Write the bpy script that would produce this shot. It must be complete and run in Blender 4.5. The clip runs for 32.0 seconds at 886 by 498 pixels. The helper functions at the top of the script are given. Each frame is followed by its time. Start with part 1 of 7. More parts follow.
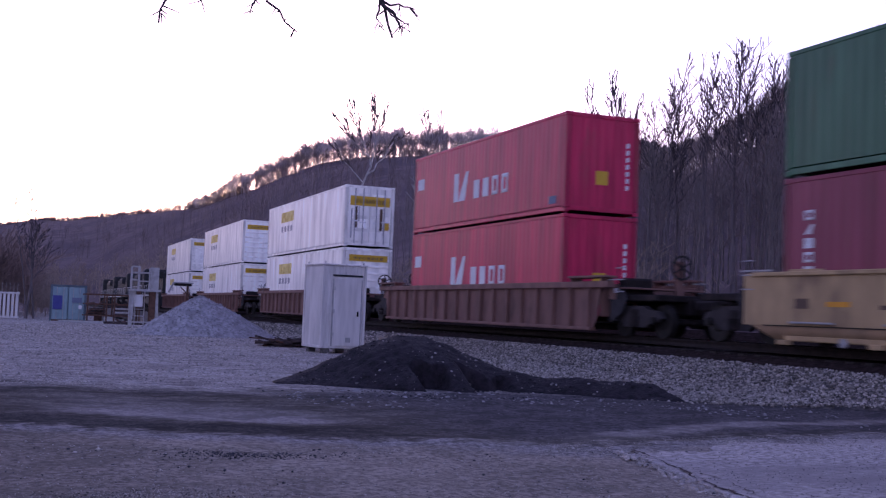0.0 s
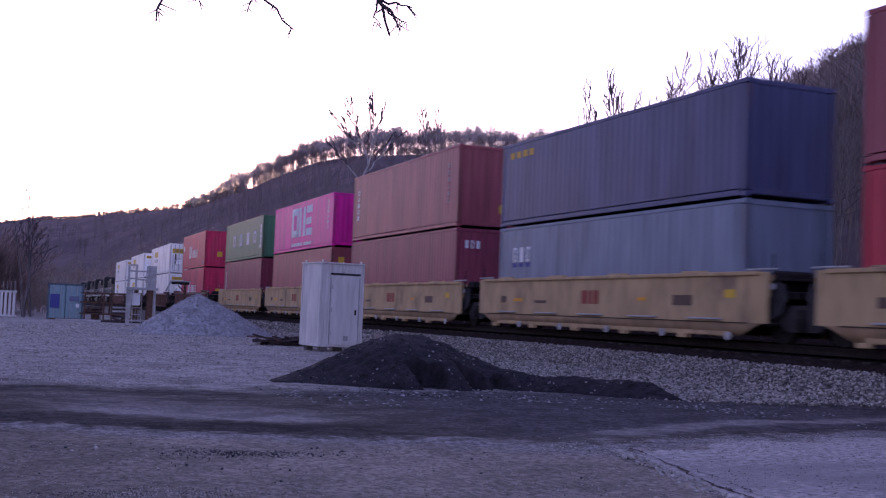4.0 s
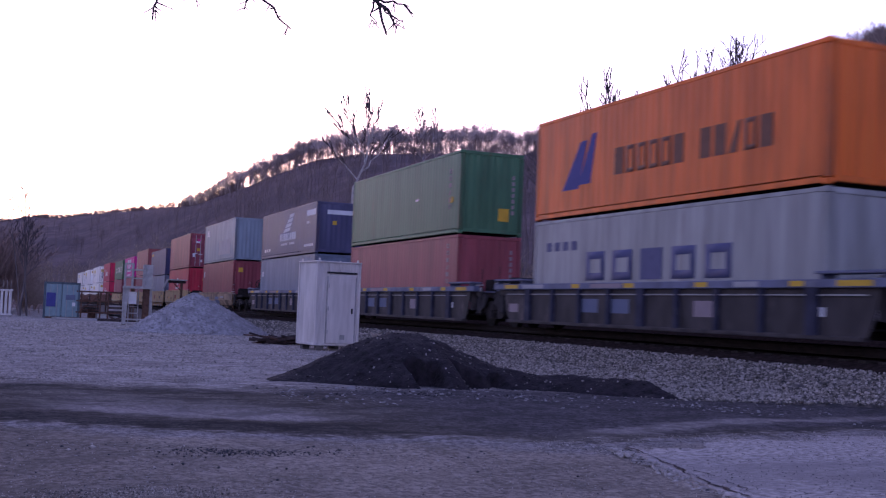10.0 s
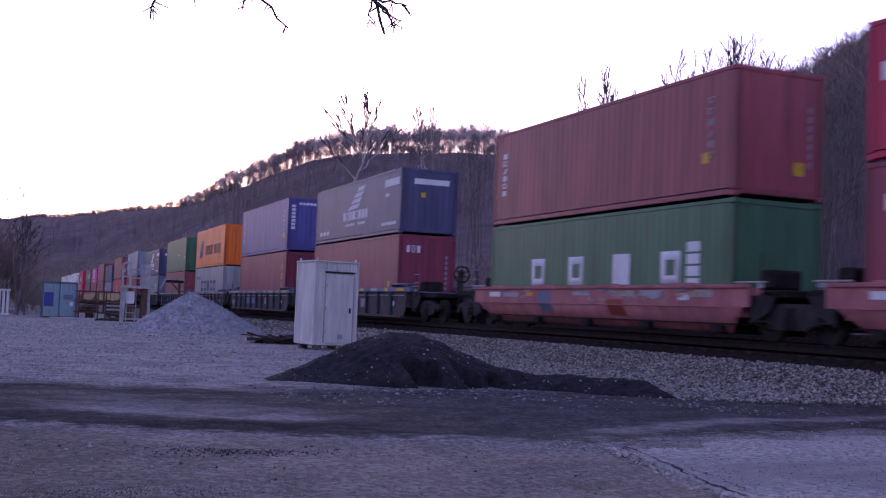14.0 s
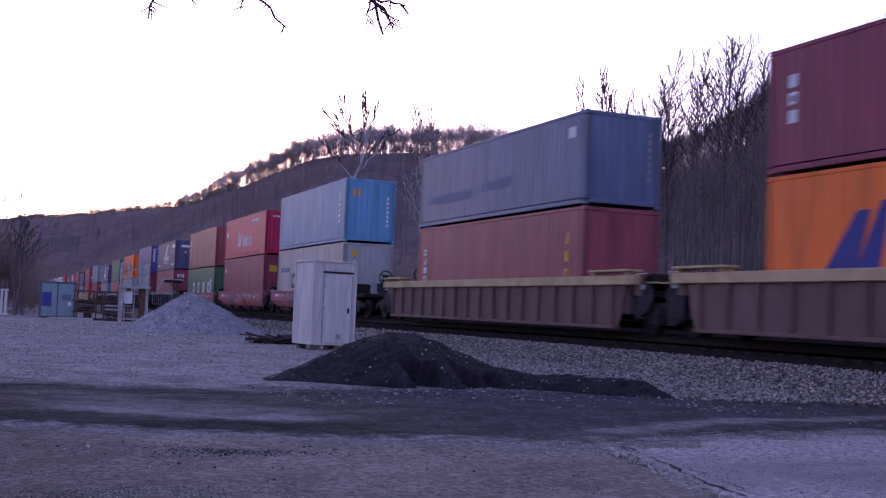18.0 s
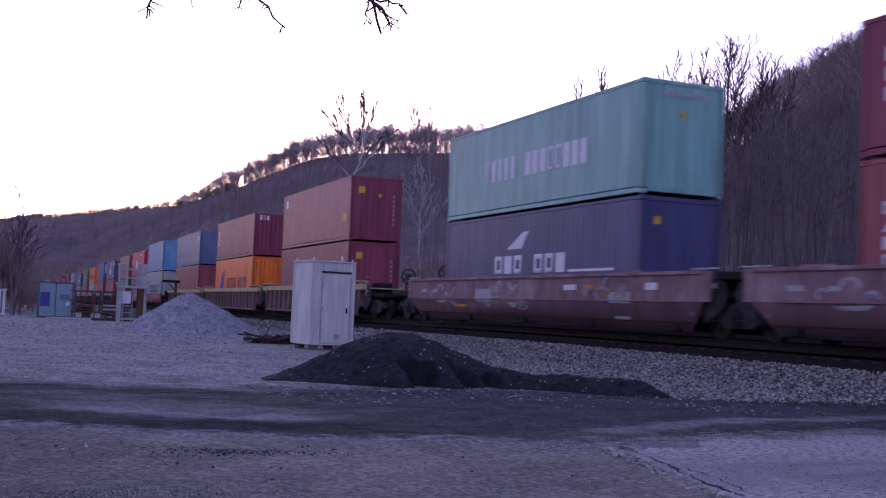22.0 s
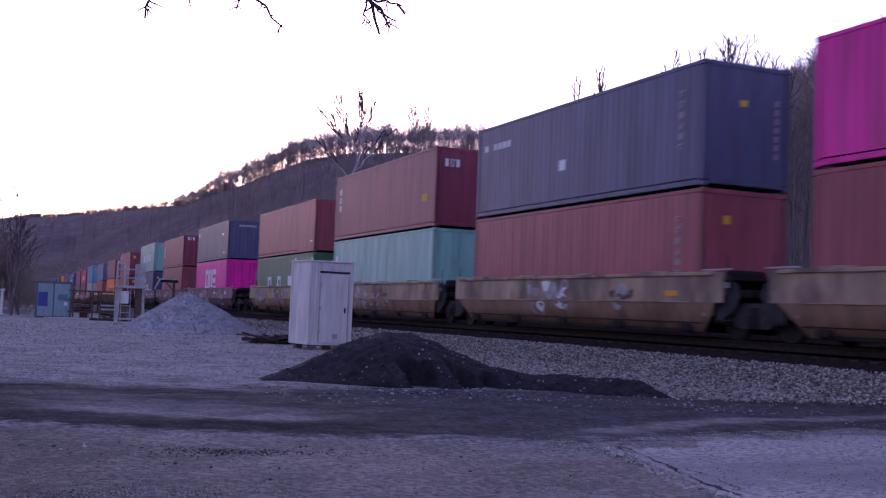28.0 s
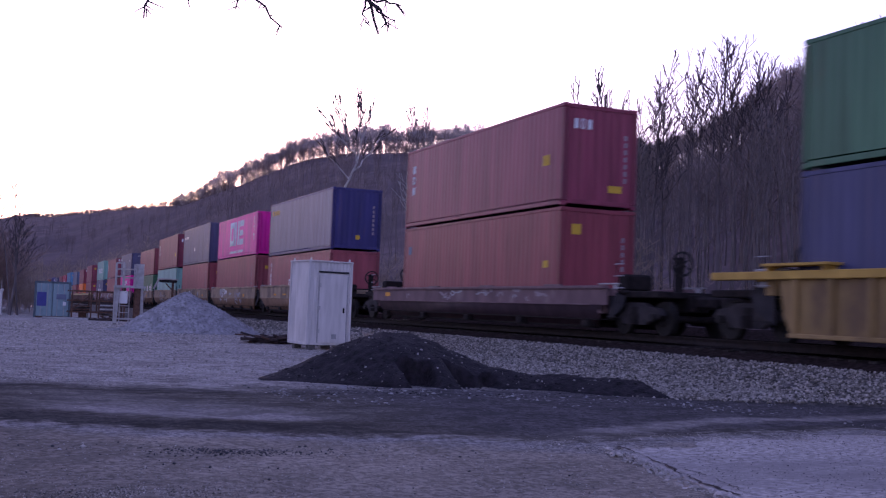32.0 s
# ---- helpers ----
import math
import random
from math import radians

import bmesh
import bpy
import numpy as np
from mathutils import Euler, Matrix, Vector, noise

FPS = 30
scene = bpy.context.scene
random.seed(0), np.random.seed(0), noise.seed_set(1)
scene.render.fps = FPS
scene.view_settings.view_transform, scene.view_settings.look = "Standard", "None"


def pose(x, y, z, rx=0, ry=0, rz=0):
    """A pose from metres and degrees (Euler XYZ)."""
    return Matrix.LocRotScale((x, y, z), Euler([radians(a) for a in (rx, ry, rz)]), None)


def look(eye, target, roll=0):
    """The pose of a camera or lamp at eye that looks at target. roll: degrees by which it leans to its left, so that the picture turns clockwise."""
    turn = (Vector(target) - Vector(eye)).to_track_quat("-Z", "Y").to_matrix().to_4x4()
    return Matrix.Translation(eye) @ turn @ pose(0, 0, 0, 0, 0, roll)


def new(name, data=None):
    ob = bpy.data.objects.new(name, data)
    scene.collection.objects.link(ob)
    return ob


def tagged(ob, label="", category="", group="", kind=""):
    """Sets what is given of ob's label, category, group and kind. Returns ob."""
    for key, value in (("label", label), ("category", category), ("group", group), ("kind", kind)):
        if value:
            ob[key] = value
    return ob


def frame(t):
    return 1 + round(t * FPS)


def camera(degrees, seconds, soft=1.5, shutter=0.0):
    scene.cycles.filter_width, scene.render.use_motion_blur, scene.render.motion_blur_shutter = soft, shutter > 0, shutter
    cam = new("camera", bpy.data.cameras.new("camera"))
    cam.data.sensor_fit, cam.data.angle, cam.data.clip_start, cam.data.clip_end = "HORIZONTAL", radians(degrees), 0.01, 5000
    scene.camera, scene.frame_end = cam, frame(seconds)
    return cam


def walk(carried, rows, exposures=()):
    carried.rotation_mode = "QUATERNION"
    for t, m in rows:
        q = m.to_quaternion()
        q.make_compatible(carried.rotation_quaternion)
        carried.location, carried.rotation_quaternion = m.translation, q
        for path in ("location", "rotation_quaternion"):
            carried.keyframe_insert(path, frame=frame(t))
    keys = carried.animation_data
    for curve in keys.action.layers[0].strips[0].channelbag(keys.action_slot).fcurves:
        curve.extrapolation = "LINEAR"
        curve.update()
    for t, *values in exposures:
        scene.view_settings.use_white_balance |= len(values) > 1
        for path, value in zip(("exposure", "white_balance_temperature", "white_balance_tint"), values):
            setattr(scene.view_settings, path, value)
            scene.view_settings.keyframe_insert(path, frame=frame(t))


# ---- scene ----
# light and colour of the whole
EXPO, KELVIN, TINT, SKY = 1.65, 6420, 77, 0.13
# ---------------------------------------------------------------- camera
EYE = Vector((0.0, 0.0, 1.2))
YAW, PITCH, ROLL, FOCAL = 67.6236, 3.4005, 2.298, 1923.8
cam = camera(44.344, 32.0, soft=1.2, shutter=0.4)


def aim(dx, dy):
    """The camera's pose after the picture has slid by dx, dy picture points."""
    yaw = radians(YAW) + dx / FOCAL
    pitch = radians(PITCH) + dy / FOCAL
    way = Vector((-math.sin(yaw) * math.cos(pitch), math.cos(yaw) * math.cos(pitch), math.sin(pitch)))
    return look(EYE, EYE + way, ROLL)


DRIFT = ((0, 0, 0), (2, -2, -1), (4.5, -5, -2.8), (6, -6.5, -3.7), (8, -8.2, -4), (10, -10.4, -4.5), (12, -12, -5), (14.5, -14.5, -5),
         (17, -16.2, -5), (20, -18.7, -5), (23, -20.4, -5), (26, -22, -5), (29, -23.6, -5), (32, -25, -5))
walk(cam, [(t, aim(dx, dy)) for t, dx, dy in DRIFT], exposures=[(0, EXPO, KELVIN, TINT), (32, EXPO, KELVIN, TINT)])

# ---------------------------------------------------------------- sky and sun
world = bpy.data.worlds.new("evening_sky")
scene.world = world
world.use_nodes = True
wn = world.node_tree.nodes
sky = wn.new("ShaderNodeTexSky")
sky.sky_type, sky.sun_disc = "NISHITA", False
SUN_EL, SUN_AZ = 6.0, 76.0          # degrees above the horizon; degrees from +Y towards -X
sky.sun_elevation, sky.sun_rotation = radians(SUN_EL), radians(-SUN_AZ)
sky.altitude, sky.air_density, sky.dust_density, sky.ozone_density = 200, 1.0, 0.5, 2.0
wn["Background"].inputs["Strength"].default_value = SKY
world.node_tree.links.new(sky.outputs[0], wn["Background"].inputs["Color"])
sun = new("sun", bpy.data.lights.new("sun", "SUN"))
sun.data.energy, sun.data.angle, sun.data.color = 0.5, radians(4), (1.0, 0.75, 0.6)
sun.matrix_basis = look((-300 * math.sin(radians(SUN_AZ)), 300 * math.cos(radians(SUN_AZ)), 300 * math.tan(radians(SUN_EL))), (0, 0, 0))

# ---------------------------------------------------------------- materials


def shade(name, base, rough=0.7, metal=0.0, spread=0.25, scale=4.0, second=None, second_scale=1.0, second_cut=(0.55, 0.75), stretch=(1, 1, 1), bump=0.0, bump_scale=40.0, vary=0.0, world_space=False, spec=0.18, island=0.0):
    """A procedural surface: grain round the base colour, patches of a second colour, fine relief, a tint that differs from object to object."""
    m = bpy.data.materials.new(name)
    m.use_nodes = True
    n, l = m.node_tree.nodes, m.node_tree.links
    bsdf = n["Principled BSDF"]
    bsdf.inputs["Roughness"].default_value, bsdf.inputs["Metallic"].default_value = rough, metal
    bsdf.inputs["Specular IOR Level"].default_value = spec
    if world_space:
        geo = n.new("ShaderNodeNewGeometry")
        place = geo.outputs["Position"]
    else:
        tc = n.new("ShaderNodeTexCoord")
        place = tc.outputs["Object"]
    mp = n.new("ShaderNodeMapping")
    mp.inputs["Scale"].default_value = stretch
    l.new(place, mp.inputs["Vector"])
    info = n.new("ShaderNodeObjectInfo")
    off = n.new("ShaderNodeVectorMath")
    off.operation = "MULTIPLY_ADD"
    mul = n.new("ShaderNodeMath")
    mul.operation, mul.inputs[1].default_value = "MULTIPLY", 0.0 if world_space else 37.0
    l.new(info.outputs["Random"], mul.inputs[0])
    off.inputs[1].default_value = (1, 1, 1)
    l.new(mp.outputs[0], off.inputs[0])
    l.new(mul.outputs[0], off.inputs[2])
    grain = n.new("ShaderNodeTexNoise")
    grain.inputs["Scale"].default_value, grain.inputs["Detail"].default_value = scale, 6
    l.new(off.outputs[0], grain.inputs["Vector"])
    ramp = n.new("ShaderNodeMapRange")
    ramp.inputs["From Min"].default_value, ramp.inputs["From Max"].default_value = 0.3, 0.7
    ramp.inputs["To Min"].default_value, ramp.inputs["To Max"].default_value = 1 - spread, 1 + spread
    l.new(grain.outputs["Fac"], ramp.inputs["Value"])
    tone = n.new("ShaderNodeVectorMath")
    tone.operation = "SCALE"
    tone.inputs[0].default_value = base
    l.new(ramp.outputs[0], tone.inputs["Scale"])
    colour = tone.outputs[0]
    if second:
        patch = n.new("ShaderNodeTexNoise")
        patch.inputs["Scale"].default_value, patch.inputs["Detail"].default_value, patch.inputs["Roughness"].default_value = second_scale, 8, 0.65
        l.new(off.outputs[0], patch.inputs["Vector"])
        cut = n.new("ShaderNodeMapRange")
        cut.interpolation_type = "SMOOTHSTEP"
        cut.inputs["From Min"].default_value, cut.inputs["From Max"].default_value = second_cut
        l.new(patch.outputs["Fac"], cut.inputs["Value"])
        mix = n.new("ShaderNodeMix")
        mix.data_type = "RGBA"
        mix.inputs["B"].default_value = (*second, 1)
        for s in mix.inputs:
            if s.name == "B" and s.type == "RGBA":
                s.default_value = (*second, 1)
            if s.name == "A" and s.type == "RGBA":
                l.new(colour, s)
        l.new(cut.outputs[0], mix.inputs[0])
        colour = [o for o in mix.outputs if o.type == "RGBA"][0]
    if vary:
        vr = n.new("ShaderNodeMapRange")
        vr.inputs["To Min"].default_value, vr.inputs["To Max"].default_value = 1 - vary, 1 + vary
        l.new(info.outputs["Random"], vr.inputs["Value"])
        vs = n.new("ShaderNodeVectorMath")
        vs.operation = "SCALE"
        l.new(colour, vs.inputs[0])
        l.new(vr.outputs[0], vs.inputs["Scale"])
        colour = vs.outputs[0]
    if island:
        isl = n.new("ShaderNodeNewGeometry")
        ir = n.new("ShaderNodeMapRange")
        ir.inputs["To Min"].default_value, ir.inputs["To Max"].default_value = 1 - island, 1 + island
        l.new(isl.outputs["Random Per Island"], ir.inputs["Value"])
        iv = n.new("ShaderNodeVectorMath")
        iv.operation = "SCALE"
        l.new(colour, iv.inputs[0])
        l.new(ir.outputs[0], iv.inputs["Scale"])
        colour = iv.outputs[0]
    l.new(colour, bsdf.inputs["Base Color"])
    if bump:
        fine = n.new("ShaderNodeTexNoise")
        fine.inputs["Scale"].default_value, fine.inputs["Detail"].default_value = bump_scale, 5
        l.new(off.outputs[0], fine.inputs["Vector"])
        b = n.new("ShaderNodeBump")
        b.inputs["Strength"].default_value, b.inputs["Distance"].default_value = min(1.0, bump), 0.03
        l.new(fine.outputs["Fac"], b.inputs["Height"])
        l.new(b.outputs[0], bsdf.inputs["Normal"])
    return m


PAINT = {}


def paint(key, base, rust=(0.16, 0.07, 0.045), amount=0.56):
    """Weathered container paint: faint vertical streaks, rust and road film in patches."""
    PAINT[key] = shade("paint_" + key, base, rough=0.44, spread=0.24, scale=1.6, second=tuple(0.55 * b + 0.45 * r for b, r in zip(base, rust)), second_scale=1.5, spec=0.25,
                       second_cut=(amount, amount + 0.24), stretch=(1.4, 1.4, 0.22), bump=0.12, bump_scale=14, vary=0.08)
    return PAINT[key]


for key, base in dict(
        red=(0.62, 0.026, 0.078), bright_red=(0.58, 0.03, 0.055), redbrown=(0.35, 0.070, 0.085), maroon=(0.29, 0.045, 0.076), green=(0.035, 0.16, 0.085), magenta=(0.88, 0.02, 0.29),
        slate=(0.077, 0.077, 0.15), violet=(0.085, 0.078, 0.25), greyblue=(0.185, 0.24, 0.29), steel=(0.15, 0.195, 0.27), orange=(0.95, 0.165, 0.02),
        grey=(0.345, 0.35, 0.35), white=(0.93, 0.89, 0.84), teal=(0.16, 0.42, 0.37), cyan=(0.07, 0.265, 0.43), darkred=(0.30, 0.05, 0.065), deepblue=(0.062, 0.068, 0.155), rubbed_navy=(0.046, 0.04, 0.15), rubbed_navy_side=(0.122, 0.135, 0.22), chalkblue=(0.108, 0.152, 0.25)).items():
    paint(key, tuple(min(0.95, 0.97 * c) for c in base))
    paint(key + "_post", tuple(0.8 * c for c in base), amount=0.44)
CAR = {
    "rust": shade("car_rust_red", (0.220, 0.106, 0.088), 0.68, spread=0.25, scale=2, second=(0.11, 0.06, 0.05), second_scale=1.2, stretch=(1, 1, 0.5), bump=0.2),
    "yellow": shade("car_yellow", (0.458, 0.290, 0.150), 0.68, spread=0.2, scale=2, second=(0.20, 0.12, 0.08), second_scale=0.9, second_cut=(0.5, 0.75), stretch=(1, 1, 0.5), bump=0.15),
    "ochre": shade("car_ochre", (0.38, 0.25, 0.17), 0.68, spread=0.3, scale=1.5, second=(0.16, 0.108, 0.085), second_scale=0.8, second_cut=(0.44, 0.64), stretch=(1, 1, 0.5), bump=0.15),
    "soot": shade("car_sooty_grey", (0.062, 0.051, 0.053), 0.68, spread=0.35, scale=2, second=(0.16, 0.13, 0.13), second_scale=1.1, stretch=(1, 1, 0.5), bump=0.2),
    "red": shade("car_red", (0.45, 0.145, 0.15), 0.68, spread=0.25, scale=2, second=(0.27, 0.10, 0.10), second_scale=0.9, stretch=(1, 1, 0.5), bump=0.15),
    "tan": shade("car_tan", (0.194, 0.113, 0.097), 0.68, spread=0.25, scale=2, second=(0.13, 0.08, 0.075), second_scale=1.0, second_cut=(0.48, 0.7), stretch=(1, 1, 0.5), bump=0.2),
    "plum": shade("car_plum", (0.25, 0.125, 0.135), 0.68, spread=0.3, scale=2, second=(0.36, 0.25, 0.24), second_scale=1.1, second_cut=(0.5, 0.7), stretch=(1, 1, 0.5), bump=0.15),
    "umber": shade("car_umber", (0.19, 0.107, 0.113), 0.68, spread=0.25, scale=2, second=(0.27, 0.21, 0.205), second_scale=1.0, stretch=(1, 1, 0.5), bump=0.15),
}
NAVY_RIB = shade("grimy_navy_rib", (0.035, 0.036, 0.065), 0.7, spread=0.3, scale=3, second=(0.07, 0.065, 0.08), second_scale=1.5)
CAR["gold"] = shade("car_gold", (0.34, 0.205, 0.085), 0.68, spread=0.25, scale=2, second=(0.18, 0.105, 0.06), second_scale=0.9, second_cut=(0.46, 0.68), stretch=(1, 1, 0.5), bump=0.15)
CHORD = {"gold": shade("chord_gold", (0.55, 0.31, 0.07), 0.65, spread=0.2, scale=2, second=(0.28, 0.17, 0.09), second_scale=0.8), "rust": CAR["rust"], "yellow": CAR["yellow"], "ochre": CAR["ochre"], "red": CAR["red"], "plum": CAR["plum"], "umber": CAR["umber"],
         "soot": shade("chord_blue_grey", (0.135, 0.15, 0.225), 0.6, spread=0.25, scale=2, second=(0.34, 0.32, 0.33), second_scale=0.8),
         "tan": shade("chord_tan", (0.50, 0.36, 0.20), 0.65, spread=0.2, scale=2, second=(0.26, 0.17, 0.12), second_scale=0.8)}
# lower side panels: umber and plum have the lean's shade painted into the colour
LOWER = {"umber": shade("umber_lower_shade", (0.062, 0.034, 0.039), 0.75, spread=0.25, scale=2, stretch=(1, 1, 0.5)), "plum": shade("plum_lower_shade", (0.15, 0.072, 0.08), 0.75, spread=0.25, scale=2, stretch=(1, 1, 0.5)), "ochre": shade("ochre_lower_brown", (0.25, 0.135, 0.085), 0.75, spread=0.3, scale=2, stretch=(1, 1, 0.5)),
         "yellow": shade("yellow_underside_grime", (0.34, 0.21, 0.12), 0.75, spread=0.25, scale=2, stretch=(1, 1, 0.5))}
BLACK = shade("grimy_black_steel", (0.022, 0.016, 0.016), 0.85, spread=0.4, scale=5, second=(0.055, 0.036, 0.032), second_scale=2, spec=0.15)
BRACE = shade("grimy_grey_brace", (0.036, 0.031, 0.035), 0.8, spread=0.35, scale=4, second=(0.02, 0.016, 0.016), second_scale=2, spec=0.2)
WHEEL = shade("wheel_steel", (0.02, 0.016, 0.015), 0.7, 0.0, spread=0.3, scale=6, spec=0.2)
TRUCK = shade("dusty_truck_casting", (0.045, 0.036, 0.037), 0.85, spread=0.35, scale=4, second=(0.025, 0.02, 0.02), second_scale=2, spec=0.2)
RAIL = shade("rail_steel", (0.024, 0.016, 0.014), 0.85, 0.0, spread=0.3, scale=5, second=(0.035, 0.022, 0.019), second_scale=2)
SHINY = shade("polished_rail_head", (0.5, 0.48, 0.47), 0.25, 1.0, spread=0.1)
TIE = shade("creosoted_wood", (0.035, 0.026, 0.022), 0.95, spread=0.35, scale=9, second=(0.06, 0.048, 0.043), second_scale=3, stretch=(3, 0.6, 3), bump=0.4, vary=0.2)
MARK = {k: shade("marking_" + k, c, 0.6, spread=0.1, scale=3, second=tuple(0.6 * v for v in c), second_scale=3.0, second_cut=(0.58, 0.8)) for k, c in dict(
    white=(0.68, 0.68, 0.70), yellow=(0.66, 0.37, 0.04), blue=(0.06, 0.065, 0.24), ink=(0.10, 0.105, 0.2), sepia=(0.22, 0.09, 0.06), black=(0.03, 0.03, 0.035), grey=(0.36, 0.35, 0.37), rust=(0.32, 0.06, 0.04), dark=(0.12, 0.07, 0.05),
    paleblue=(0.135, 0.165, 0.25), orange=(0.75, 0.30, 0.03), faint=(0.30, 0.23, 0.25), sand=(0.42, 0.27, 0.22), ochre=(0.30, 0.17, 0.10)).items()}
BARK = shade("grey_bark", (0.145, 0.112, 0.115), 0.9, spread=0.35, scale=3, stretch=(2, 2, 0.4))
PALE_BARK = shade("pale_sycamore_bark", (0.42, 0.38, 0.37), 0.85, spread=0.3, scale=2, second=(0.16, 0.13, 0.12), second_scale=1.5)
GREY_BARK = shade("mottled_grey_bark", (0.17, 0.135, 0.13), 0.85, spread=0.3, scale=2, second=(0.09, 0.075, 0.07), second_scale=1.5)
TWIG = shade("dark_twigs", (0.075, 0.058, 0.064), 0.9, spread=0.3)
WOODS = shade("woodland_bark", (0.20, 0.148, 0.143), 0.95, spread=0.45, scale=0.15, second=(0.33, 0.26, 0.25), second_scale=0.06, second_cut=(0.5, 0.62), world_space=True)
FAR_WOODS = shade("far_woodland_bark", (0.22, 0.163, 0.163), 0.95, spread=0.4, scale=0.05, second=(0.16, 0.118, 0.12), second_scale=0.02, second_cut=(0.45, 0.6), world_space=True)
# paler than the other woods: sky glare between the twigs is mixed into the colour
RIDGE_WOODS = shade("ridge_bark_skyglow", (0.44, 0.385, 0.40), 0.95, spread=0.45, scale=0.15, second=(0.30, 0.25, 0.26), second_scale=0.06, second_cut=(0.5, 0.62), world_space=True)
THICKET = shade("dark_thicket_twigs", (0.29, 0.195, 0.175), 0.95, spread=0.4, scale=1.0)
BRUSH = shade("brown_brush", (0.34, 0.25, 0.205), 0.95, spread=0.4, scale=1.0)
CABINET = shade("white_ribbed_steel", (0.60, 0.555, 0.54), 0.5, spread=0.14, scale=3, second=(0.38, 0.34, 0.34), second_scale=2.0, second_cut=(0.54, 0.8), stretch=(2, 2, 0.3), bump=0.05)
CONCRETE = shade("concrete", (0.42, 0.41, 0.40), 0.9, spread=0.2, scale=8, second=(0.3, 0.28, 0.27), second_scale=3, bump=0.3)
GRIMY_BLOCK = shade("grimy_block", (0.12, 0.108, 0.105), 0.9, spread=0.3, scale=8, second=(0.06, 0.052, 0.05), second_scale=3, bump=0.3)
BLUE_BOX = shade("faded_blue_steel", (0.19, 0.31, 0.345), 0.6, spread=0.15, scale=2, second=(0.17, 0.25, 0.29), second_scale=1.5, stretch=(1.5, 1.5, 0.3))
# darker posts and headers stand in for the dark gaps round the doors
BLUE_EDGE = shade("dark_blue_frame", (0.085, 0.125, 0.15), 0.7, spread=0.25, scale=3, second=(0.05, 0.05, 0.055), second_scale=2)
RUSTY = shade("rusty_steel", (0.12, 0.06, 0.045), 0.85, spread=0.4, scale=6, second=(0.2, 0.1, 0.06), second_scale=3, bump=0.2)
GALV = shade("weathered_white_steel", (0.36, 0.35, 0.35), 0.6, spread=0.2, scale=5, second=(0.22, 0.17, 0.15), second_scale=3, second_cut=(0.55, 0.8))
SCRAP = shade("charred_timber", (0.06, 0.04, 0.04), 0.9, spread=0.5, scale=6, second=(0.11, 0.06, 0.052), second_scale=3)
COAL = shade("coal_fines", (0.019, 0.0138, 0.018), 0.8, spread=0.6, scale=9, second=(0.042, 0.033, 0.038), second_scale=2.5, second_cut=(0.5, 0.7), bump=1.0, bump_scale=22, world_space=True, spec=0.2)
STONE = shade("crushed_limestone", (0.27, 0.237, 0.213), 0.95, spread=0.3, scale=12, bump=0.3, world_space=True, island=0.75)
PALE_STONE = shade("pale_stones", (0.20, 0.188, 0.19), 0.95, spread=0.3, scale=9, world_space=True, island=0.75)
DARK_STONE = shade("dark_stones", (0.07, 0.065, 0.075), 0.9, spread=0.5, scale=9, world_space=True)
PILE = shade("grey_gravel_heap", (0.33, 0.315, 0.33), 0.95, spread=0.35, scale=8, second=(0.24, 0.23, 0.24), second_scale=2.0, second_cut=(0.5, 0.65), bump=1.0, bump_scale=9, world_space=True)
# oil stain on the stones, darkened further to paint in the train's shade
OILY_SHADED = shade("oily_shaded_ballast", (0.036, 0.024, 0.022), 0.95, spread=0.5, scale=9, second=(0.06, 0.041, 0.037), second_scale=5, bump=1.0, bump_scale=16, world_space=True, spec=0.0)
BALLAST = shade("ballast", (0.12, 0.103, 0.095), 0.95, spread=0.5, scale=9, second=(0.09, 0.085, 0.09), second_scale=5, second_cut=(0.48, 0.6), bump=1.0, bump_scale=16, world_space=True)
ASPHALT = shade("worn_grey_asphalt", (0.44, 0.388, 0.366), 0.9, spread=0.5, scale=26, second=(0.29, 0.256, 0.246), second_scale=0.45, second_cut=(0.42, 0.66), stretch=(1, 0.5, 1), spec=0.0, bump=0.2, bump_scale=60, world_space=True)
LEAVES = shade("leaf_litter_hillside", (0.146, 0.095, 0.10), 1.0, spread=0.35, scale=0.25, second=(0.103, 0.071, 0.079), second_scale=0.05, second_cut=(0.42, 0.62), bump=0.6, bump_scale=0.6, world_space=True)
LOCO = shade("locomotive_black", (0.025, 0.025, 0.028), 0.5, spread=0.3, scale=2, second=(0.06, 0.05, 0.05), second_scale=1)

# ---------------------------------------------------------------- mesh helpers
MESH = {}


def finish(bm, name):
    me = bpy.data.meshes.new(name)
    bm.to_mesh(me)
    bm.free()
    me.materials.append(None)
    return me


def piece(name, me, material, parent=None, m=None, label=""):
    """An object on a shared mesh, with a material of its own, as a part of parent."""
    ob = new(name, me)
    if not me.materials:
        me.materials.append(None)
    ob.material_slots[0].link = "OBJECT"
    ob.material_slots[0].material = material
    if parent:
        ob.parent = parent
    if m:
        ob.matrix_basis = m
    if label:
        ob["label"] = label
    return ob


def part(name, bm, material, parent, label=""):
    return piece(name, finish(bm, name), material, parent, None, label)


def box(sx, sy, sz, bevel=0.008):
    """A shared box, its edges broken, centred on its base's middle."""
    key = ("box", round(sx, 3), round(sy, 3), round(sz, 3), bevel)
    if key not in MESH:
        bm = bmesh.new()
        bmesh.ops.create_cube(bm, size=1)
        for v in bm.verts:
            v.co = Vector((v.co.x * sx, v.co.y * sy, (v.co.z + 0.5) * sz))
        b = min(bevel, 0.3 * min(sx, sy, sz))
        if b > 0.0005:
            bmesh.ops.bevel(bm, geom=bm.edges[:], offset=b, segments=1, affect="EDGES")
        MESH[key] = finish(bm, "box")
    return MESH[key]


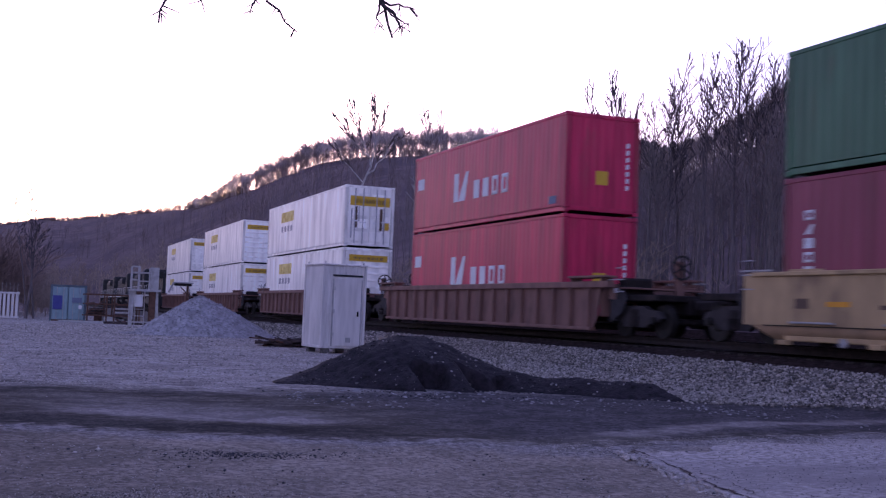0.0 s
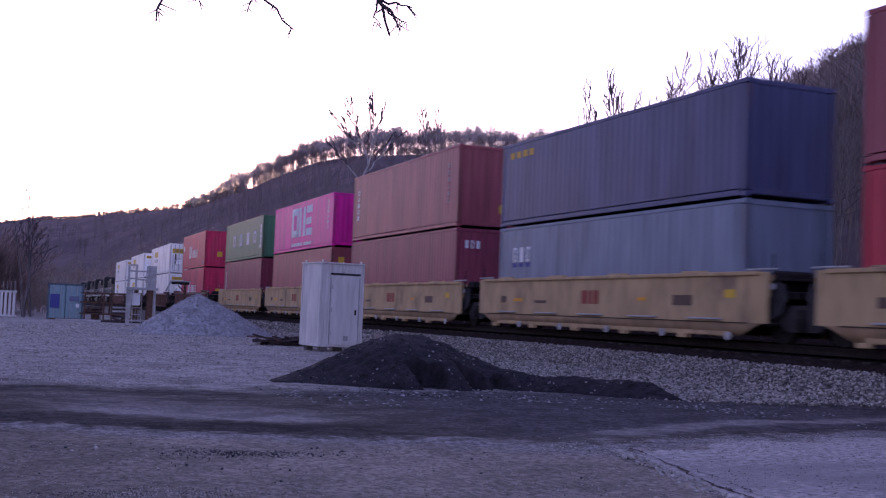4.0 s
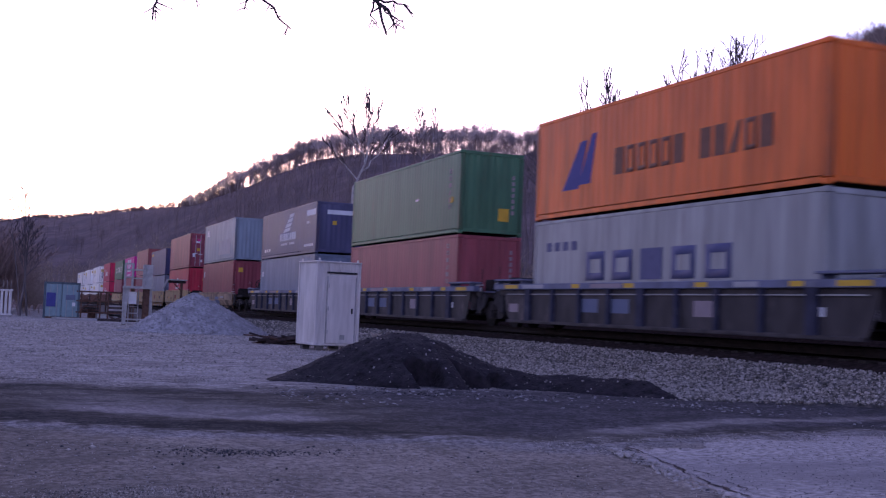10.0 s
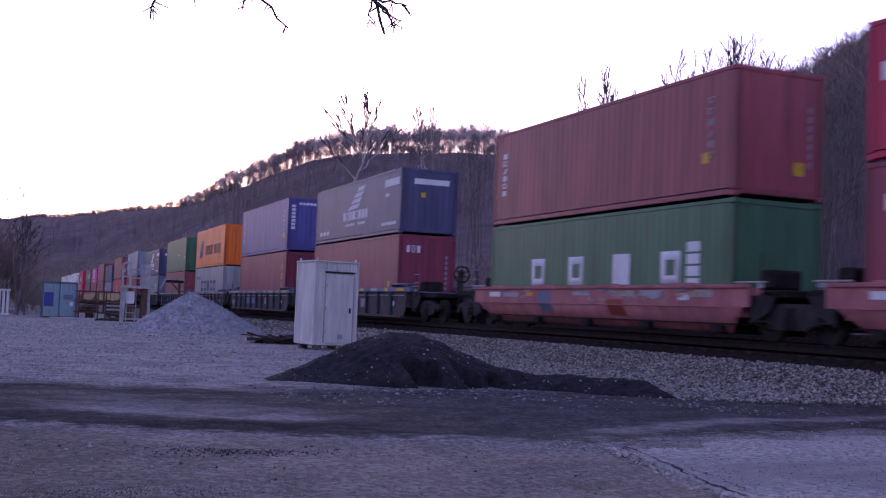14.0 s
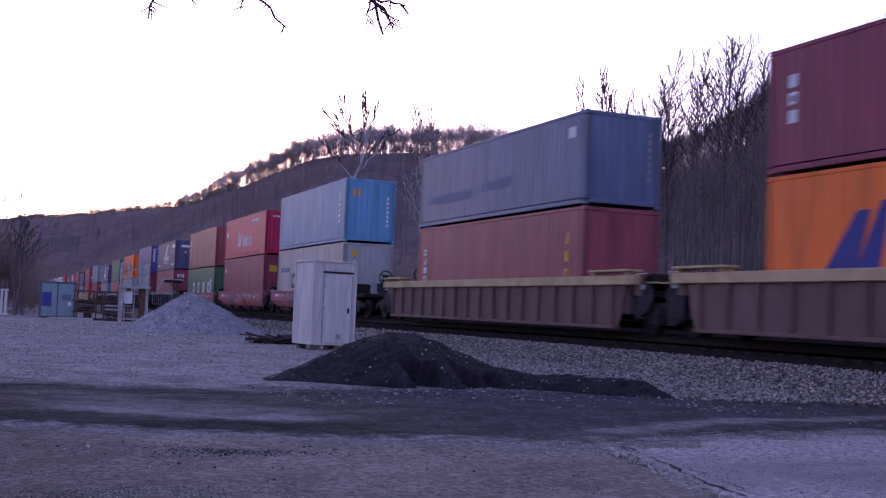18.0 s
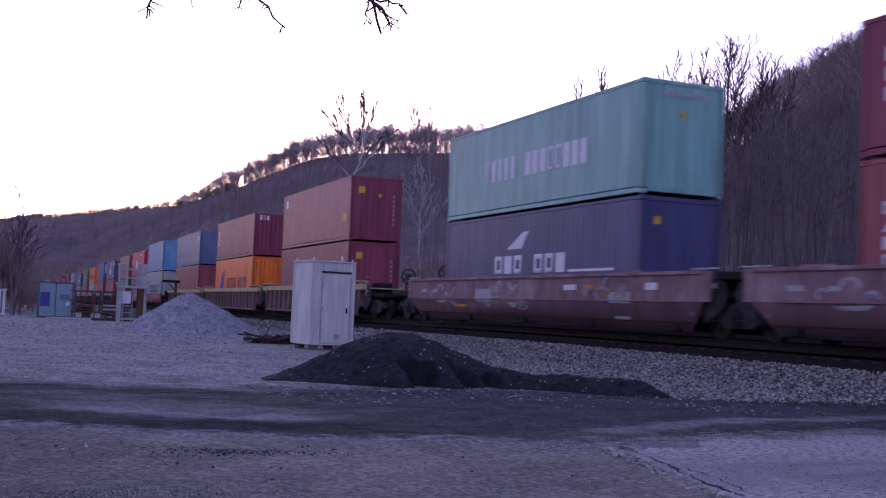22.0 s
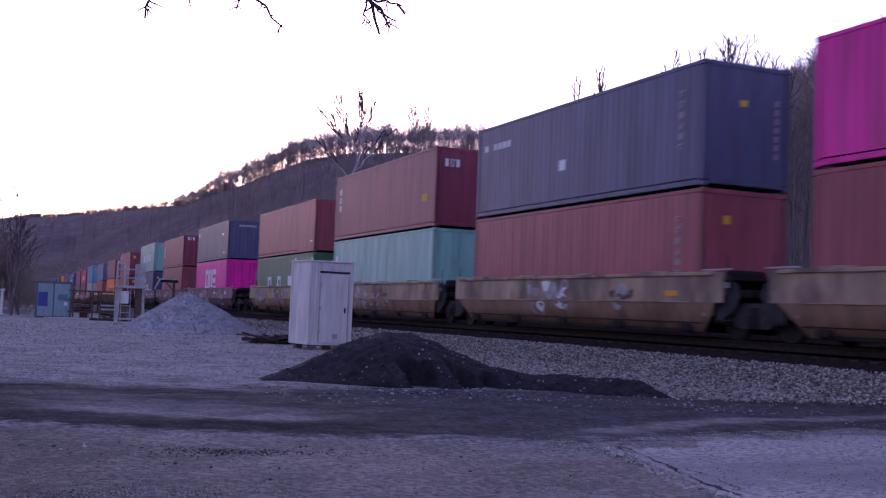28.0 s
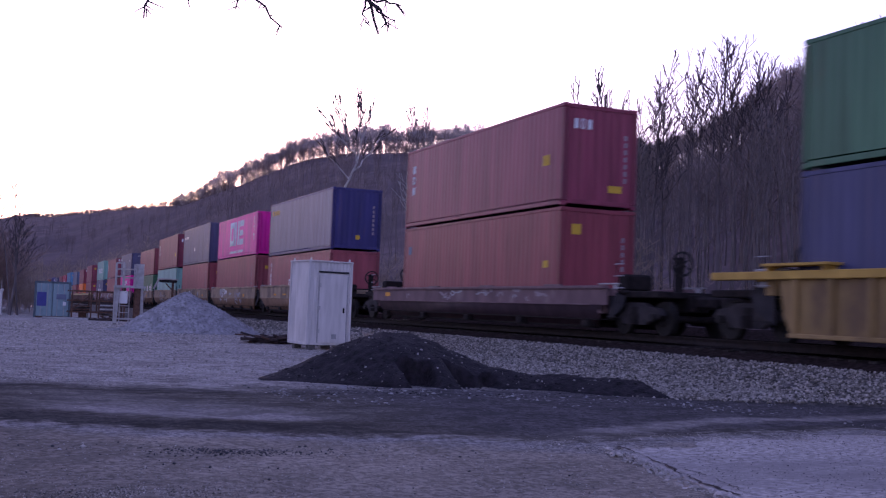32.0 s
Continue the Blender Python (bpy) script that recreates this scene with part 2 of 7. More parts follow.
def tube(r, h, sides=12, taper=1.0):
    key = ("tube", round(r, 3), round(h, 3), sides, taper)
    if key not in MESH:
        bm = bmesh.new()
        bmesh.ops.create_cone(bm, cap_ends=True, segments=sides, radius1=r, radius2=r * taper, depth=h)
        bmesh.ops.translate(bm, vec=(0, 0, h / 2), verts=bm.verts)
        MESH[key] = finish(bm, "tube")
    return MESH[key]


def prism(key, outline, depth):
    """A plate: the outline, in x and z, given the depth along y, broken edges."""
    if key not in MESH:
        bm = bmesh.new()
        vs = [bm.verts.new((x, -depth / 2, z)) for x, z in outline]
        f = bm.faces.new(vs)
        r = bmesh.ops.extrude_face_region(bm, geom=[f])
        bmesh.ops.translate(bm, vec=(0, depth, 0), verts=[g for g in r["geom"] if isinstance(g, bmesh.types.BMVert)])
        bmesh.ops.recalc_face_normals(bm, faces=bm.faces)
        MESH[key] = finish(bm, key[0] if isinstance(key, tuple) else key)
    return MESH[key]


def mesh_from(name, verts, faces, material=None, smooth=False):
    """A mesh from arrays of places and of triangles or quads."""
    me = bpy.data.meshes.new(name)
    verts, faces = np.asarray(verts, np.float32), np.asarray(faces, np.int32)
    k = faces.shape[1]
    me.vertices.add(len(verts))
    me.vertices.foreach_set("co", verts.ravel())
    me.loops.add(faces.size)
    me.loops.foreach_set("vertex_index", faces.ravel())
    me.polygons.add(len(faces))
    me.polygons.foreach_set("loop_start", np.arange(0, faces.size, k, dtype=np.int32))
    me.update(calc_edges=True)
    me.validate()
    if smooth:
        me.polygons.foreach_set("use_smooth", np.ones(len(me.polygons), bool))
    me.materials.append(material)
    return me


def grid_mesh(name, place, material, smooth=True):
    """A sheet from an array (rows, columns, 3)."""
    a, b = place.shape[:2]
    i = np.arange(a * b).reshape(a, b)
    f = np.stack([i[:-1, :-1], i[:-1, 1:], i[1:, 1:], i[1:, :-1]], -1).reshape(-1, 4)
    return mesh_from(name, place.reshape(-1, 3), f, material, smooth)


def smoothstep(a, b, v):
    q = np.clip((v - a) / (b - a), 0, 1)
    return q * q * (3 - 2 * q)


def ripple(x, y, seed=0, octaves=4, size=4.0):
    """Smooth pseudo-random heights, about -1 to 1."""
    rng = np.random.default_rng(seed)
    total, amp, norm = 0, 1.0, 0
    for _ in range(octaves):
        for _ in range(3):
            a, q = rng.uniform(0, 2 * np.pi, 2)
            k = 2 * np.pi / size * rng.uniform(0.7, 1.3)
            total = total + amp * np.sin(k * (np.cos(a) * x + np.sin(a) * y) + q)
        norm += amp * 1.7
        amp, size = amp * 0.55, size * 0.45
    return total / norm


# ---------------------------------------------------------------- the lie of the land and of the track
NEAR, AXIS, RZ = 14.89, 16.11, 0.82      # near face of the boxes, track axis, top of rail
GRADE = 3.1136e-3
CURVE = (4.285e-4, 2.124e-4, -0.641e-4, -0.871e-4, -0.858e-4, -0.858e-4, 0.0, 0.0)   # curvature of the track
CURVE_AT = (0, 60, 120, 180, 260, 400, 440, 900)
ALONG = np.arange(0.0, 901.0)
HEADING = -np.cumsum(np.interp(ALONG, CURVE_AT, CURVE))
SHIFT = -np.cumsum(HEADING)


def track_at(x):
    """Sideways shift, height shift and heading of the track at x: a gentle bend that straightens out."""
    e = max(0.0, -25.0 - x)
    return float(np.interp(e, ALONG, SHIFT)), -GRADE * e, float(np.interp(e, ALONG, HEADING))


def lot_z(x):
    return np.interp(-x, (40, 60, 80, 150, 300), (0, -0.12, -0.40, -0.6, -0.9))


AZ = (-180, -90, 0, 30, 45.0, 46.3, 47.3, 49.2, 50.6, 51.6, 53.3, 55.8, 59, 62, 66, 69, 72, 74.5, 76.8, 78.5, 80, 83, 85.7, 88, 90, 110, 180)
RIDGE = (700, 700, 300, 200, 206, 212, 220, 235, 250, 262, 290, 340, 362, 376, 390, 400, 410, 430, 460, 500, 540, 700, 760, 800, 800, 800, 700)
CREST = (4, 4, 14, 15.4, 14.95, 14.4, 13.85, 13.2, 12.1, 11.0, 10.2, 9.15, 9.65, 9.75, 9.75, 9.7, 9.45, 8.8, 7.7, 6.85, 5.55, 4.77, 4.33, 4.05, 3.6, 3.5, 4)
SLOPE = tuple(c - math.degrees(math.atan((8.2 if d < 520 else 3.5 if d < 560 else 1.3) / d)) for c, d in zip(CREST, RIDGE))   # the bare ground lies a tree's height under the crest


def land(x, y):
    """Height of the ground."""
    az, r = np.degrees(np.arctan2(-x, y)), np.hypot(x, y)
    d, top = np.interp(az, AZ, RIDGE), np.tan(np.radians(np.interp(az, AZ, SLOPE)))
    foot = np.where((az > -80) & (az < 88), np.minimum(330, 27 / np.maximum(0.05, np.cos(np.radians(az)))), 330)
    s = np.clip((r - foot) / (d - foot), 0, 1)
    rise = d * top * (0.75 * s + 0.25 * s * s * (3 - 2 * s))
    rise = rise + np.where(s > 0.02, 1.5 * np.minimum(1, s * 4) * ripple(x, y, 3, 3, 90.0), 0)
    rise = rise - np.clip(r - d, 0, None) * 0.03
    flat = lot_z(x) + 0.02 * ripple(x, y, 5, 3, 7.0)
    return flat + np.maximum(rise, -5)
# ---------------------------------------------------------------- ground


def yard_material():
    """Gravel lot, brown dirt and the coal-dusted track across it, blended along ragged edges."""
    m = bpy.data.materials.new("yard_gravel_and_dirt")
    m.use_nodes = True
    n, l = m.node_tree.nodes, m.node_tree.links
    bsdf = n["Principled BSDF"]
    bsdf.inputs["Roughness"].default_value = 0.92
    bsdf.inputs["Specular IOR Level"].default_value = 0.0
    place = n.new("ShaderNodeNewGeometry").outputs["Position"]

    def math_node(op, *args):
        q = n.new("ShaderNodeMath")
        q.operation = op
        for i, a in enumerate(args):
            if isinstance(a, (int, float)):
                q.inputs[i].default_value = a
            else:
                l.new(a, q.inputs[i])
        return q.outputs[0]

    def step(v, lo, hi, smooth=True):
        q = n.new("ShaderNodeMapRange")
        q.interpolation_type = "SMOOTHSTEP" if smooth else "LINEAR"
        l.new(v, q.inputs["Value"])
        for name, a in (("From Min", lo), ("From Max", hi)):
            if isinstance(a, (int, float)):
                q.inputs[name].default_value = a
            else:
                l.new(a, q.inputs[name])
        return q.outputs[0]

    def noise_tex(scale, stretch=(1, 1, 1), detail=6, rough=0.55):
        mp = n.new("ShaderNodeMapping")
        mp.inputs["Scale"].default_value = stretch
        l.new(place, mp.inputs["Vector"])
        q = n.new("ShaderNodeTexNoise")
        q.inputs["Scale"].default_value, q.inputs["Detail"].default_value, q.inputs["Roughness"].default_value = scale, detail, rough
        l.new(mp.outputs[0], q.inputs["Vector"])
        return q.outputs["Fac"]

    def blend(f, a, b):
        q = n.new("ShaderNodeMix")
        q.data_type = "RGBA"
        l.new(f, q.inputs[0])
        ends = [s for s in q.inputs if s.type == "RGBA"]
        for s, v in zip(ends, (a, b)):
            if isinstance(v, tuple):
                s.default_value = (*v, 1)
            else:
                l.new(v, s)
        return [o for o in q.outputs if o.type == "RGBA"][0]

    sep = n.new("ShaderNodeSeparateXYZ")
    l.new(place, sep.inputs[0])
    x, y = sep.outputs[0], sep.outputs[1]

    def bent(*points):
        """A line across the yard: x as a broken line over y."""
        out = points[0][1]
        for (y0, x0), (y1, x1) in zip(points, points[1:]):
            q = n.new("ShaderNodeMapRange")
            l.new(y, q.inputs["Value"])
            for key, v in (("From Min", y0), ("From Max", y1), ("To Min", 0.0), ("To Max", x1 - x0)):
                q.inputs[key].default_value = v
            out = math_node("ADD", out, q.outputs[0])
        return out

    def inside(v, lo, hi, soft_lo, soft_hi):
        """One between two lines, fading over the given widths."""
        return math_node("MULTIPLY", step(math_node("SUBTRACT", v, lo), -soft_lo, soft_lo), math_node("SUBTRACT", 1.0, step(math_node("SUBTRACT", v, hi), -soft_hi, soft_hi)))

    wob = math_node("ADD", math_node("MULTIPLY", math_node("SUBTRACT", noise_tex(0.9, (1, 0.5, 1)), 0.5), 1.1), math_node("MULTIPLY", math_node("SUBTRACT", noise_tex(5.0), 0.5), 0.8))
    xw = math_node("ADD", x, wob)
    # edges of the dark track
    far_edge = bent((-6, -15.4), (0.4, -15.6), (1.1, -15.9), (1.8, -15.5), (2.5, -15.1), (4.0, -15.0), (8.0, -15.4), (12.5, -15.3))
    near_edge = bent((-4, -11.4), (0.27, -10.75), (0.74, -10.5), (1.4, -10.05), (2.2, -9.9), (3.1, -9.6), (4.2, -9.3), (5.3, -8.85), (6.0, -9.05), (7.1, -9.3), (8.3, -9.4), (10.5, -9.7), (12.5, -9.95))
    track = inside(math_node("ADD", xw, math_node("MULTIPLY", math_node("SUBTRACT", noise_tex(7.0, (1, 0.5, 1), 6, 0.7), 0.5), 1.6)), far_edge, near_edge, 0.8, 0.3)
    pale = inside(xw, near_edge, math_node("ADD", near_edge, 0.42), 0.1, 0.3)
    dirt = step(math_node("SUBTRACT", xw, near_edge), 0.0, 0.5)
    grain = noise_tex(16.0, (1, 1, 1), 10, 0.8)
    mid = noise_tex(2.2, (1, 0.7, 1), 5, 0.58)
    broad = noise_tex(0.7, (1, 0.6, 1), 6, 0.6)
    fleck = noise_tex(7.0, (1, 0.8, 1), 4, 0.6)
    speck = math_node("MULTIPLY", step(noise_tex(20.0, (1, 0.8, 1), 5, 0.7), 0.60, 0.68), step(noise_tex(1.3, (1, 0.7, 1), 4), 0.42, 0.6))

    def ground_tone(lo, hi, dark, patchy=0.8):
        """Three scales of patches between two tones, with dark specks."""
        q = blend(step(grain, 0.40, 0.60), lo, hi)
        q = blend(math_node("MULTIPLY", step(mid, 0.46, 0.60), patchy), q, tuple(0.48 * v for v in hi))
        q = blend(math_node("MULTIPLY", step(fleck, 0.55, 0.66), 0.45), q, tuple(min(0.6, 1.2 * v) for v in hi))
        return blend(math_node("MULTIPLY", speck, 0.65), q, dark)

    lot = blend(step(broad, 0.42, 0.64), ground_tone((0.25, 0.218, 0.204), (0.60, 0.527, 0.48), (0.085, 0.074, 0.07)), ground_tone((0.17, 0.146, 0.137), (0.48, 0.418, 0.38), (0.058, 0.05, 0.047)))
    # turned-up darker earth along the edge of the lot and in old wheel marks across it
    scuff = math_node("MULTIPLY", inside(xw, math_node("SUBTRACT", far_edge, 2.2), far_edge, 1.4, 0.8), step(noise_tex(2.2, (1, 0.4, 1), 9, 0.75), 0.44, 0.60))
    lot = blend(math_node("MULTIPLY", scuff, 0.85), lot, ground_tone((0.082, 0.070, 0.066), (0.20, 0.172, 0.158), (0.05, 0.043, 0.04)))
    ruts_lot = math_node("MULTIPLY", inside(xw, bent((0, -19.4), (5.5, -20.6)), bent((0, -19.2), (5.5, -20.4)), 0.1, 0.1), step(noise_tex(0.8, (1, 0.5, 1), 4), 0.45, 0.6))
    lot = blend(math_node("MULTIPLY", ruts_lot, 0.7), lot, (0.12, 0.102, 0.095))
    brown = blend(step(broad, 0.40, 0.62), ground_tone((0.20, 0.163, 0.139), (0.43, 0.355, 0.297), (0.08, 0.066, 0.057), 0.4), ground_tone((0.15, 0.124, 0.106), (0.34, 0.285, 0.242), (0.067, 0.055, 0.049), 0.4))
    ruts = noise_tex(1.0, (1.6, 0.3, 1), 8, 0.7)
    dust = blend(step(ruts, 0.42, 0.62), ground_tone((0.075, 0.064, 0.058), (0.150, 0.130, 0.115), (0.045, 0.038, 0.035)), ground_tone((0.118, 0.102, 0.09), (0.222, 0.192, 0.166), (0.064, 0.056, 0.049)))
    xs = math_node("ADD", x, math_node("MULTIPLY", wob, 0.5))
    # a pale dry wedge between the wheel tracks, palest along its near rim
    pale_dust = ground_tone((0.225, 0.197, 0.186), (0.37, 0.324, 0.303), (0.133, 0.117, 0.11))
    upper_rim = bent((0.4, -15.0), (1.0, -14.5), (2.25, -13.4), (3.35, -12.3), (3.9, -11.3))
    lower_rim = bent((0.4, -12.1), (1.0, -11.75), (1.9, -11.3), (3.15, -10.95), (3.9, -11.0))
    wedge = math_node("MULTIPLY", inside(xs, upper_rim, lower_rim, 0.6, 0.12), math_node("MULTIPLY", step(y, 0.2, 1.3), math_node("SUBTRACT", 1.0, step(y, 3.0, 3.9))))
    rim = step(math_node("SUBTRACT", xs, lower_rim), -1.5, -0.2)
    dust = blend(math_node("MULTIPLY", wedge, math_node("ADD", 0.38, math_node("MULTIPLY", rim, 0.6))), dust, pale_dust)
    # damp dark wheel track under the near rim, and dark earth along the far edge
    wet = math_node("MULTIPLY", inside(xs, math_node("ADD", lower_rim, 0.25), near_edge, 0.25, 0.5), math_node("SUBTRACT", 1.0, step(y, 2.6, 4.6)))
    dust = blend(math_node("MULTIPLY", wet, 0.72), dust, ground_tone((0.036, 0.032, 0.034), (0.078, 0.068, 0.066), (0.026, 0.023, 0.025)))
    rimmed = math_node("MULTIPLY", inside(xs, far_edge, math_node("ADD", far_edge, 0.9), 0.3, 0.4), step(mid, 0.3, 0.55))
    dust = blend(math_node("MULTIPLY", rimmed, 0.75), dust, ground_tone((0.05, 0.044, 0.044), (0.105, 0.092, 0.088), (0.03, 0.027, 0.028)))
    # coal spilled round the foot of the heap and down the track
    spill = math_node("MULTIPLY", step(math_node("ADD", y, wob), 3.4, 5.6), math_node("SUBTRACT", 1.0, step(math_node("SUBTRACT", xs, near_edge), -0.9, 0.0)))
    dust = blend(math_node("MULTIPLY", spill, 0.88), dust, ground_tone((0.052, 0.046, 0.05), (0.15, 0.134, 0.138), (0.026, 0.024, 0.028)))
    # a worn pale band through the coal dust, running out along the apron
    band = bent((4.8, -9.2), (6.2, -9.75), (7.3, -10.2), (8.5, -10.7), (9.5, -10.95), (11.3, -11.2), (12.5, -11.4))
    worn = math_node("MULTIPLY", inside(xs, math_node("SUBTRACT", band, 0.24), math_node("ADD", band, 0.2), 0.16, 0.16), step(y, 4.9, 6.4))
    dust = blend(math_node("MULTIPLY", worn, 0.85), dust, pale_dust)
    # brown dirt turns darker towards low y
    dark_low_y = math_node("MULTIPLY", math_node("SUBTRACT", 1.0, step(math_node("ADD", y, math_node("MULTIPLY", wob, 0.6)), 0.3, 1.7)), 0.5)
    brown = blend(dark_low_y, brown, ground_tone((0.09, 0.074, 0.063), (0.20, 0.166, 0.14), (0.05, 0.042, 0.037)))
    colour = blend(dirt, lot, brown)
    colour = blend(math_node("MULTIPLY", pale, 0.75), colour, blend(step(grain, 0.4, 0.6), (0.13, 0.12, 0.12), (0.37, 0.34, 0.335)))
    colour = blend(track, colour, dust)
    l.new(colour, bsdf.inputs["Base Color"])
    bump = n.new("ShaderNodeBump")
    bump.inputs["Strength"].default_value, bump.inputs["Distance"].default_value = 0.45, 0.015
    l.new(math_node("ADD", grain, math_node("MULTIPLY", noise_tex(38.0), 0.5)), bump.inputs["Height"])
    l.new(bump.outputs[0], bsdf.inputs["Normal"])
    return m


YARD = yard_material()
YARD_STONE = shade("yard_pebbles", (0.37, 0.328, 0.305), 0.95, spread=0.2, scale=12, world_space=True, island=0.45)
rr = np.concatenate([[0.0], np.arange(1, 6, 1.0), np.arange(6, 24, 0.35), np.arange(24, 60, 1.2), np.geomspace(60, 1200, 90), [1700, 2600, 4200]])
aa = np.radians(np.concatenate([np.arange(-180, 40, 6.0), np.arange(40, 96, 0.6), np.arange(96, 181, 6.0)]))
gr, ga = np.meshgrid(rr, aa, indexing="ij")
gx, gy = -gr * np.sin(ga), gr * np.cos(ga)
gz = land(gx, gy) + np.where(gr < 60, 0.012 * ripple(gx, gy, 8, 3, 1.6), 0)
ground_me = grid_mesh("ground", np.stack([gx, gy, gz], -1), YARD)
ground_me.materials.append(LEAVES)
centres = np.empty(len(ground_me.polygons) * 3, np.float32)
ground_me.polygons.foreach_get("center", centres)
centres = centres.reshape(-1, 3)
hill = (centres[:, 2] > lot_z(centres[:, 0]) + 0.6) | (centres[:, 1] > 18.5) | (centres[:, 0] < -150)
ground_me.polygons.foreach_set("material_index", hill.astype(np.int32))
tagged(new("ground", ground_me), "grey gravel yard with brown dirt, rising into leaf-strewn hillsides", "ground", kind="structure")


def strip(name, y0, y1, near, far, lift, rows, cols, material, label, category):
    """A thin layer on the ground between two edges, given as functions of y."""
    ys = np.linspace(y0, y1, cols)
    xs = np.stack([far(ys) + (near(ys) - far(ys)) * k for k in np.linspace(0, 1, rows)])
    yy = np.broadcast_to(ys, xs.shape)
    edge = np.minimum(np.linspace(0, 1, rows), np.linspace(1, 0, rows))[:, None] * 8
    z = land(xs, yy) + 0.012 * ripple(xs, yy, 8, 3, 1.6) + lift * np.clip(edge, 0, 1) - 0.012 * (edge < 0.02)
    return tagged(new(name, grid_mesh(name, np.stack([xs, yy, z], -1), material)), label, category, kind="structure")


strip("road", -14, 12.6, lambda y: -9.95 + 0.7 * smoothstep(0, 4, y) - 2.0 * smoothstep(6, 12, y) + 0.25 * ripple(y, 0 * y, 4, 3, 3.0) + 0.9,
      lambda y: -15.8 + 0.6 * smoothstep(5, 12.5, y) + 0.25 * ripple(y, 0 * y, 6, 3, 3.0) - 0.9, 0.02, 40, 160, YARD, "dark coal-dusted dirt track crossing the yard", "road")


def pavement():
    """Worn asphalt apron with a crumbling edge, running out under coal dust along its far side."""
    ts = np.linspace(0, 1, 110) ** 1.6
    edge_x = -8.8 + 8.9 * ts
    edge_y = np.interp(edge_x, (-8.8, -8.1, -7.5, -7.0, -6.6, -3, 1), (5.38, 5.32, 5.18, 5.02, 4.92, 4.7, 4.5)) + 0.05 * ripple(edge_x, 0 * edge_x, 12, 4, 0.8)
    rows = []
    for k in np.linspace(0, 1, 70):
        ys = edge_y + k ** 1.4 * (12.0 - edge_y)
        far = np.interp(ys, (5.35, 6.1, 7.0, 8.2, 9.7, 12.0), (-8.8, -9.2, -9.36, -9.45, -9.68, -9.95)) + 8.8
        xs = edge_x + (1 - ts) * (far + 0.16 * ripple(ys, 0 * ys, 14, 4, 1.4))
        lift = -0.004 + 0.022 * smoothstep(0.0, 0.10, ts) + 0.006 * ripple(xs, ys, 16, 3, 0.5) * (ts < 0.16)
        rows.append(np.stack([xs, ys, land(xs, ys) + lift - (0.03 if k == 0 else 0)], -1))
    return tagged(new("pavement", grid_mesh("pavement", np.stack(rows), ASPHALT)), "worn grey asphalt apron with a crumbling edge", "pavement", kind="structure")


pavement()


def crack(points, width):
    """A dark open crack, a thin ribbon laid in the asphalt."""
    pts = np.array(points, float)
    t = np.linspace(0, len(pts) - 1, 12 * (len(pts) - 1))
    x, y = np.interp(t, np.arange(len(pts)), pts[:, 0]), np.interp(t, np.arange(len(pts)), pts[:, 1])
    x, y = x + 0.035 * ripple(t * 2.1, t, 71, 3, 1.1), y + 0.035 * ripple(t, t * 1.7, 72, 3, 0.9)
    w = width * (0.6 + 0.5 * ripple(t, 0 * t, 73, 3, 1.5))
    z = land(x, y) + 0.0235
    return tagged(new("crack", grid_mesh("crack", np.stack([np.stack([x, y - w, z], -1), np.stack([x, y + w, z], -1)]), SCRAP)), "dark open crack in the worn asphalt", "crack", kind="structure")


crack([(-8.6, 5.5), (-8.12, 5.42), (-7.53, 5.28), (-7.05, 5.13), (-6.62, 5.01), (-6.2, 4.97)], 0.02)
crack([(-7.3, 5.32), (-6.95, 5.3), (-6.6, 5.18), (-6.3, 5.12)], 0.008)

# ---------------------------------------------------------------- loose stones
ICO_V, ICO_F = None, None
_bm = bmesh.new()
bmesh.ops.create_icosphere(_bm, subdivisions=1, radius=1)
ICO_V = np.array([v.co[:] for v in _bm.verts])
ICO_F = np.array([[v.index for v in f.verts] for f in _bm.faces])
_bm.free()


OCT_V = np.array([(1, 0, 0), (-1, 0, 0), (0, 1, 0), (0, -1, 0), (0, 0, 1), (0, 0, -1)], float)
OCT_F = np.array([(0, 2, 4), (2, 1, 4), (1, 3, 4), (3, 0, 4), (2, 0, 5), (1, 2, 5), (3, 1, 5), (0, 3, 5)])


def stones(name, xyz, sizes, material, label, category, seed=1, flat=0.65, simple=False):
    """Many broken stones in one mesh."""
    rng = np.random.default_rng(seed)
    n = len(xyz)
    base_v, base_f = (OCT_V, OCT_F) if simple else (ICO_V, ICO_F)
    v = base_v[None] * (1 + rng.uniform(-0.28, 0.28, (n, len(base_v), 1))) * rng.uniform(0.65, 1.35, (n, 1, 3))
    v[:, :, 2] *= flat
    a = rng.uniform(0, 2 * np.pi, n)
    c, s = np.cos(a)[:, None], np.sin(a)[:, None]
    tilt = rng.uniform(-0.6, 0.6, n)[:, None]
    z = v[:, :, 2] * np.cos(tilt) + v[:, :, 0] * np.sin(tilt)
    x = v[:, :, 0] * np.cos(tilt) - v[:, :, 2] * np.sin(tilt)
    w = np.stack([x * c - v[:, :, 1] * s, x * s + v[:, :, 1] * c, z], -1) * np.asarray(sizes)[:, None, None] + np.asarray(xyz)[:, None]
    f = (base_f[None] + len(base_v) * np.arange(n)[:, None, None]).reshape(-1, 3)
    ob = new(name, mesh_from(name, w.reshape(-1, 3), f, material))
    return tagged(ob, label, category, kind="stuff")


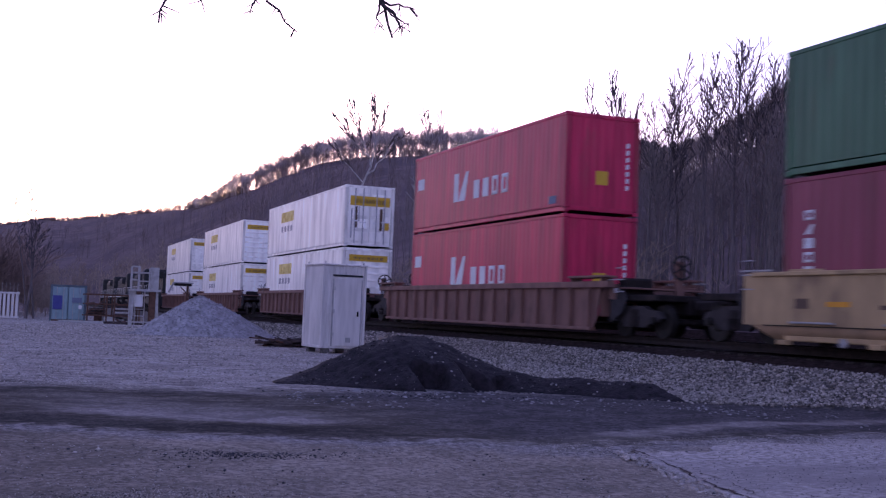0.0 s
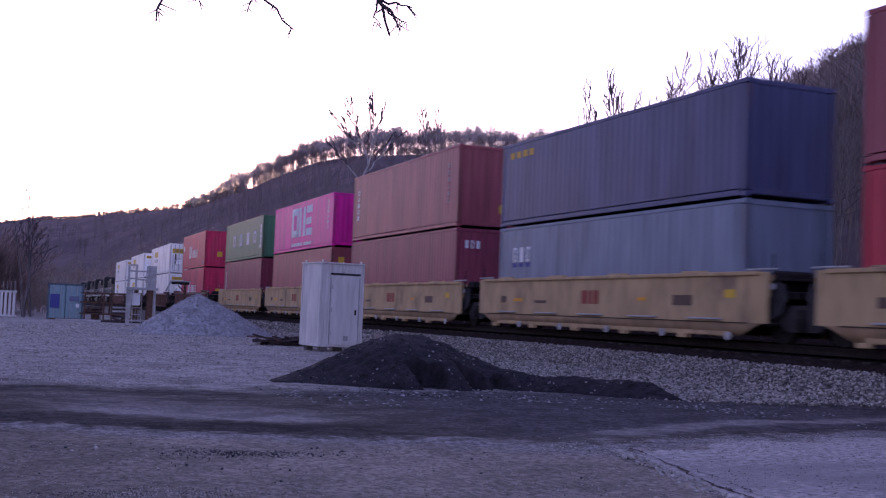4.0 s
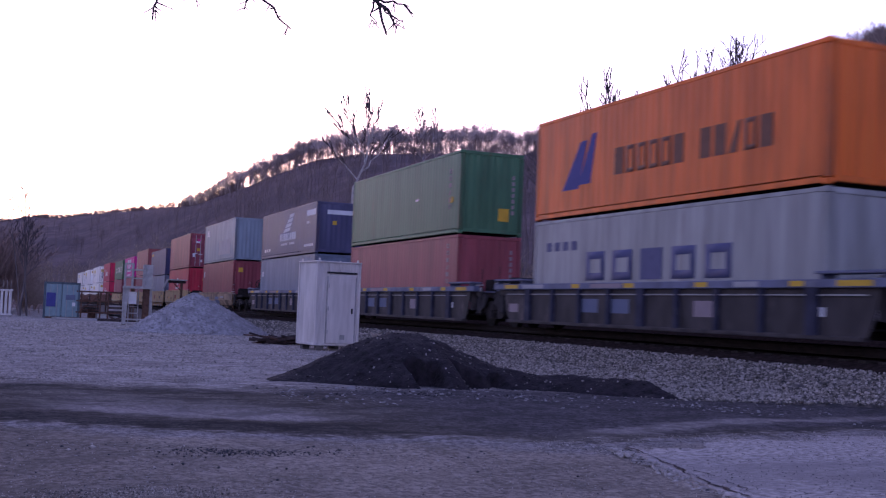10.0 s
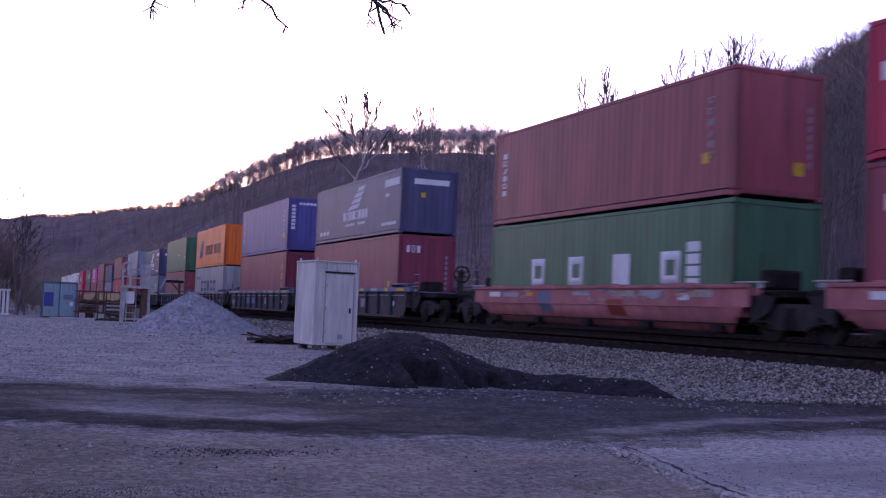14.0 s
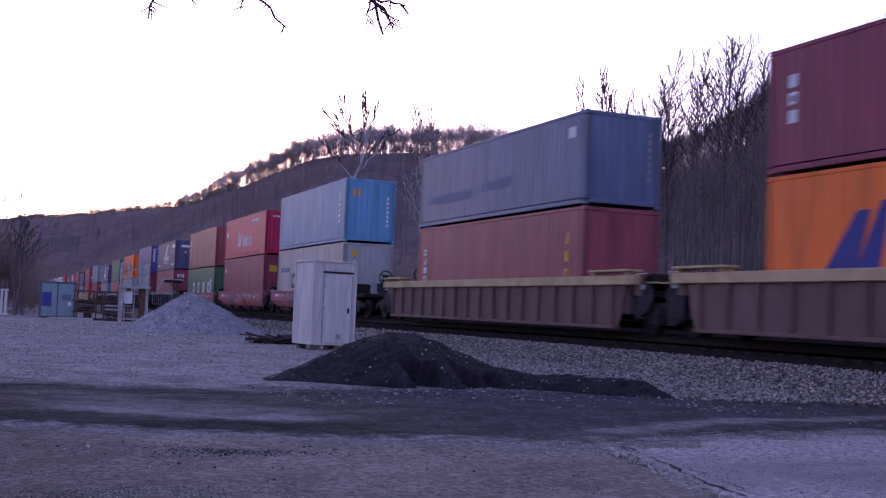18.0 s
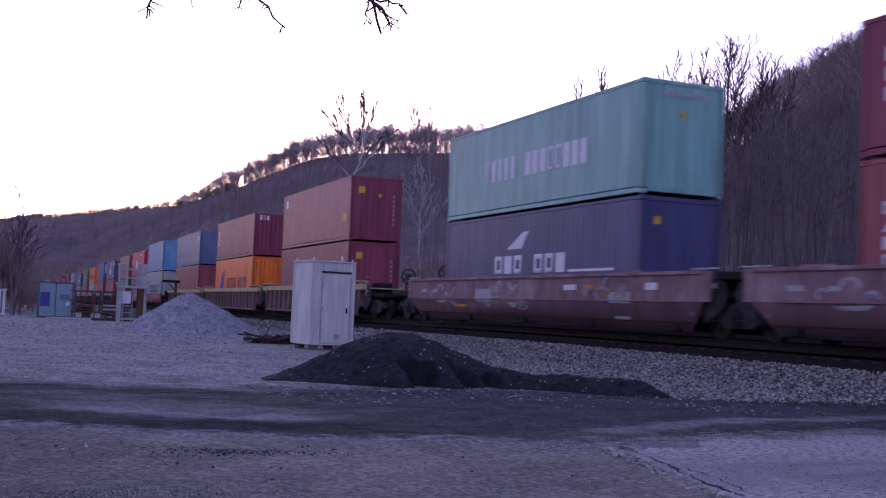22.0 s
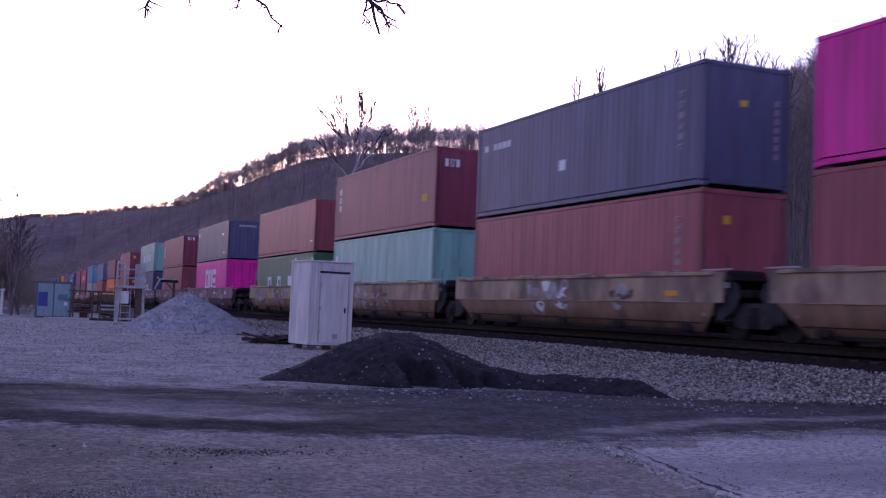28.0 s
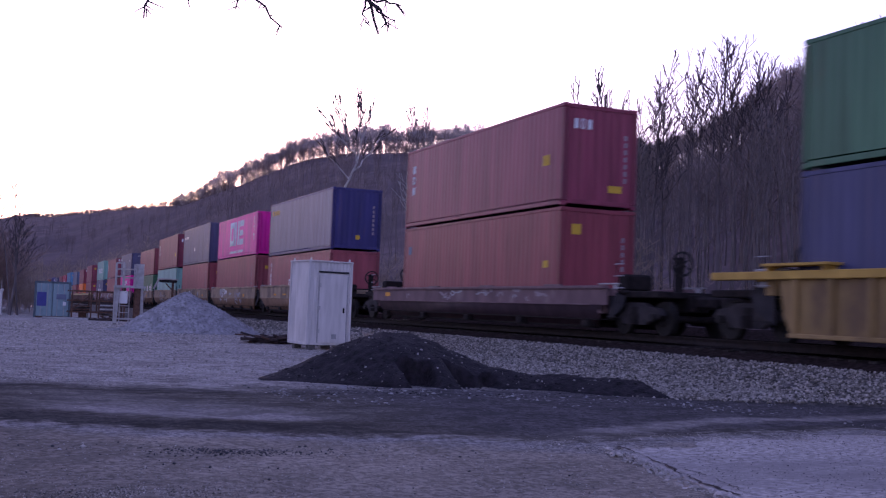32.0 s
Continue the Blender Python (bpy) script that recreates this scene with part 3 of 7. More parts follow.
def bed_z(x, y):
    """Height of the ballast shoulder, plus an added bank hiding bright ground behind it."""
    e = np.minimum(0, x + 25)
    yy = y - np.interp(-e, ALONG, SHIFT)
    up = np.interp(yy, (9.6, 12.2, 14.05, 14.5, 15.0, 17.3, 18.2, 19.0, 20.4, 21.2, 23.0), (0.0, 0.06, 0.44, 0.52, 0.60, 0.60, 0.54, 0.5, 1.02, 1.0, -0.1))
    return np.maximum(up + GRADE * e, lot_z(x) + 0.10 * (yy < 12.4) * smoothstep(9.6, 12.4, yy) - 0.02)


bx = np.concatenate([np.geomspace(480, 40, 120) * -1, np.arange(-39.6, 70, 0.4)])
by = np.concatenate([np.linspace(9.6, 14.0, 22), np.linspace(14.08, 15.2, 15), np.linspace(15.4, 23.0, 24)])
BX, BY = np.meshgrid(bx, by, indexing="ij")
E_ = np.minimum(0, BX + 25)
BYs = BY + np.interp(-E_, ALONG, SHIFT)
bz = bed_z(BX, BYs) + 0.02 * ripple(BX, BYs, 21, 3, 0.9) - 0.03 * (BY < 9.7)
foot_x = -13.8 + 0.56 * (BY - 9.8)         # where the shoulder runs out on the coal-dusted track
bz = bz - 0.35 * smoothstep(foot_x - 0.1, foot_x + 0.5, BX) * (1 - smoothstep(12.6, 13.6, BY))
bed_me = grid_mesh("ballast", np.stack([BX, BYs, bz], -1), BALLAST)
# stained stones with painted shade, from the near shoulder to the far side
bed_me.materials.append(OILY_SHADED)
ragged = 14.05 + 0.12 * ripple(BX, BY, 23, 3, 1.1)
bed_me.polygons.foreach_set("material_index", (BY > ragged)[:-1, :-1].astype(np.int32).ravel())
tagged(new("ballast", bed_me), "grey crushed-stone ballast shoulder of the railway track", "ballast", kind="structure")

rng = np.random.default_rng(4)
near_n = 46000
sx_ = -11.5 - 26 * rng.random(near_n) ** 1.25
sy_ = 9.2 + 4.9 * rng.random(near_n)
keep = (sy_ > 9.6 + rng.normal(0, 0.25, near_n)) & (sx_ < -13.8 + 0.56 * (sy_ - 9.8) + rng.normal(0, 0.18, near_n))
sx_, sy_ = sx_[keep], sy_[keep]
stones("ballast_stones", np.stack([sx_, sy_, np.maximum(bed_z(sx_, sy_), land(sx_, sy_)) + 0.012], -1), 0.013 + 0.034 * rng.random(len(sx_)) ** 2, STONE, "angular grey ballast stones beside the rails", "gravel", 5, simple=True)
far_n = 4500
sx_ = -37 - 45 * rng.random(far_n) ** 1.3
sy_ = 10.5 + 3.6 * rng.random(far_n)
stones("ballast_stones", np.stack([sx_, sy_, bed_z(sx_, sy_) + 0.01], -1), rng.uniform(0.03, 0.07, far_n), STONE, "angular grey ballast stones beside the rails", "gravel", 6, simple=True)
m_ = 40000
sx_, sy_ = -6 - 52 * rng.random(m_) ** 1.9, -2 + 14 * rng.random(m_)
on_road = (sx_ > -15.5) & (sx_ < -10) & (rng.random(m_) < 0.75)
sx_ = np.where(on_road, -15.8 - 10 * rng.random(m_), sx_)
far_ = np.clip((-sx_ - 6) / 30, 0, 1.3)
stones("yard_stones", np.stack([sx_, sy_, land(sx_, sy_) + 0.006], -1), (0.0035 + 0.018 * far_) * (0.45 + 1.6 * rng.random(m_) ** 2) * np.where(rng.random(m_) < 0.02, 2.0, 1), YARD_STONE, "small loose stones scattered over the yard", "gravel", 7, simple=True)
m_ = 1500
sx_, sy_ = -6 - 12 * rng.random(m_), -1 + 9 * rng.random(m_)
stones("dark_cinders", np.stack([sx_, sy_, land(sx_, sy_) + 0.006], -1), rng.uniform(0.003, 0.009, m_), DARK_STONE, "black cinders scattered over the dirt", "gravel", 8, simple=True)
m_ = 520
sy_ = rng.normal(2.05, 0.34, m_)
sx_ = -8.72 + rng.normal(0, 0.13, m_)
stones("dark_cinders", np.stack([sx_, sy_, land(sx_, sy_) + 0.006], -1), rng.uniform(0.004, 0.011, m_), DARK_STONE, "patch of black cinders in the dirt", "gravel", 9, simple=True)
m_ = 5000
sy_ = -1.5 + 9 * rng.random(m_)
sx_ = np.interp(sy_, (-4, 0.27, 0.74, 1.4, 2.2, 3.1, 4.2, 5.3, 6.0, 7.1, 8.3), (-11.4, -10.75, -10.5, -10.05, -9.9, -9.6, -9.3, -8.85, -9.05, -9.3, -9.4)) + 0.18 + 0.10 * ripple(sy_, 0 * sy_, 45, 3, 1.3) + rng.normal(0, 0.17, m_)
stones("pale_edge_stones", np.stack([sx_, sy_, land(sx_, sy_) + 0.006], -1), 0.003 + 0.010 * rng.random(m_) ** 2, YARD_STONE, "line of small stones along the dark track", "gravel", 10, simple=True)
m_ = 1700
sy_ = 3.6 + 7.4 * rng.random(m_)
sx_ = -14.2 + rng.normal(0, 0.85, m_) + 1.5 * smoothstep(6, 10, sy_)
stones("pale_edge_stones", np.stack([sx_, sy_, land(sx_, sy_) + 0.012], -1), 0.006 + 0.028 * rng.random(m_) ** 2.5, PALE_STONE, "pale stones at the foot of the coal heap", "gravel", 11)

m_ = 1500
sy_, sx_ = rng.normal(0.95, 0.35, m_), rng.normal(-6.95, 0.16, m_)
stones("pale_edge_stones", np.stack([sx_, sy_, land(sx_, sy_) + 0.005], -1), rng.uniform(0.003, 0.009, m_), STONE, "patch of small pale stones in the dirt", "gravel", 15, simple=True)
m_ = 9000
sx_, sy_ = -5.8 - 3.6 * rng.random(m_), 5.0 + 5.0 * rng.random(m_)
dark_ = rng.random(m_) < 0.35
for pick_, mat_, text_ in ((dark_, DARK_STONE, "black grit strewn over the worn asphalt"), (~dark_, YARD_STONE, "pale grit strewn over the worn asphalt")):
    stones("apron_grit", np.stack([sx_, sy_, land(sx_, sy_) + 0.021], -1)[pick_], (0.002 + 0.006 * rng.random(m_) ** 3)[pick_], mat_, text_, "gravel", 17, simple=True)
m_ = 260
sx_ = rng.uniform(-8.6, -6.0, m_)
sy_ = np.interp(sx_, (-8.8, -8.1, -7.5, -7.0, -6.6, -6), (5.33, 5.26, 5.12, 4.96, 4.86, 4.84)) + rng.normal(0, 0.05, m_)
stones("apron_crumbs", np.stack([sx_, sy_, land(sx_, sy_) + 0.008], -1), 0.008 + 0.022 * rng.random(m_) ** 2, ASPHALT, "crumbled lumps of asphalt along the broken edge", "gravel", 18)
m_ = 110
sx_, sy_ = -6 - 9 * rng.random(m_), -0.5 + 8 * rng.random(m_)
stones("dark_cinders", np.stack([sx_, sy_, land(sx_, sy_) + 0.008], -1), rng.uniform(0.006, 0.016, m_), DARK_STONE, "black clinker lumps scattered over the dirt", "gravel", 16)

# ---------------------------------------------------------------- heaps


def heap(name, x0, x1, y0, y1, height, material, label, category, n=90):
    xs, ys = np.meshgrid(np.linspace(x0, x1, n), np.linspace(y0, y1, n), indexing="ij")
    z = height(xs, ys)
    return tagged(new(name, grid_mesh(name, np.stack([xs, ys, z], -1), material)), label, category)


def coal_h(x, y):
    """A long heap with a dug-out bite in its near side and a low tail."""
    crest = np.interp(y, (4.1, 4.8, 5.65, 6.2, 6.7, 7.3, 7.9, 8.3, 9.0, 9.7, 10.0), (0, 0.22, 0.62, 0.78, 0.76, 0.56, 0.30, 0.22, 0.25, 0.23, 0))
    axis = -16.9 + 1.0 * np.clip(y - 7.4, 0, 2.4)
    half = 0.35 + 2.1 * crest
    d = np.abs(x - axis) / half
    h = crest * np.clip(1 - d ** 1.35, 0, None) ** 0.9
    # dug faces: a steep little scarp above a floor
    edge = np.where(y < 6.7, -15.72, -15.92) + 0.06 * np.sin(7 * y) + 0.05 * np.sin(17 * y + 1)
    dug = smoothstep(edge, edge + 0.05, x) * (smoothstep(5.98, 6.08, y) * (1 - smoothstep(6.42, 6.56, y)) + smoothstep(6.82, 6.9, y) * (1 - smoothstep(7.6, 7.9, y)))
    h = h * (1 - 0.93 * dug)
    return land(x, y) - 0.03 + h * 1.04 + (h > 0.01) * (0.026 * ripple(x, y, 31, 4, 1.1) + 0.007 * ripple(x, y, 33, 3, 0.35) * np.minimum(1, 5 * h)) + 0.03 * (h > 0.02)


coal = heap("coal_heap", -19.2, -13.2, 3.6, 10.4, coal_h, COAL, "low heap of black coal fines with a dug-out side", "heap", 200)
m_ = 520
sy_ = rng.uniform(4.2, 9.6, m_)
sx_ = -14.8 - 2.6 * rng.random(m_) ** 1.3
cz = coal_h(sx_, sy_)
ok = cz > land(sx_, sy_) + 0.05
stones("coal_heap_stones", np.stack([sx_, sy_, cz + 0.004], -1)[ok], (0.005 + 0.022 * rng.random(m_) ** 3)[ok], PALE_STONE, "pale stones lying on the coal heap", "gravel", 12)
m_ = 2600
sy_, sx_ = rng.uniform(4.4, 10.0, m_), rng.uniform(-17.6, -13.9, m_)
cz = np.maximum(coal_h(sx_, sy_), land(sx_, sy_) + 0.012)
ok = rng.random(m_) < 0.75
stones("coal_lumps", np.stack([sx_, sy_, cz + 0.004], -1)[ok], (0.004 + 0.02 * rng.random(m_) ** 2.5)[ok], COAL, "lumps of coal on the heap", "coal", 13)
for y_, x_, s_ in ((4.95, -15.1, 0.075), (6.75, -14.75, 0.085), (6.95, -14.7, 0.06), (5.2, -15.6, 0.04)):
    stones("pale_rock", np.array([[x_, y_, float(coal_h(np.array(x_), np.array(y_))) + 0.03]]), [s_], PALE_STONE, "pale broken rock at the foot of the coal heap", "rock", int(y_ * 100))["kind"] = "thing"


def gravel_h(x, y):
    d = np.hypot((x + 42.5) / 2.75, (y - 7.45) / np.where(y > 7.45, 2.9, 2.5))
    h = 1.58 * np.clip(1 - d ** 1.05, 0, None) ** 0.95
    return lot_z(x) - 0.03 + h + 0.05 * ripple(x, y, 41, 4, 1.1) * np.minimum(1, 4 * h) + 0.02


heap("gravel_heap", -45.6, -39.4, 4.6, 10.6, gravel_h, PILE, "conical heap of grey crushed gravel", "heap", 80)
m_ = 2600
a_, q_ = rng.uniform(0, 2 * np.pi, m_), np.sqrt(rng.random(m_)) * 1.15
sx_, sy_ = -42.5 + 2.75 * q_ * np.cos(a_), 7.45 + 2.6 * q_ * np.sin(a_)
stones("gravel_heap_stones", np.stack([sx_, sy_, np.maximum(gravel_h(sx_, sy_), land(sx_, sy_)) + 0.01], -1), rng.uniform(0.015, 0.045, m_), PILE, "loose grey stones on the gravel heap", "gravel", 14)

# ---------------------------------------------------------------- rails and ties


def rails():
    track = tagged(new("railway_track"), "single railway track with rusty rails on dark wooden ties", "railway track", kind="structure")
    prof = ((-0.07, -0.17), (0.07, -0.17), (0.07, -0.155), (0.012, -0.135), (0.012, -0.05), (0.036, -0.035), (0.036, -0.004), (-0.036, -0.004), (-0.036, -0.035), (-0.012, -0.05), (-0.012, -0.135), (-0.07, -0.155))
    xs = np.concatenate([np.linspace(-480, -30, 90), np.linspace(-25, 70, 8)])
    for side in (-0.755, 0.755):
        rings = []
        for x in xs:
            b, g, h = track_at(x)
            rings.append([(x, AXIS + b + side + u, RZ + g + w) for u, w in prof])
        ring = np.array(rings)
        i = np.arange(ring.shape[0] * 12).reshape(-1, 12)
        f = np.stack([i[:-1], np.roll(i, -1, 1)[:-1], np.roll(i, -1, 1)[1:], i[1:]], -1).reshape(-1, 4)
        rail = piece("rail", mesh_from("rail", ring.reshape(-1, 3), f), RAIL, track)
        head = np.array([[(x, AXIS + track_at(x)[0] + side + u, RZ + track_at(x)[1]) for u in (-0.03, 0.03)] for x in xs])
        piece("running_surface", grid_mesh("running_surface", head, SHINY), SHINY, rail, label="bright worn rail head")
    tie = box(0.22, 2.6, 0.17, 0.015)
    r2 = random.Random(5)
    for k in range(140):
        x = -70 + 0.52 * k
        b, g, h = track_at(x)
        piece("tie", tie, TIE, track, pose(x + r2.uniform(-0.02, 0.02), AXIS + b + r2.uniform(-0.06, 0.06), RZ - 0.385 + g, 0, 0, math.degrees(h) + r2.uniform(-0.8, 0.8)))
    bm = bmesh.new()
    for k in range(560):
        x = -70.52 - 0.52 * k if k < 460 else 2.8 + 0.52 * (k - 460)
        b, g, h = track_at(x)
        q = bmesh.ops.create_cube(bm, size=1, matrix=pose(x, AXIS + b, RZ - 0.26 + g, 0, 0, math.degrees(h)) @ Matrix.Diagonal((0.22, 2.6, 0.17, 1)))
    part("ties", bm, TIE, track)["kind"] = "stuff"


rails()
# ---------------------------------------------------------------- containers
HIGH, LOW = 2.91, 2.605
WIDE = 2.438


def corrugated(length, height, deep=0.030, pitch=0.278):
    """A pressed steel wall in the xz plane, outer crests at y = 0, with a flat back."""
    key = ("wall", round(length, 2), round(height, 2), deep, pitch)
    if key in MESH:
        return MESH[key]
    n = max(2, round(length / pitch))
    p = length / n
    xs, ys = [], []
    for k in range(n):
        for f, d in ((0.0, 0), (0.26, 0), (0.50, deep), (0.76, deep)):
            xs.append(-length / 2 + (k + f) * p)
            ys.append(d)
    xs.append(length / 2)
    ys.append(0)
    m = len(xs)
    low = [(x, y, 0) for x, y in zip(xs, ys)]
    top = [(x, y, height) for x, y in zip(xs, ys)]
    back = [(-length / 2, deep + 0.02, 0), (length / 2, deep + 0.02, 0), (length / 2, deep + 0.02, height), (-length / 2, deep + 0.02, height)]
    v = np.array(low + top + back)
    f = [(i, i + 1, m + i + 1, m + i) for i in range(m - 1)] + [(2 * m + 1, 2 * m, 2 * m + 3, 2 * m + 2)]
    f += [(0, m, 2 * m + 3, 2 * m), (m - 1, 2 * m + 1, 2 * m + 2, 2 * m - 1)]
    MESH[key] = mesh_from("corrugated_wall", v, f)
    return MESH[key]


def ring_mesh(w, h, t):
    """A plain hollow block, standing in the xz plane."""
    key = ("ring", round(w, 2), round(h, 2), round(t, 2))
    if key not in MESH:
        o = [(-w / 2, 0), (w / 2, 0), (w / 2, h), (-w / 2, h)]
        i = [(-w / 2 + t, t), (w / 2 - t, t), (w / 2 - t, h - t), (-w / 2 + t, h - t)]
        v = [(x, 0, z) for x, z in o + i] + [(x, 0.004, z) for x, z in o + i]
        f = []
        for k in range(4):
            j = (k + 1) % 4
            f += [(k, j, 4 + j, 4 + k), (8 + j, 8 + k, 12 + k, 12 + j), (j, k, 8 + k, 8 + j), (4 + k, 4 + j, 12 + j, 12 + k)]
        MESH[key] = mesh_from("hollow_block", np.array(v), np.array(f))
    return MESH[key]


def slant_mesh(w, h):
    key = ("slant", round(w, 2), round(h, 2))
    return prism(key, [(-w / 2, 0), (w * 0.2, 0), (w / 2, h), (w * 0.25, h)], 0.004)


def mark(root, length, spec, proud=-0.014):
    """Plain painted shapes on the near side or the trailing end. spec: face, u0, u1, v0, v1, colour, pattern.
    Pattern: s slab, r hollow block, / slanted block, f swept feather, . gap."""
    face, u0, u1, v0, v1, colour, pattern = spec
    n = len(pattern)
    w = (u1 - u0) / n
    h = v1 - v0
    for k, kind in enumerate(pattern):
        if kind == ".":
            continue
        c = u0 + (k + 0.5) * w
        bw = w * (1.0 if n == 1 else 0.62 if n < 6 else 0.78)
        if kind == "r":
            me = ring_mesh(bw, h, min(bw, h) * 0.26)
        elif kind == "f":
            me = prism(("feather", round(bw, 2), round(h, 2)), [(-bw / 2, 0), (bw * 0.30, h * 0.25), (bw / 2, h * 1.25), (-bw * 0.28, h)], 0.004)
        elif kind == "/":
            me = slant_mesh(bw, h)
        else:
            me = box(bw, 0.004, h, 0.0)
        if face == "side":
            m = pose(-length / 2 + c, -WIDE / 2 + 0.007, v0)
        else:
            m = pose(length / 2 + proud, -WIDE / 2 + c, v0, 0, 0, 90)
        piece("marking", me, MARK[colour], root, m, label={"white": "white painted marking", "yellow": "yellow sticker", "blue": "dark blue painted marking"}.get(colour, ""))


def container(colour, high=True, length=12.19, end="plain", marks=(), label="", name="shipping_container"):
    """Local frame: base centre, x along the box, near side at -y, trailing end at +x."""
    h = HIGH if high else LOW
    mat = PAINT[colour]
    root = tagged(new(name), label, "shipping container", "stacked containers on the train")
    post = box(0.16, 0.15, h - 0.26, 0.02)
    cast = box(0.178, 0.162, 0.118, 0.015)
    L2, W2 = length / 2, WIDE / 2
    for sx in (-1, 1):
        for sy in (-1, 1):
            piece("corner_post", post, PAINT[colour + "_post"], root, pose(sx * (L2 - 0.08), sy * (W2 - 0.075), 0.13))
            for z in (0.0, h - 0.118):
                piece("corner_casting", cast, mat, root, pose(sx * (L2 - 0.089), sy * (W2 - 0.081), z))
    wall = corrugated(length - 0.32, h - 0.29, *((0.010, 0.278) if length < 14 else (0.003, 0.6)))
    # a colour can have a second, paler paint for its side walls
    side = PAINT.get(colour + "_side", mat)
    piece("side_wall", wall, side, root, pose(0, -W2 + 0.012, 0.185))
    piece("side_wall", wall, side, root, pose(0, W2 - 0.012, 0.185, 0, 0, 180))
    for sy in (-1, 1):
        piece("bottom_rail", box(length - 0.36, 0.05, 0.125, 0.008), mat, root, pose(0, sy * (W2 - 0.026), 0.030))
        piece("top_rail", box(length - 0.36, 0.06, 0.095, 0.012), mat, root, pose(0, sy * (W2 - 0.032), h - 0.105))
    for sx in (-1, 1):
        piece("end_sill", box(0.10, WIDE - 0.34, 0.13, 0.01), mat, root, pose(sx * (L2 - 0.06), 0, 0.06))
        piece("end_header", box(0.10, WIDE - 0.34, 0.12, 0.01), mat, root, pose(sx * (L2 - 0.06), 0, h - 0.13))
    piece("roof", corrugated(length - 0.3, WIDE - 0.14, 0.02), mat, root, pose(0, -W2 + 0.07, h - 0.035, -90, 0, 0))
    piece("floor", box(length - 0.4, WIDE - 0.14, 0.05, 0), BLACK, root, pose(0, 0, 0.09))
    ends = corrugated(WIDE - 0.32, h - 0.28, 0.028, 0.25)
    piece("end_wall", ends, mat, root, pose(-L2 + 0.02, 0, 0.16, 0, 0, -90))
    if end == "plain":
        piece("end_wall", ends, mat, root, pose(L2 - 0.02, 0, 0.16, 0, 0, 90))
    elif end == "slats":
        back = piece("end_wall", box(0.05, WIDE - 0.32, h - 0.28, 0), mat, root, pose(L2 - 0.06, 0, 0.15))
        for k in range(7):
            piece("slat", box(0.035, WIDE - 0.36, 0.10, 0.015), mat, back, pose(0.04, 0, 0.2 + 0.33 * k))
    else:
        for sy in (-1, 1):
            leaf = piece("door_leaf", box(0.05, WIDE / 2 - 0.18, h - 0.29, 0.012), PAINT["maroon"] if colour == "redbrown" else mat, root, pose(L2 - 0.05, sy * (WIDE / 4 - 0.08), 0.16))
            for k in range(4):
                piece("door_panel", box(0.02, WIDE / 2 - 0.34, 0.44, 0.02), mat, leaf, pose(0.034, 0, 0.12 + 0.60 * k))
            for dy in (-0.2, 0.2):
                piece("lock_rod", tube(0.026, h - 0.3, 8), MARK["grey"], leaf, pose(0.062, dy, 0.0))
                piece("lock_handle", box(0.03, 0.32, 0.05, 0.005), MARK["white"], leaf, pose(0.085, dy, 1.0 + 0.15 * sy * dy))
    for s in marks:
        mark(root, length, s, {"plain": -0.014, "slats": -0.0005}.get(end, -0.003))
    return root


# shared painted layouts
def col_left(c="white", v0=0.9, v1=2.3, n=5):
    return [("side", 0.62, 0.88, v0 + k * (v1 - v0) / n, v0 + (k + 0.72) * (v1 - v0) / n, c, "srs/r"[k % 5]) for k in range(n)]


def col_right(L=12.19, c="faint", v0=0.9, v1=2.4, n=6):
    return [("side", L - 1.0, L - 0.8, v0 + k * (v1 - v0) / n, v0 + (k + 0.6) * (v1 - v0) / n, c, "rs/sr"[k % 5]) for k in range(n)]


def end_col(c="white", v0=0.75, v1=2.2, n=7):
    return [("end", 2.0, 2.10, v0 + k * (v1 - v0) / n, v0 + (k + 0.66) * (v1 - v0) / n, c, "s") for k in range(n)]


BIG_THREE = [("side", 4.1, 5.5, 0.75, 2.3, "white", "r"), ("side", 5.65, 6.1, 0.75, 2.3, "white", "s"), ("side", 6.5, 6.95, 0.75, 2.3, "white", "s"), ("side", 7.15, 8.3, 0.75, 1.12, "white", "s"), ("side", 7.15, 8.15, 1.33, 1.68, "white", "s"), ("side", 7.15, 8.3, 1.93, 2.3, "white", "s"), ("side", 4.15, 8.3, 0.26, 0.42, "white", "sssssssss.ssssss")]
K_MARK = [("side", 0.35, 1.0, 1.62, 2.04, "white", "s"), ("side", 3.95, 4.35, 0.9, 1.9, "white", "s"), ("side", 4.35, 5.2, 0.9, 1.9, "white", "/"), ("side", 5.55, 8.5, 0.9, 1.52, "white", "ssrr"), ("side", 11.2, 11.65, 0.27, 0.5, "paleblue", "s"),
          ("end", 1.0, 1.4, 0.85, 1.25, "yellow", "s")] + end_col()
FOUR = [("side", c - 0.40, c + 0.40, 0.72, 1.5, "white", p) for c, p in ((3.2, "r"), (5.4, "r"), (7.7, "s"), (9.85, "r"))] + [("side", 10.5, 11.0, 0.62 + 0.28 * k, 0.85 + 0.28 * k, "white", "s") for k in range(4)]
FOUR_HIGH = [(f, a, b, v0 + 0.22, v1 + 0.24, c, p) for f, a, b, v0, v1, c, p in FOUR[:4]] + [("side", 11.4, 11.85, 0.6 + 0.3 * k, 0.85 + 0.3 * k, "white", "s") for k in range(5)]
FIVE = [("side", 3.05 + 1.32 * k, 4.0 + 1.32 * k, 0.85, 1.62, "ink", "rrsrr"[k]) for k in range(5)] + [ ("side", 0.7, 2.6, 1.7, 1.95, "ink", "ssss")]
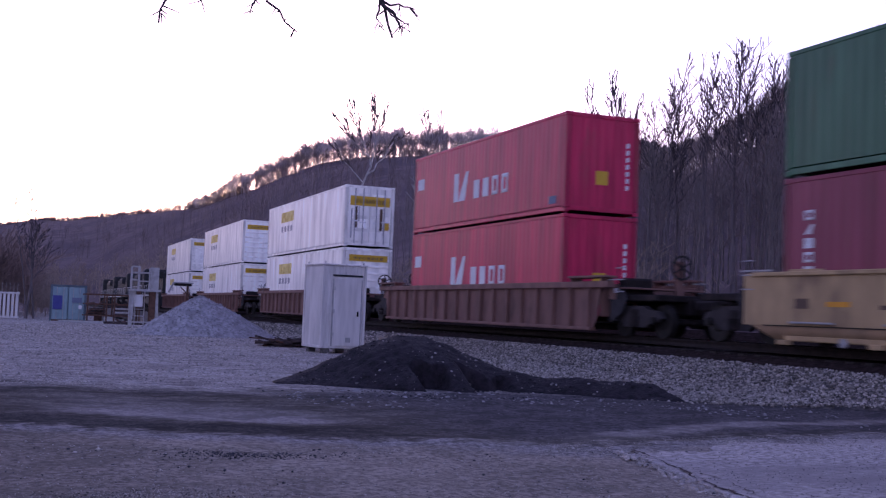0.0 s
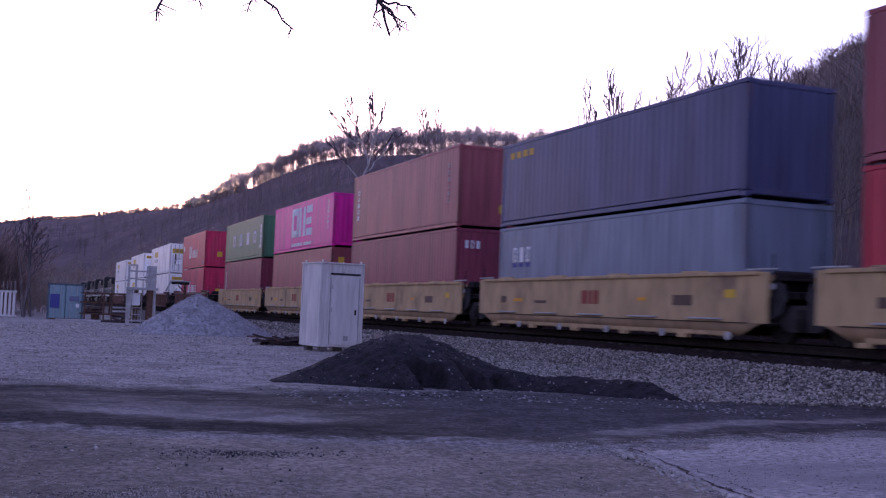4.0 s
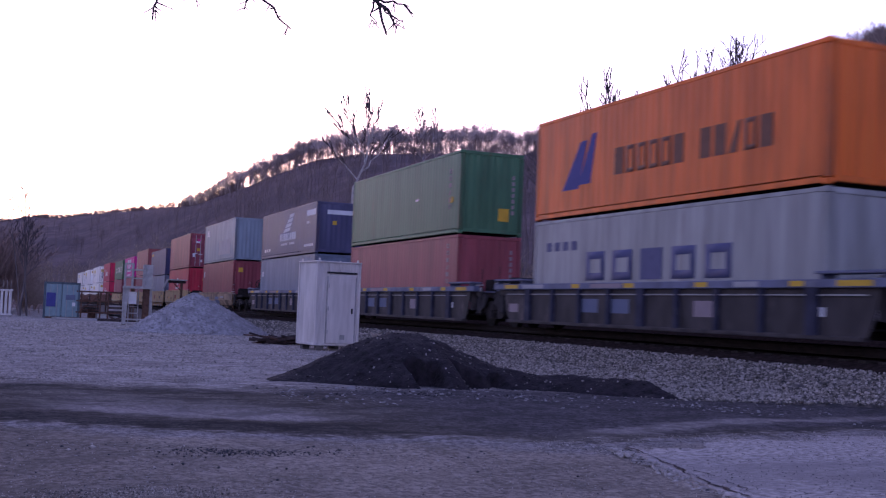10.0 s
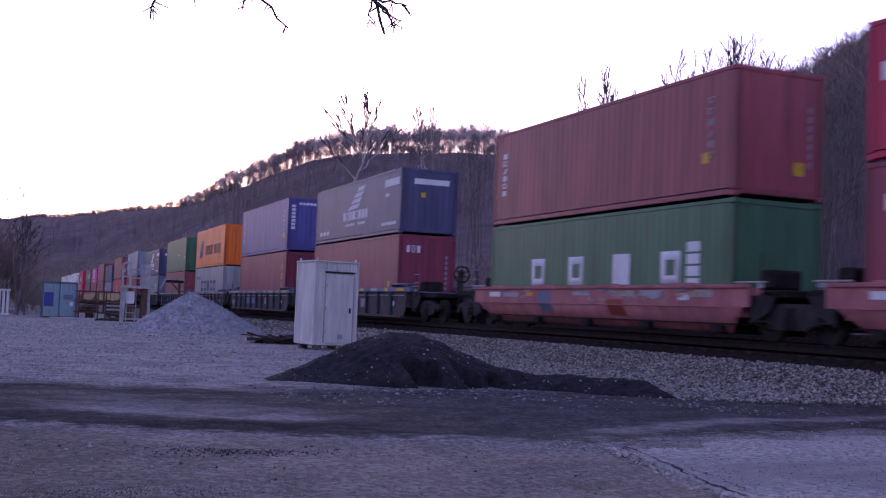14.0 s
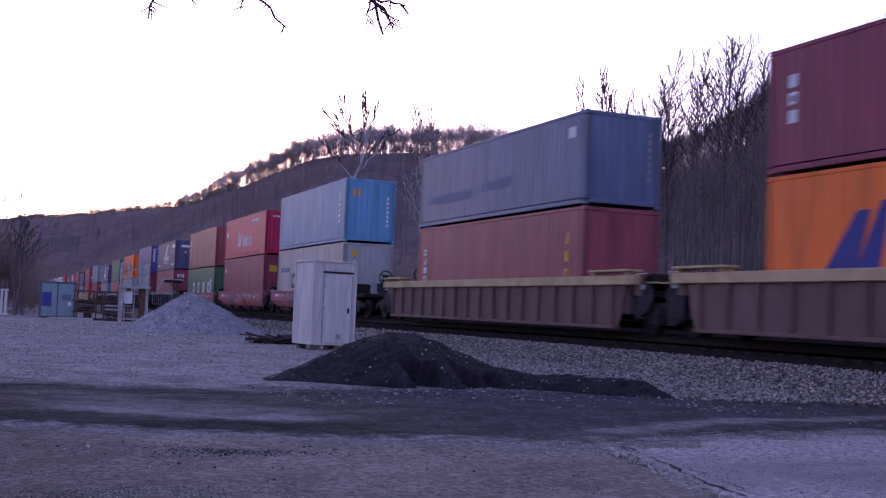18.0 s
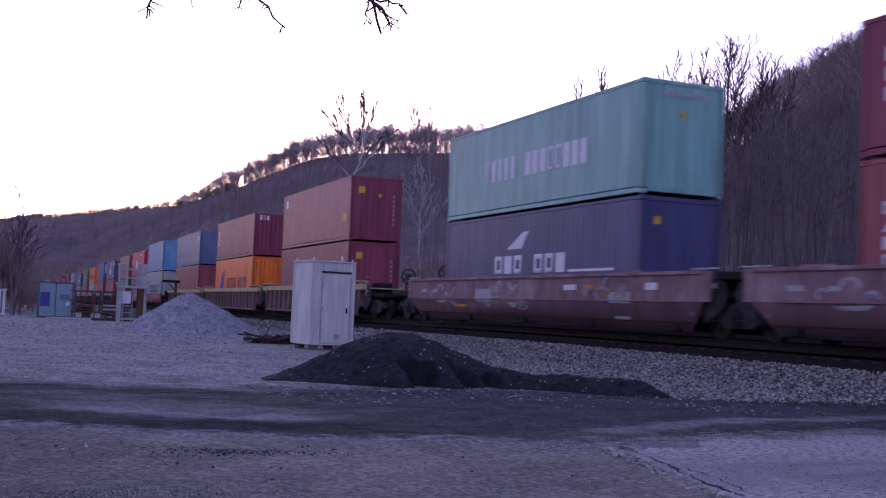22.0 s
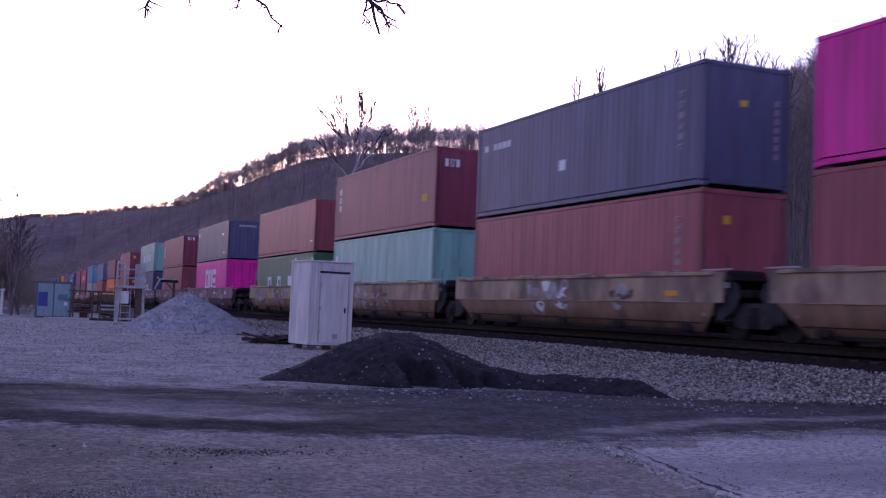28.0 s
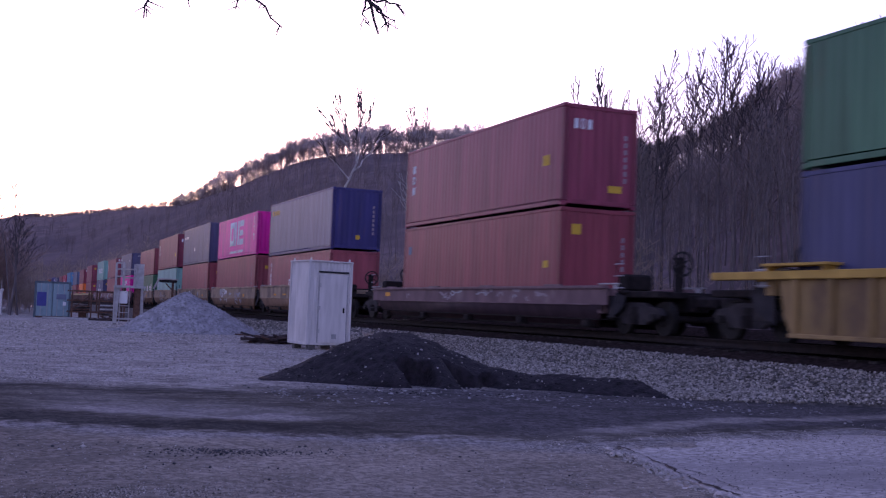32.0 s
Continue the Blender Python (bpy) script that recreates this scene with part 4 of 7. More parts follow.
WING = [("side", 5.2 + 0.42 * k, 7.0 + 0.22 * k, 1.33 + 0.25 * k, 1.53 + 0.25 * k, "white", "f") for k in range(4)] + [ ("side", 4.5, 8.1, 0.88, 1.28, "white", "srssrsss"), ("side", 4.85, 7.8, 0.62, 0.74, "white", "ssss.sss"), ("side", 10.2, 11.95, 1.95, 2.25, "white", "s"),
        ("side", 0.75, 2.4, 0.38, 0.55, "white", "sss"), ("side", 9.9, 11.7, 0.37, 0.5, "white", "ssssss"), ("side", 10.3, 10.8, 1.55, 1.68, "white", "s"), ("end", 0.55, 2.05, 1.98, 2.2, "white", "s"), ("end", 0.85, 1.05, 1.45, 1.65, "yellow", "s")]
SHIP = [("side", 1.6, 2.9, 0.75, 2.05, "blue", "/"), ("side", 2.5, 3.4, 0.85, 2.2, "blue", "/"), ("side", 4.3, 10.6, 0.95, 1.65, "sepia", "srrrrs.ss/rs")]
TEX = [("end", 0.3, 0.95, 2.2, 2.48, "white", "srs")] + end_col("faint")
YEL = [("end", 0.36, 0.66, 2.14, 2.44, "yellow", "s")] + end_col("faint")
YEL_LOW = [("end", 1.6, 1.9, 0.55, 0.85, "yellow", "s")] + end_col("faint")
YSIDE = [("side", 11.0, 11.24, 0.8, 1.04, "yellow", "s")]
WHITE53 = [("side", 3.3, 6.2, 1.85, 2.42, "straw", "s"), ("side", 3.3, 6.1, 1.3, 1.62, "grey", "ssss"), ("end", 0.3, 2.2, 2.28, 2.58, "yellow", "s"), ("end", 0.5, 2.0, 2.36, 2.48, "ochre", "sssssss")]
WHITE53_DOOR = WHITE53[:2] + [("end", 0.25, 2.2, 1.95, 2.4, "yellow", "s"), ("end", 0.5, 1.95, 2.06, 2.26, "ochre", "sssssssss"), ("end", 0.5, 0.62, 0.9, 1.9, "dark", "s"), ("end", 0.66, 0.72, 1.2, 1.9, "grey", "s"), ("end", 1.72, 1.86, 0.8, 1.85, "dark", "s"),
                              ("end", 1.9, 1.98, 0.5, 1.7, "grey", "s"), ("end", 1.98, 2.2, 0.85, 1.2, "yellow", "s"), ("end", 0.3, 0.36, 0.4, 1.8, "grey", "s")]

# ---------------------------------------------------------------- well cars


def truck_parts(parent, x):
    """A two-axle bogie: side frames, bolster, axles and wheels."""
    frame_me = prism("truck_frame", [(-1.15, 0.50), (-1.0, 0.66), (-0.62, 0.70), (-0.36, 0.80), (0.36, 0.80), (0.62, 0.70), (1.0, 0.66), (1.15, 0.50), (1.0, 0.40), (0.72, 0.42), (0.46, 0.26), (-0.46, 0.26), (-0.72, 0.42), (-1.0, 0.40)], 0.16)
    truck = piece("truck", box(0.34, 2.2, 0.22, 0.03), BLACK, parent, pose(x, 0, 0.5))
    for sy in (-1, 1):
        piece("side_frame", frame_me, TRUCK, truck, pose(0, sy * 1.0, -0.5))
        piece("spring_nest", tube(0.16, 0.24, 10), BLACK, truck, pose(0, sy * 1.06, -0.22))
        for sx in (-0.87, 0.87):
            piece("axle_cap", tube(0.10, 0.10, 10), WHEEL, truck, pose(sx, sy * 1.08 + (0.0 if sy > 0 else 0.0), -0.06, 90 * sy * -1, 0, 0))
    if "wheel" not in MESH:
        bm = bmesh.new()
        for r1, r2, y0, y1 in ((0.45, 0.45, -0.07, -0.045), (0.42, 0.415, -0.045, 0.06), (0.2, 0.16, 0.06, 0.09)):
            q = bmesh.ops.create_cone(bm, cap_ends=True, segments=24, radius1=r1, radius2=r2, depth=y1 - y0)
            bmesh.ops.translate(bm, vec=(0, 0, (y0 + y1) / 2), verts=q["verts"])
        MESH["wheel"] = finish(bm, "wheel")
    for sx in (-0.87, 0.87):
        piece("axle", tube(0.08, 1.5, 10), BLACK, truck, pose(sx, 0.75, -0.07, 90, 0, 0))
        for sy in (-1, 1):
            piece("wheel", MESH["wheel"], WHEEL, truck, pose(sx, sy * 0.765, -0.08, 90 if sy < 0 else -90, 0, 0))


SIZE = {"40": (15.6, 12.5, 9.95), "48": (18.05, 14.9, 10.85), "53": (19.5, 16.6, 11.7)}


def leaning_plate(top_half, foot_half, z0, z1, lean, sy):
    """A side plate that leans inwards towards its foot."""
    key = ("leaning_plate", round(top_half, 2), round(foot_half, 2), round(z0, 2), round(z1, 2), lean, sy)
    if key not in MESH:
        v = []
        for y in (0.025, -0.025):
            v += [(-foot_half, sy * (y - lean), z0), (foot_half, sy * (y - lean), z0), (top_half, sy * y, z1), (-top_half, sy * y, z1)]
        f = [(0, 1, 2, 3), (7, 6, 5, 4), (0, 4, 5, 1), (1, 5, 6, 2), (2, 6, 7, 3), (3, 7, 4, 0)]
        MESH[key] = mesh_from("leaning_plate", np.array(v), np.array([q if sy < 0 else q[::-1] for q in f]))
    return MESH[key]


def sprayed(kind):
    """One of twelve sprayed shapes of size one: lobed blots, hooks and slanting strokes."""
    r = random.Random(900 + kind)
    if kind % 3 == 0:
        n, q = 14, r.uniform(0, 6)
        ring = [(0.5 * math.cos(a) * (0.72 + 0.28 * math.sin(3 * a + q)), 0.5 + 0.5 * math.sin(a) * (0.75 + 0.25 * math.cos(2 * a + q))) for a in (2 * math.pi * k / n for k in range(n))]
        return prism(("spray", kind), ring, 0.004)
    line = []
    turn, start = r.uniform(2.2, 4.6), r.uniform(0, 6.3)
    for k in range(9):
        f = k / 8
        if kind % 3 == 1:
            a = start + turn * f
            line.append((0.36 * math.cos(a), 0.5 + 0.38 * math.sin(a), a))
        else:
            line.append((-0.32 + 0.64 * f, 0.5 + 0.34 * math.sin(start + 4.5 * f), math.atan2(4.5 * 0.34 * math.cos(start + 4.5 * f), 0.64) - math.pi / 2))
    w = r.uniform(0.08, 0.13)
    ring = [(x + w * math.cos(a), z + w * math.sin(a)) for x, z, a in line] + [(x - w * math.cos(a), z - w * math.sin(a)) for x, z, a in line[::-1]]
    return prism(("spray", kind), ring, 0.004)


def well_car(size, look_, colour, top, first, last, tags=(), label="", over=0.75):
    """Local frame: track axis at rail height, x along the train. first, last: which ends carry a coupler."""
    pitch, well, reach = SIZE[size]
    root = tagged(new("well_car"), label, "railcar", "cars of the freight train")
    body, chord = CAR[colour], CHORD[colour]
    zt, zb = top - RZ, 0.14
    half = well / 2
    Y = 1.36
    # height of the crease along the side, and how far the panel below it leans inwards
    zc, lean = {"ledge": (0.41, 0.05), "smooth": (zb + 0.5 * (zt - zb), 0.22), "sloped": (zb + 0.55 * (zt - zb), 0.34)}.get(look_, (zb, 0.0))
    for sy in (-1, 1):
        if look_ == "ribbed":
            web = prism(("web_ribbed", size, round(zt, 2)), [(-half + 0.15, zb), (half - 0.15, zb), (half + 0.05, 0.5), (half + 0.25, zt - 0.1), (-half - 0.25, zt - 0.1), (-half - 0.05, 0.5)], 0.03)
            side = piece("side_panel", web, body, root, pose(0, sy * Y, 0))
            sooty = colour == "soot"
            n = 10 if sooty else round(well / 1.02)
            for k in range(1, n) if sooty else range(n + 1):
                x = -half + k * well / n if sooty else -half + 0.3 + k * (well - 0.6) / n
                piece("rib", box(0.30 if sooty and k in (1, 5, 9) else 0.13 if sooty else 0.09, 0.11, zt - zb - 0.16, 0.01), NAVY_RIB if sooty else body, side, pose(x, sy * 0.068, zb + 0.05))
            deep = 0.24 if colour == "tan" else 0.17
            piece("top_chord", box(well + 2 * over, 0.22, deep, 0.015), chord, root, pose(0, sy * (Y + 0.02), zt + 0.02 - deep))
            piece("bottom_chord", box(well - 0.3, 0.20, 0.09, 0.015), body, root, pose(0, sy * (Y + 0.02), zb - 0.02))
            if sooty:
                for u, w, c in ((0.05, 0.9, "yellow"), (0.14, 1.3, "grey"), (0.30, 0.4, "yellow"), (0.40, 1.5, "faint"), (0.47, 0.45, "yellow"), (0.66, 0.45, "yellow"), (0.76, 0.8, "grey"), (0.86, 0.4, "yellow"), (0.96, 0.9, "yellow")):
                    piece("reflector" if c == "yellow" else "worn_patch", box(w, 0.006, 0.11, 0), MARK[c], root, pose(-half - 0.3 + u * (well + 0.6), sy * (Y + 0.1335), zt - 0.12), "dull yellow reflective strip" if c == "yellow" else "chord paint worn pale")
                piece("inner_rail", box(well - 0.2, 0.05, 0.03, 0.005), GALV, side, pose(0, sy * 0.035, zt - 0.30), "thin pale rail under the chord")
        else:
            lead = 0.95 if look_ == "sloped" else 0.35
            ext = 0.62 if look_ == "sloped" else 0.85
            foot = half + 0.1 - lead * 0.5
            side = piece("side_panel", prism(("web_" + look_, size, round(zt, 2)), [(-half - ext, zc), (half + ext, zc), (half + ext, zt), (-half - ext, zt)], 0.05), body, root, pose(0, sy * Y, 0))
            piece("lower_panel", leaning_plate(half + ext - 0.25, foot, zb, zc, lean, sy), LOWER.get(colour, body) if look_ != "sloped" or colour == "umber" else body, side, label="inward-leaning lower side panel")
            piece("top_chord", box(well + 1.1, 0.16, 0.09, 0.015), chord, root, pose(0, sy * Y, zt - 0.07))
            piece("bottom_chord", box(well - 0.8, 0.15, 0.12, 0.02), body if look_ == "ledge" else BLACK, root, pose(0, sy * (Y - lean - 0.03), zb - 0.03))
            if look_ == "ledge":
                for k in range(5):
                    x = -half + (k + 0.5) * well / 5
                    piece("grab_bar", box(well / 5 - 1.3, 0.09, 0.04, 0.01), GALV, side, pose(x, sy * 0.06, 0.46))
                    piece("sill_pad", box(0.34, 0.12, 0.10, 0.01), body, side, pose(x - 0.8, sy * 0.03, 0.03))
                    piece("roller", tube(0.09, 0.05, 14), GALV, side, pose(x + 0.9, sy * 0.05, 0.12, 90 * -sy, 0, 0), "pale round roller cap")
                piece("seam", box(well + 0.4, 0.012, 0.022, 0), BLACK, side, pose(0, sy * 0.03, 0.40), "dark horizontal seam")
            else:
                piece("side_crease", box(well - 0.4, 0.03, 0.03, 0.01), body, side, pose(0, sy * 0.028, zc - 0.015))
            for k in (-0.42, -0.16, 0.1, 0.36):
                piece("lash_bracket", box(0.9, 0.10, 0.05, 0.01), chord, root, pose(k * well, sy * (Y - 0.02), zt + 0.012, 0, 0, 0))
    for k in range(5):
        piece("floor_beam", box(0.35, 2.6, 0.16, 0.01), BLACK, root, pose(-half + 0.6 + k * (well - 1.2) / 4, 0, 0.16))
    piece("well_floor", box(well, 2.5, 0.03, 0.0), BLACK, root, pose(0, 0, 0.33))
    for sx in (-1, 1):
        piece("end_bulkhead", box(0.10, 2.62, zt - 0.62, 0.01), body, root, pose(sx * (half + 0.12), 0, 0.5))
        outer = reach - 0.9 if (first if sx < 0 else last) else pitch / 2 - 0.12
        plen = outer - half - 0.1
        piece("end_platform", box(plen, 2.2, 0.16, 0.02), BLACK, root, pose(sx * (half + 0.1 + plen / 2), 0, 0.92))
        piece("centre_sill", box(plen + 0.3, 0.5, 0.42, 0.02), BLACK, root, pose(sx * (half + 0.1 + plen / 2), 0, 0.6))
        for sy in (-1, 1):
            if look_ == "ribbed":
                piece("walkway", box(1.9, 0.42, 0.06, 0.01), chord, root, pose(sx * (half - 0.35), sy * (Y - 0.02), zt + 0.11), "flat end walkway plate")
                for dx in (-0.8, 0.8):
                    piece("walkway_bracket", box(0.06, 0.36, 0.10, 0), chord, root, pose(sx * (half - 0.35) + dx, sy * (Y - 0.02), zt + 0.015))
            post = piece("corner_gusset", box(0.32, 0.14, zt - 1.0, 0.02), body, root, pose(sx * (half + 0.62), sy * 1.2, 0.95))
            piece("grab_iron", tube(0.014, 0.75, 6), WHEEL, root, pose(sx * (half + 0.85), sy * 1.25, 1.1))
            piece("hand_rail", tube(0.022, 1.0, 6), GALV, root, pose(sx * (half + 0.55) - 0.5, sy * 1.3, zt + 0.06, 0, 90, 0), "pale steel handrail")
            for dx in (-0.45, 0.45):
                piece("rail_post", tube(0.014, 0.5, 6), WHEEL, root, pose(sx * (half + 0.55) + dx, sy * 1.3, zt - 0.44))
            cheek = prism(("end_cheek", sx, round(zt, 2)), [(0, 0.35), (sx * 0.55, 0.62), (sx * 0.75, 0.95), (sx * 0.62, zt - 0.25), (0, zt - 0.1)][::sx], 0.05)
            piece("end_cheek", cheek, BRACE, root, pose(sx * (half + 0.52), sy * 1.22, 0), "grimy grey bracing plate")
            piece("data_plate", box(0.24, 0.006, 0.12, 0), MARK["grey"], root, pose(sx * (half + 0.86), sy * 1.25 - 0.028, 1.12), "small pale data plate")
            piece("step_bar", tube(0.016, 0.55, 6), WHEEL, root, pose(sx * (half + 0.8) - 0.27, sy * 1.32, 0.42, 0, 90, 0))
            piece("air_hose", tube(0.025, 0.6, 6), BLACK, root, pose(sx * (half + 1.0), sy * 0.7, 0.3, 0, sx * 35, 0))
        piece("end_grating", box(0.55, 2.3, 0.05, 0.01), chord if look_ == "ribbed" else BLACK, root, pose(sx * (half + 0.95), 0, zt - 0.18))
        piece("brake_gear", box(0.42, 0.8, 0.42, 0.05), BLACK, root, pose(sx * (half + 0.62), -0.55, 1.1))
        piece("brake_pipe", tube(0.03, 1.6, 8), BLACK, root, pose(sx * (half + 1.1), 0.8, 1.0, 90, 0, 0))
    truck_parts(root, pitch / 2)
    if first:
        truck_parts(root, -pitch / 2)
    for sx, on in ((-1, first), (1, last)):
        if on:
            piece("coupler", box(1.1, 0.3, 0.3, 0.06), BLACK, root, pose(sx * (reach - 0.5), 0, 0.68))
            if "hand_wheel" not in MESH:
                bm = bmesh.new()
                vs = []
                for i in range(16):
                    a = i * math.pi / 8
                    vs.append([bm.verts.new((math.cos(a) * r, math.sin(a) * r, z)) for r, z in ((0.28, -0.02), (0.33, -0.02), (0.33, 0.02), (0.28, 0.02))])
                for i in range(16):
                    for j in range(4):
                        bm.faces.new((vs[i][j], vs[i][(j + 1) % 4], vs[(i + 1) % 16][(j + 1) % 4], vs[(i + 1) % 16][j]))
                for a in range(3):
                    bmesh.ops.create_cube(bm, size=1, matrix=pose(0, 0, 0, 0, 0, 60 * a) @ Matrix.Diagonal((0.58, 0.03, 0.03, 1)))
                MESH["hand_wheel"] = finish(bm, "hand_wheel")
            stand = piece("brake_stand", box(0.18, 0.2, 0.95, 0.02), BLACK if look_ != "ribbed" else body, root, pose(sx * (half + 1.25), 0.35, 1.05))
            piece("hand_wheel", MESH["hand_wheel"], WHEEL, stand, pose(sx * 0.12, 0, 0.78, 0, 90, 0))
            piece("reservoir", tube(0.2, 0.9, 12), BLACK, root, pose(sx * (half + 0.75), -0.2, zt - 0.28, 90, 0, 0))
            for z in (1.15, 1.45, 1.75):
                piece("ladder_rung", tube(0.014, 0.4, 6), MARK["grey"], root, pose(sx * (half + 0.95), -1.38, z, 0, 90, 0))
    for k_, (u0, u1, v0, v1, c, *spray) in enumerate(tags):
        face = -Y - (0.03 if look_ != "ribbed" else 0.0185) - 0.0006 * k_
        v0, v1 = v0 + zb, min(v1 + zb, zt)
        at, wide = (u0 + u1) / 2 * well - half, (u1 - u0) * well
        k = lean / (zc - zb) if zc > zb else 0.0
        if spray and (v0 + v1) / 2 < zc:
            top_ = min(v1, zc - 0.01)
            piece("spray_mark", sprayed(spray[0]), MARK[c], root, pose(at, face + k * (zc - v0), v0, math.degrees(math.atan(k)), 0, 0) @ Matrix.Diagonal((wide, 1, (top_ - v0) * math.hypot(1, k), 1)), "faded sprayed graffiti on the car side")
            continue
        low = max(v0, zc + 0.02 if spray else zc)
        if v1 > low:
            if spray:
                piece("spray_mark", sprayed(spray[0]), MARK[c], root, pose(at, face, low) @ Matrix.Diagonal((wide, 1, v1 - low, 1)), "faded sprayed graffiti on the car side")
            else:
                piece("stencil", box(wide, 0.005, v1 - low, 0), MARK[c], root, pose(at, face, low), "painted panel on the car side")
        if v0 < zc and not spray:
            top_ = min(v1, zc)
            piece("stencil", box(wide, 0.005, (top_ - v0) * math.hypot(1, k), 0), MARK[c], root, pose(at, face + k * (zc - v0), v0, math.degrees(math.atan(k)), 0, 0), "painted panel on the car side")
    return root


RND = random.Random(11)


def graffiti(u0, u1, v0, v1, colours, n=12):
    """Overlapping sprayed patches of many sizes, an unreadable faded mass."""
    out = []
    for k in range(n):
        u = u0 + (u1 - u0) * RND.uniform(0.0, 0.9)
        a = v0 + RND.uniform(0, 0.75) * (v1 - v0)
        out.append((u, u + RND.uniform(0.016, 0.06), a, a + RND.uniform(0.25, 0.7) * (v1 - v0), colours[k % len(colours)], RND.randint(0, 11)))
    return out


STENCIL_Y = [(0.06, 0.09, 0.62, 0.82, "dark"), (0.13, 0.18, 0.66, 0.76, "orange"), (0.24, 0.30, 0.62, 0.70, "dark"), (0.46, 0.485, 0.62, 0.98, "rust"), (0.49, 0.505, 0.62, 0.98, "rust"), (0.51, 0.53, 0.62, 0.98, "rust"),
             (0.68, 0.71, 0.72, 0.80, "orange"), (0.80, 0.86, 0.62, 0.86, "dark"), (0.955, 0.985, 0.8, 0.98, "yellow")]
CARS = {
    "rust": dict(look_="ribbed", top=2.22, label="rust-red ribbed steel well car with tan edge plates", tags=[]),
    "yellow": dict(look_="ledge", top=2.30, label="faded yellow articulated well car with stencilled panels", tags=STENCIL_Y),
    "ochreS": dict(look_="sloped", top=2.04, label="ochre well car with sloped ends and painted-over graffiti", tags=[(0.24, 0.36, 0.28, 0.78, "paleblue"), (0.54, 0.66, 0.30, 0.80, "paleblue"), (0.7, 0.8, 0.72, 0.82, "grey"), (0.05, 0.12, 0.62, 0.72, "dark")]),
    "soot": dict(look_="ribbed", top=2.08, label="sooty grey ribbed well car with blue top chord", tags=[(0.01, 0.05, 0.3, 0.55, "faint"), (0.29, 0.36, 0.36, 0.72, "paleblue"), (0.39, 0.46, 0.36, 0.72, "paleblue"), (0.64, 0.69, 0.34, 0.7, "faint"), (0.9, 0.92, 0.42, 0.6, "white")]),
    "red": dict(look_="sloped", top=2.0, label="faded red smooth-sided well car with graffiti", tags=[(0.62, 0.7, 0.78, 0.92, "grey"), (0.72, 0.80, 0.80, 0.93, "grey"), (0.46, 0.53, 0.8, 0.9, "grey"), (0.9, 0.95, 0.78, 0.94, "grey"), (0.04, 0.10, 0.75, 0.9, "white"), (0.12, 0.2, 0.75, 0.88, "grey"), (0.3, 0.36, 0.35, 0.92, "paleblue"), (0.24, 0.27, 0.78, 0.88, "orange"), (0.6, 0.66, 0.3, 0.7, "rust"), (0.85, 0.88, 0.7, 0.86, "white")] + graffiti(0.2, 0.9, 0.65, 1.0, ["faint", "grey"], 10) + graffiti(0.55, 0.97, 0.6, 1.0, ["sand", "faint", "sand"], 16)),
    "tan": dict(look_="ribbed", top=2.26, label="weathered tan ribbed well car with pale top chord", tags=[]),
    "plum": dict(look_="smooth", top=2.32, label="plum-brown smooth-sided well car with faded stencils", tags=[(0.03, 0.06, 0.9, 1.02, "grey"), (0.10, 0.12, 0.9, 1.0, "grey"), (0.31, 0.38, 0.6, 1.0, "grey"), (0.2, 0.26, 0.42, 0.5, "orange"), (0.66, 0.7, 0.95, 1.1, "white"), (0.72, 0.75, 0.95, 1.08, "orange"), (0.8, 0.86, 0.62, 0.9, "grey"), (0.81, 0.85, 0.2, 0.3, "grey"), (0.9, 0.93, 0.95, 1.12, "white")] + graffiti(0.02, 0.2, 0.35, 1.1, ["faint", "grey"], 8) + graffiti(0.3, 0.52, 0.35, 1.1, ["faint", "faint", "grey"], 14) + graffiti(0.6, 0.95, 0.5, 1.1, ["ochre", "faint"], 14)),
    "ochre": dict(look_="smooth", top=2.28, label="rusty yellow well car covered in faded graffiti", tags=[]),
    "gold": dict(look_="ribbed", top=2.24, label="yellow ribbed well car with long end decks", tags=[], over=2.3),
    "umber": dict(look_="sloped", top=2.02, label="dark brown sloped-side well car", tags=[(0.05, 0.08, 0.75, 0.9, "orange")] + graffiti(0.1, 0.9, 0.62, 0.95, ["faint", "grey", "faint"], 16)),
}


OCHRE_TAGS = {"BU": graffiti(0.04, 0.3, 0.15, 1.15, ["faint", "grey", "dark"], 16) + [(0.12, 0.22, 0.55, 0.72, "grey"), (0.32, 0.36, 0.78, 0.9, "orange"), (0.7, 0.74, 0.78, 0.9, "orange")] + graffiti(0.4, 0.68, 0.2, 1.1, ["dark", "faint", "grey"], 20),
              "TT": graffiti(0.28, 0.44, 0.2, 1.05, ["grey", "faint"], 16) + graffiti(0.47, 0.66, 0.25, 1.0, ["dark", "grey"]),
              "NR": graffiti(0.34, 0.54, 0.2, 1.15, ["grey", "white", "faint"], 20) + graffiti(0.68, 0.8, 0.3, 1.0, ["dark", "grey"], 8) + [(0.9, 0.94, 0.8, 0.92, "orange")],
              "MO": graffiti(0.2, 0.38, 0.2, 1.15, ["grey", "faint", "white"], 18) + graffiti(0.58, 0.76, 0.25, 1.1, ["grey", "faint"], 16) + [(0.8, 0.84, 0.75, 0.92, "orange"), (0.46, 0.52, 0.85, 1.0, "grey")],
              "DL": graffiti(0.44, 0.62, 0.25, 0.9, ["dark", "rust"], 6) + [(0.2, 0.24, 0.8, 0.9, "orange"), (0.36, 0.41, 0.82, 0.9, "orange"), (0.9, 0.94, 0.7, 0.92, "grey")]}

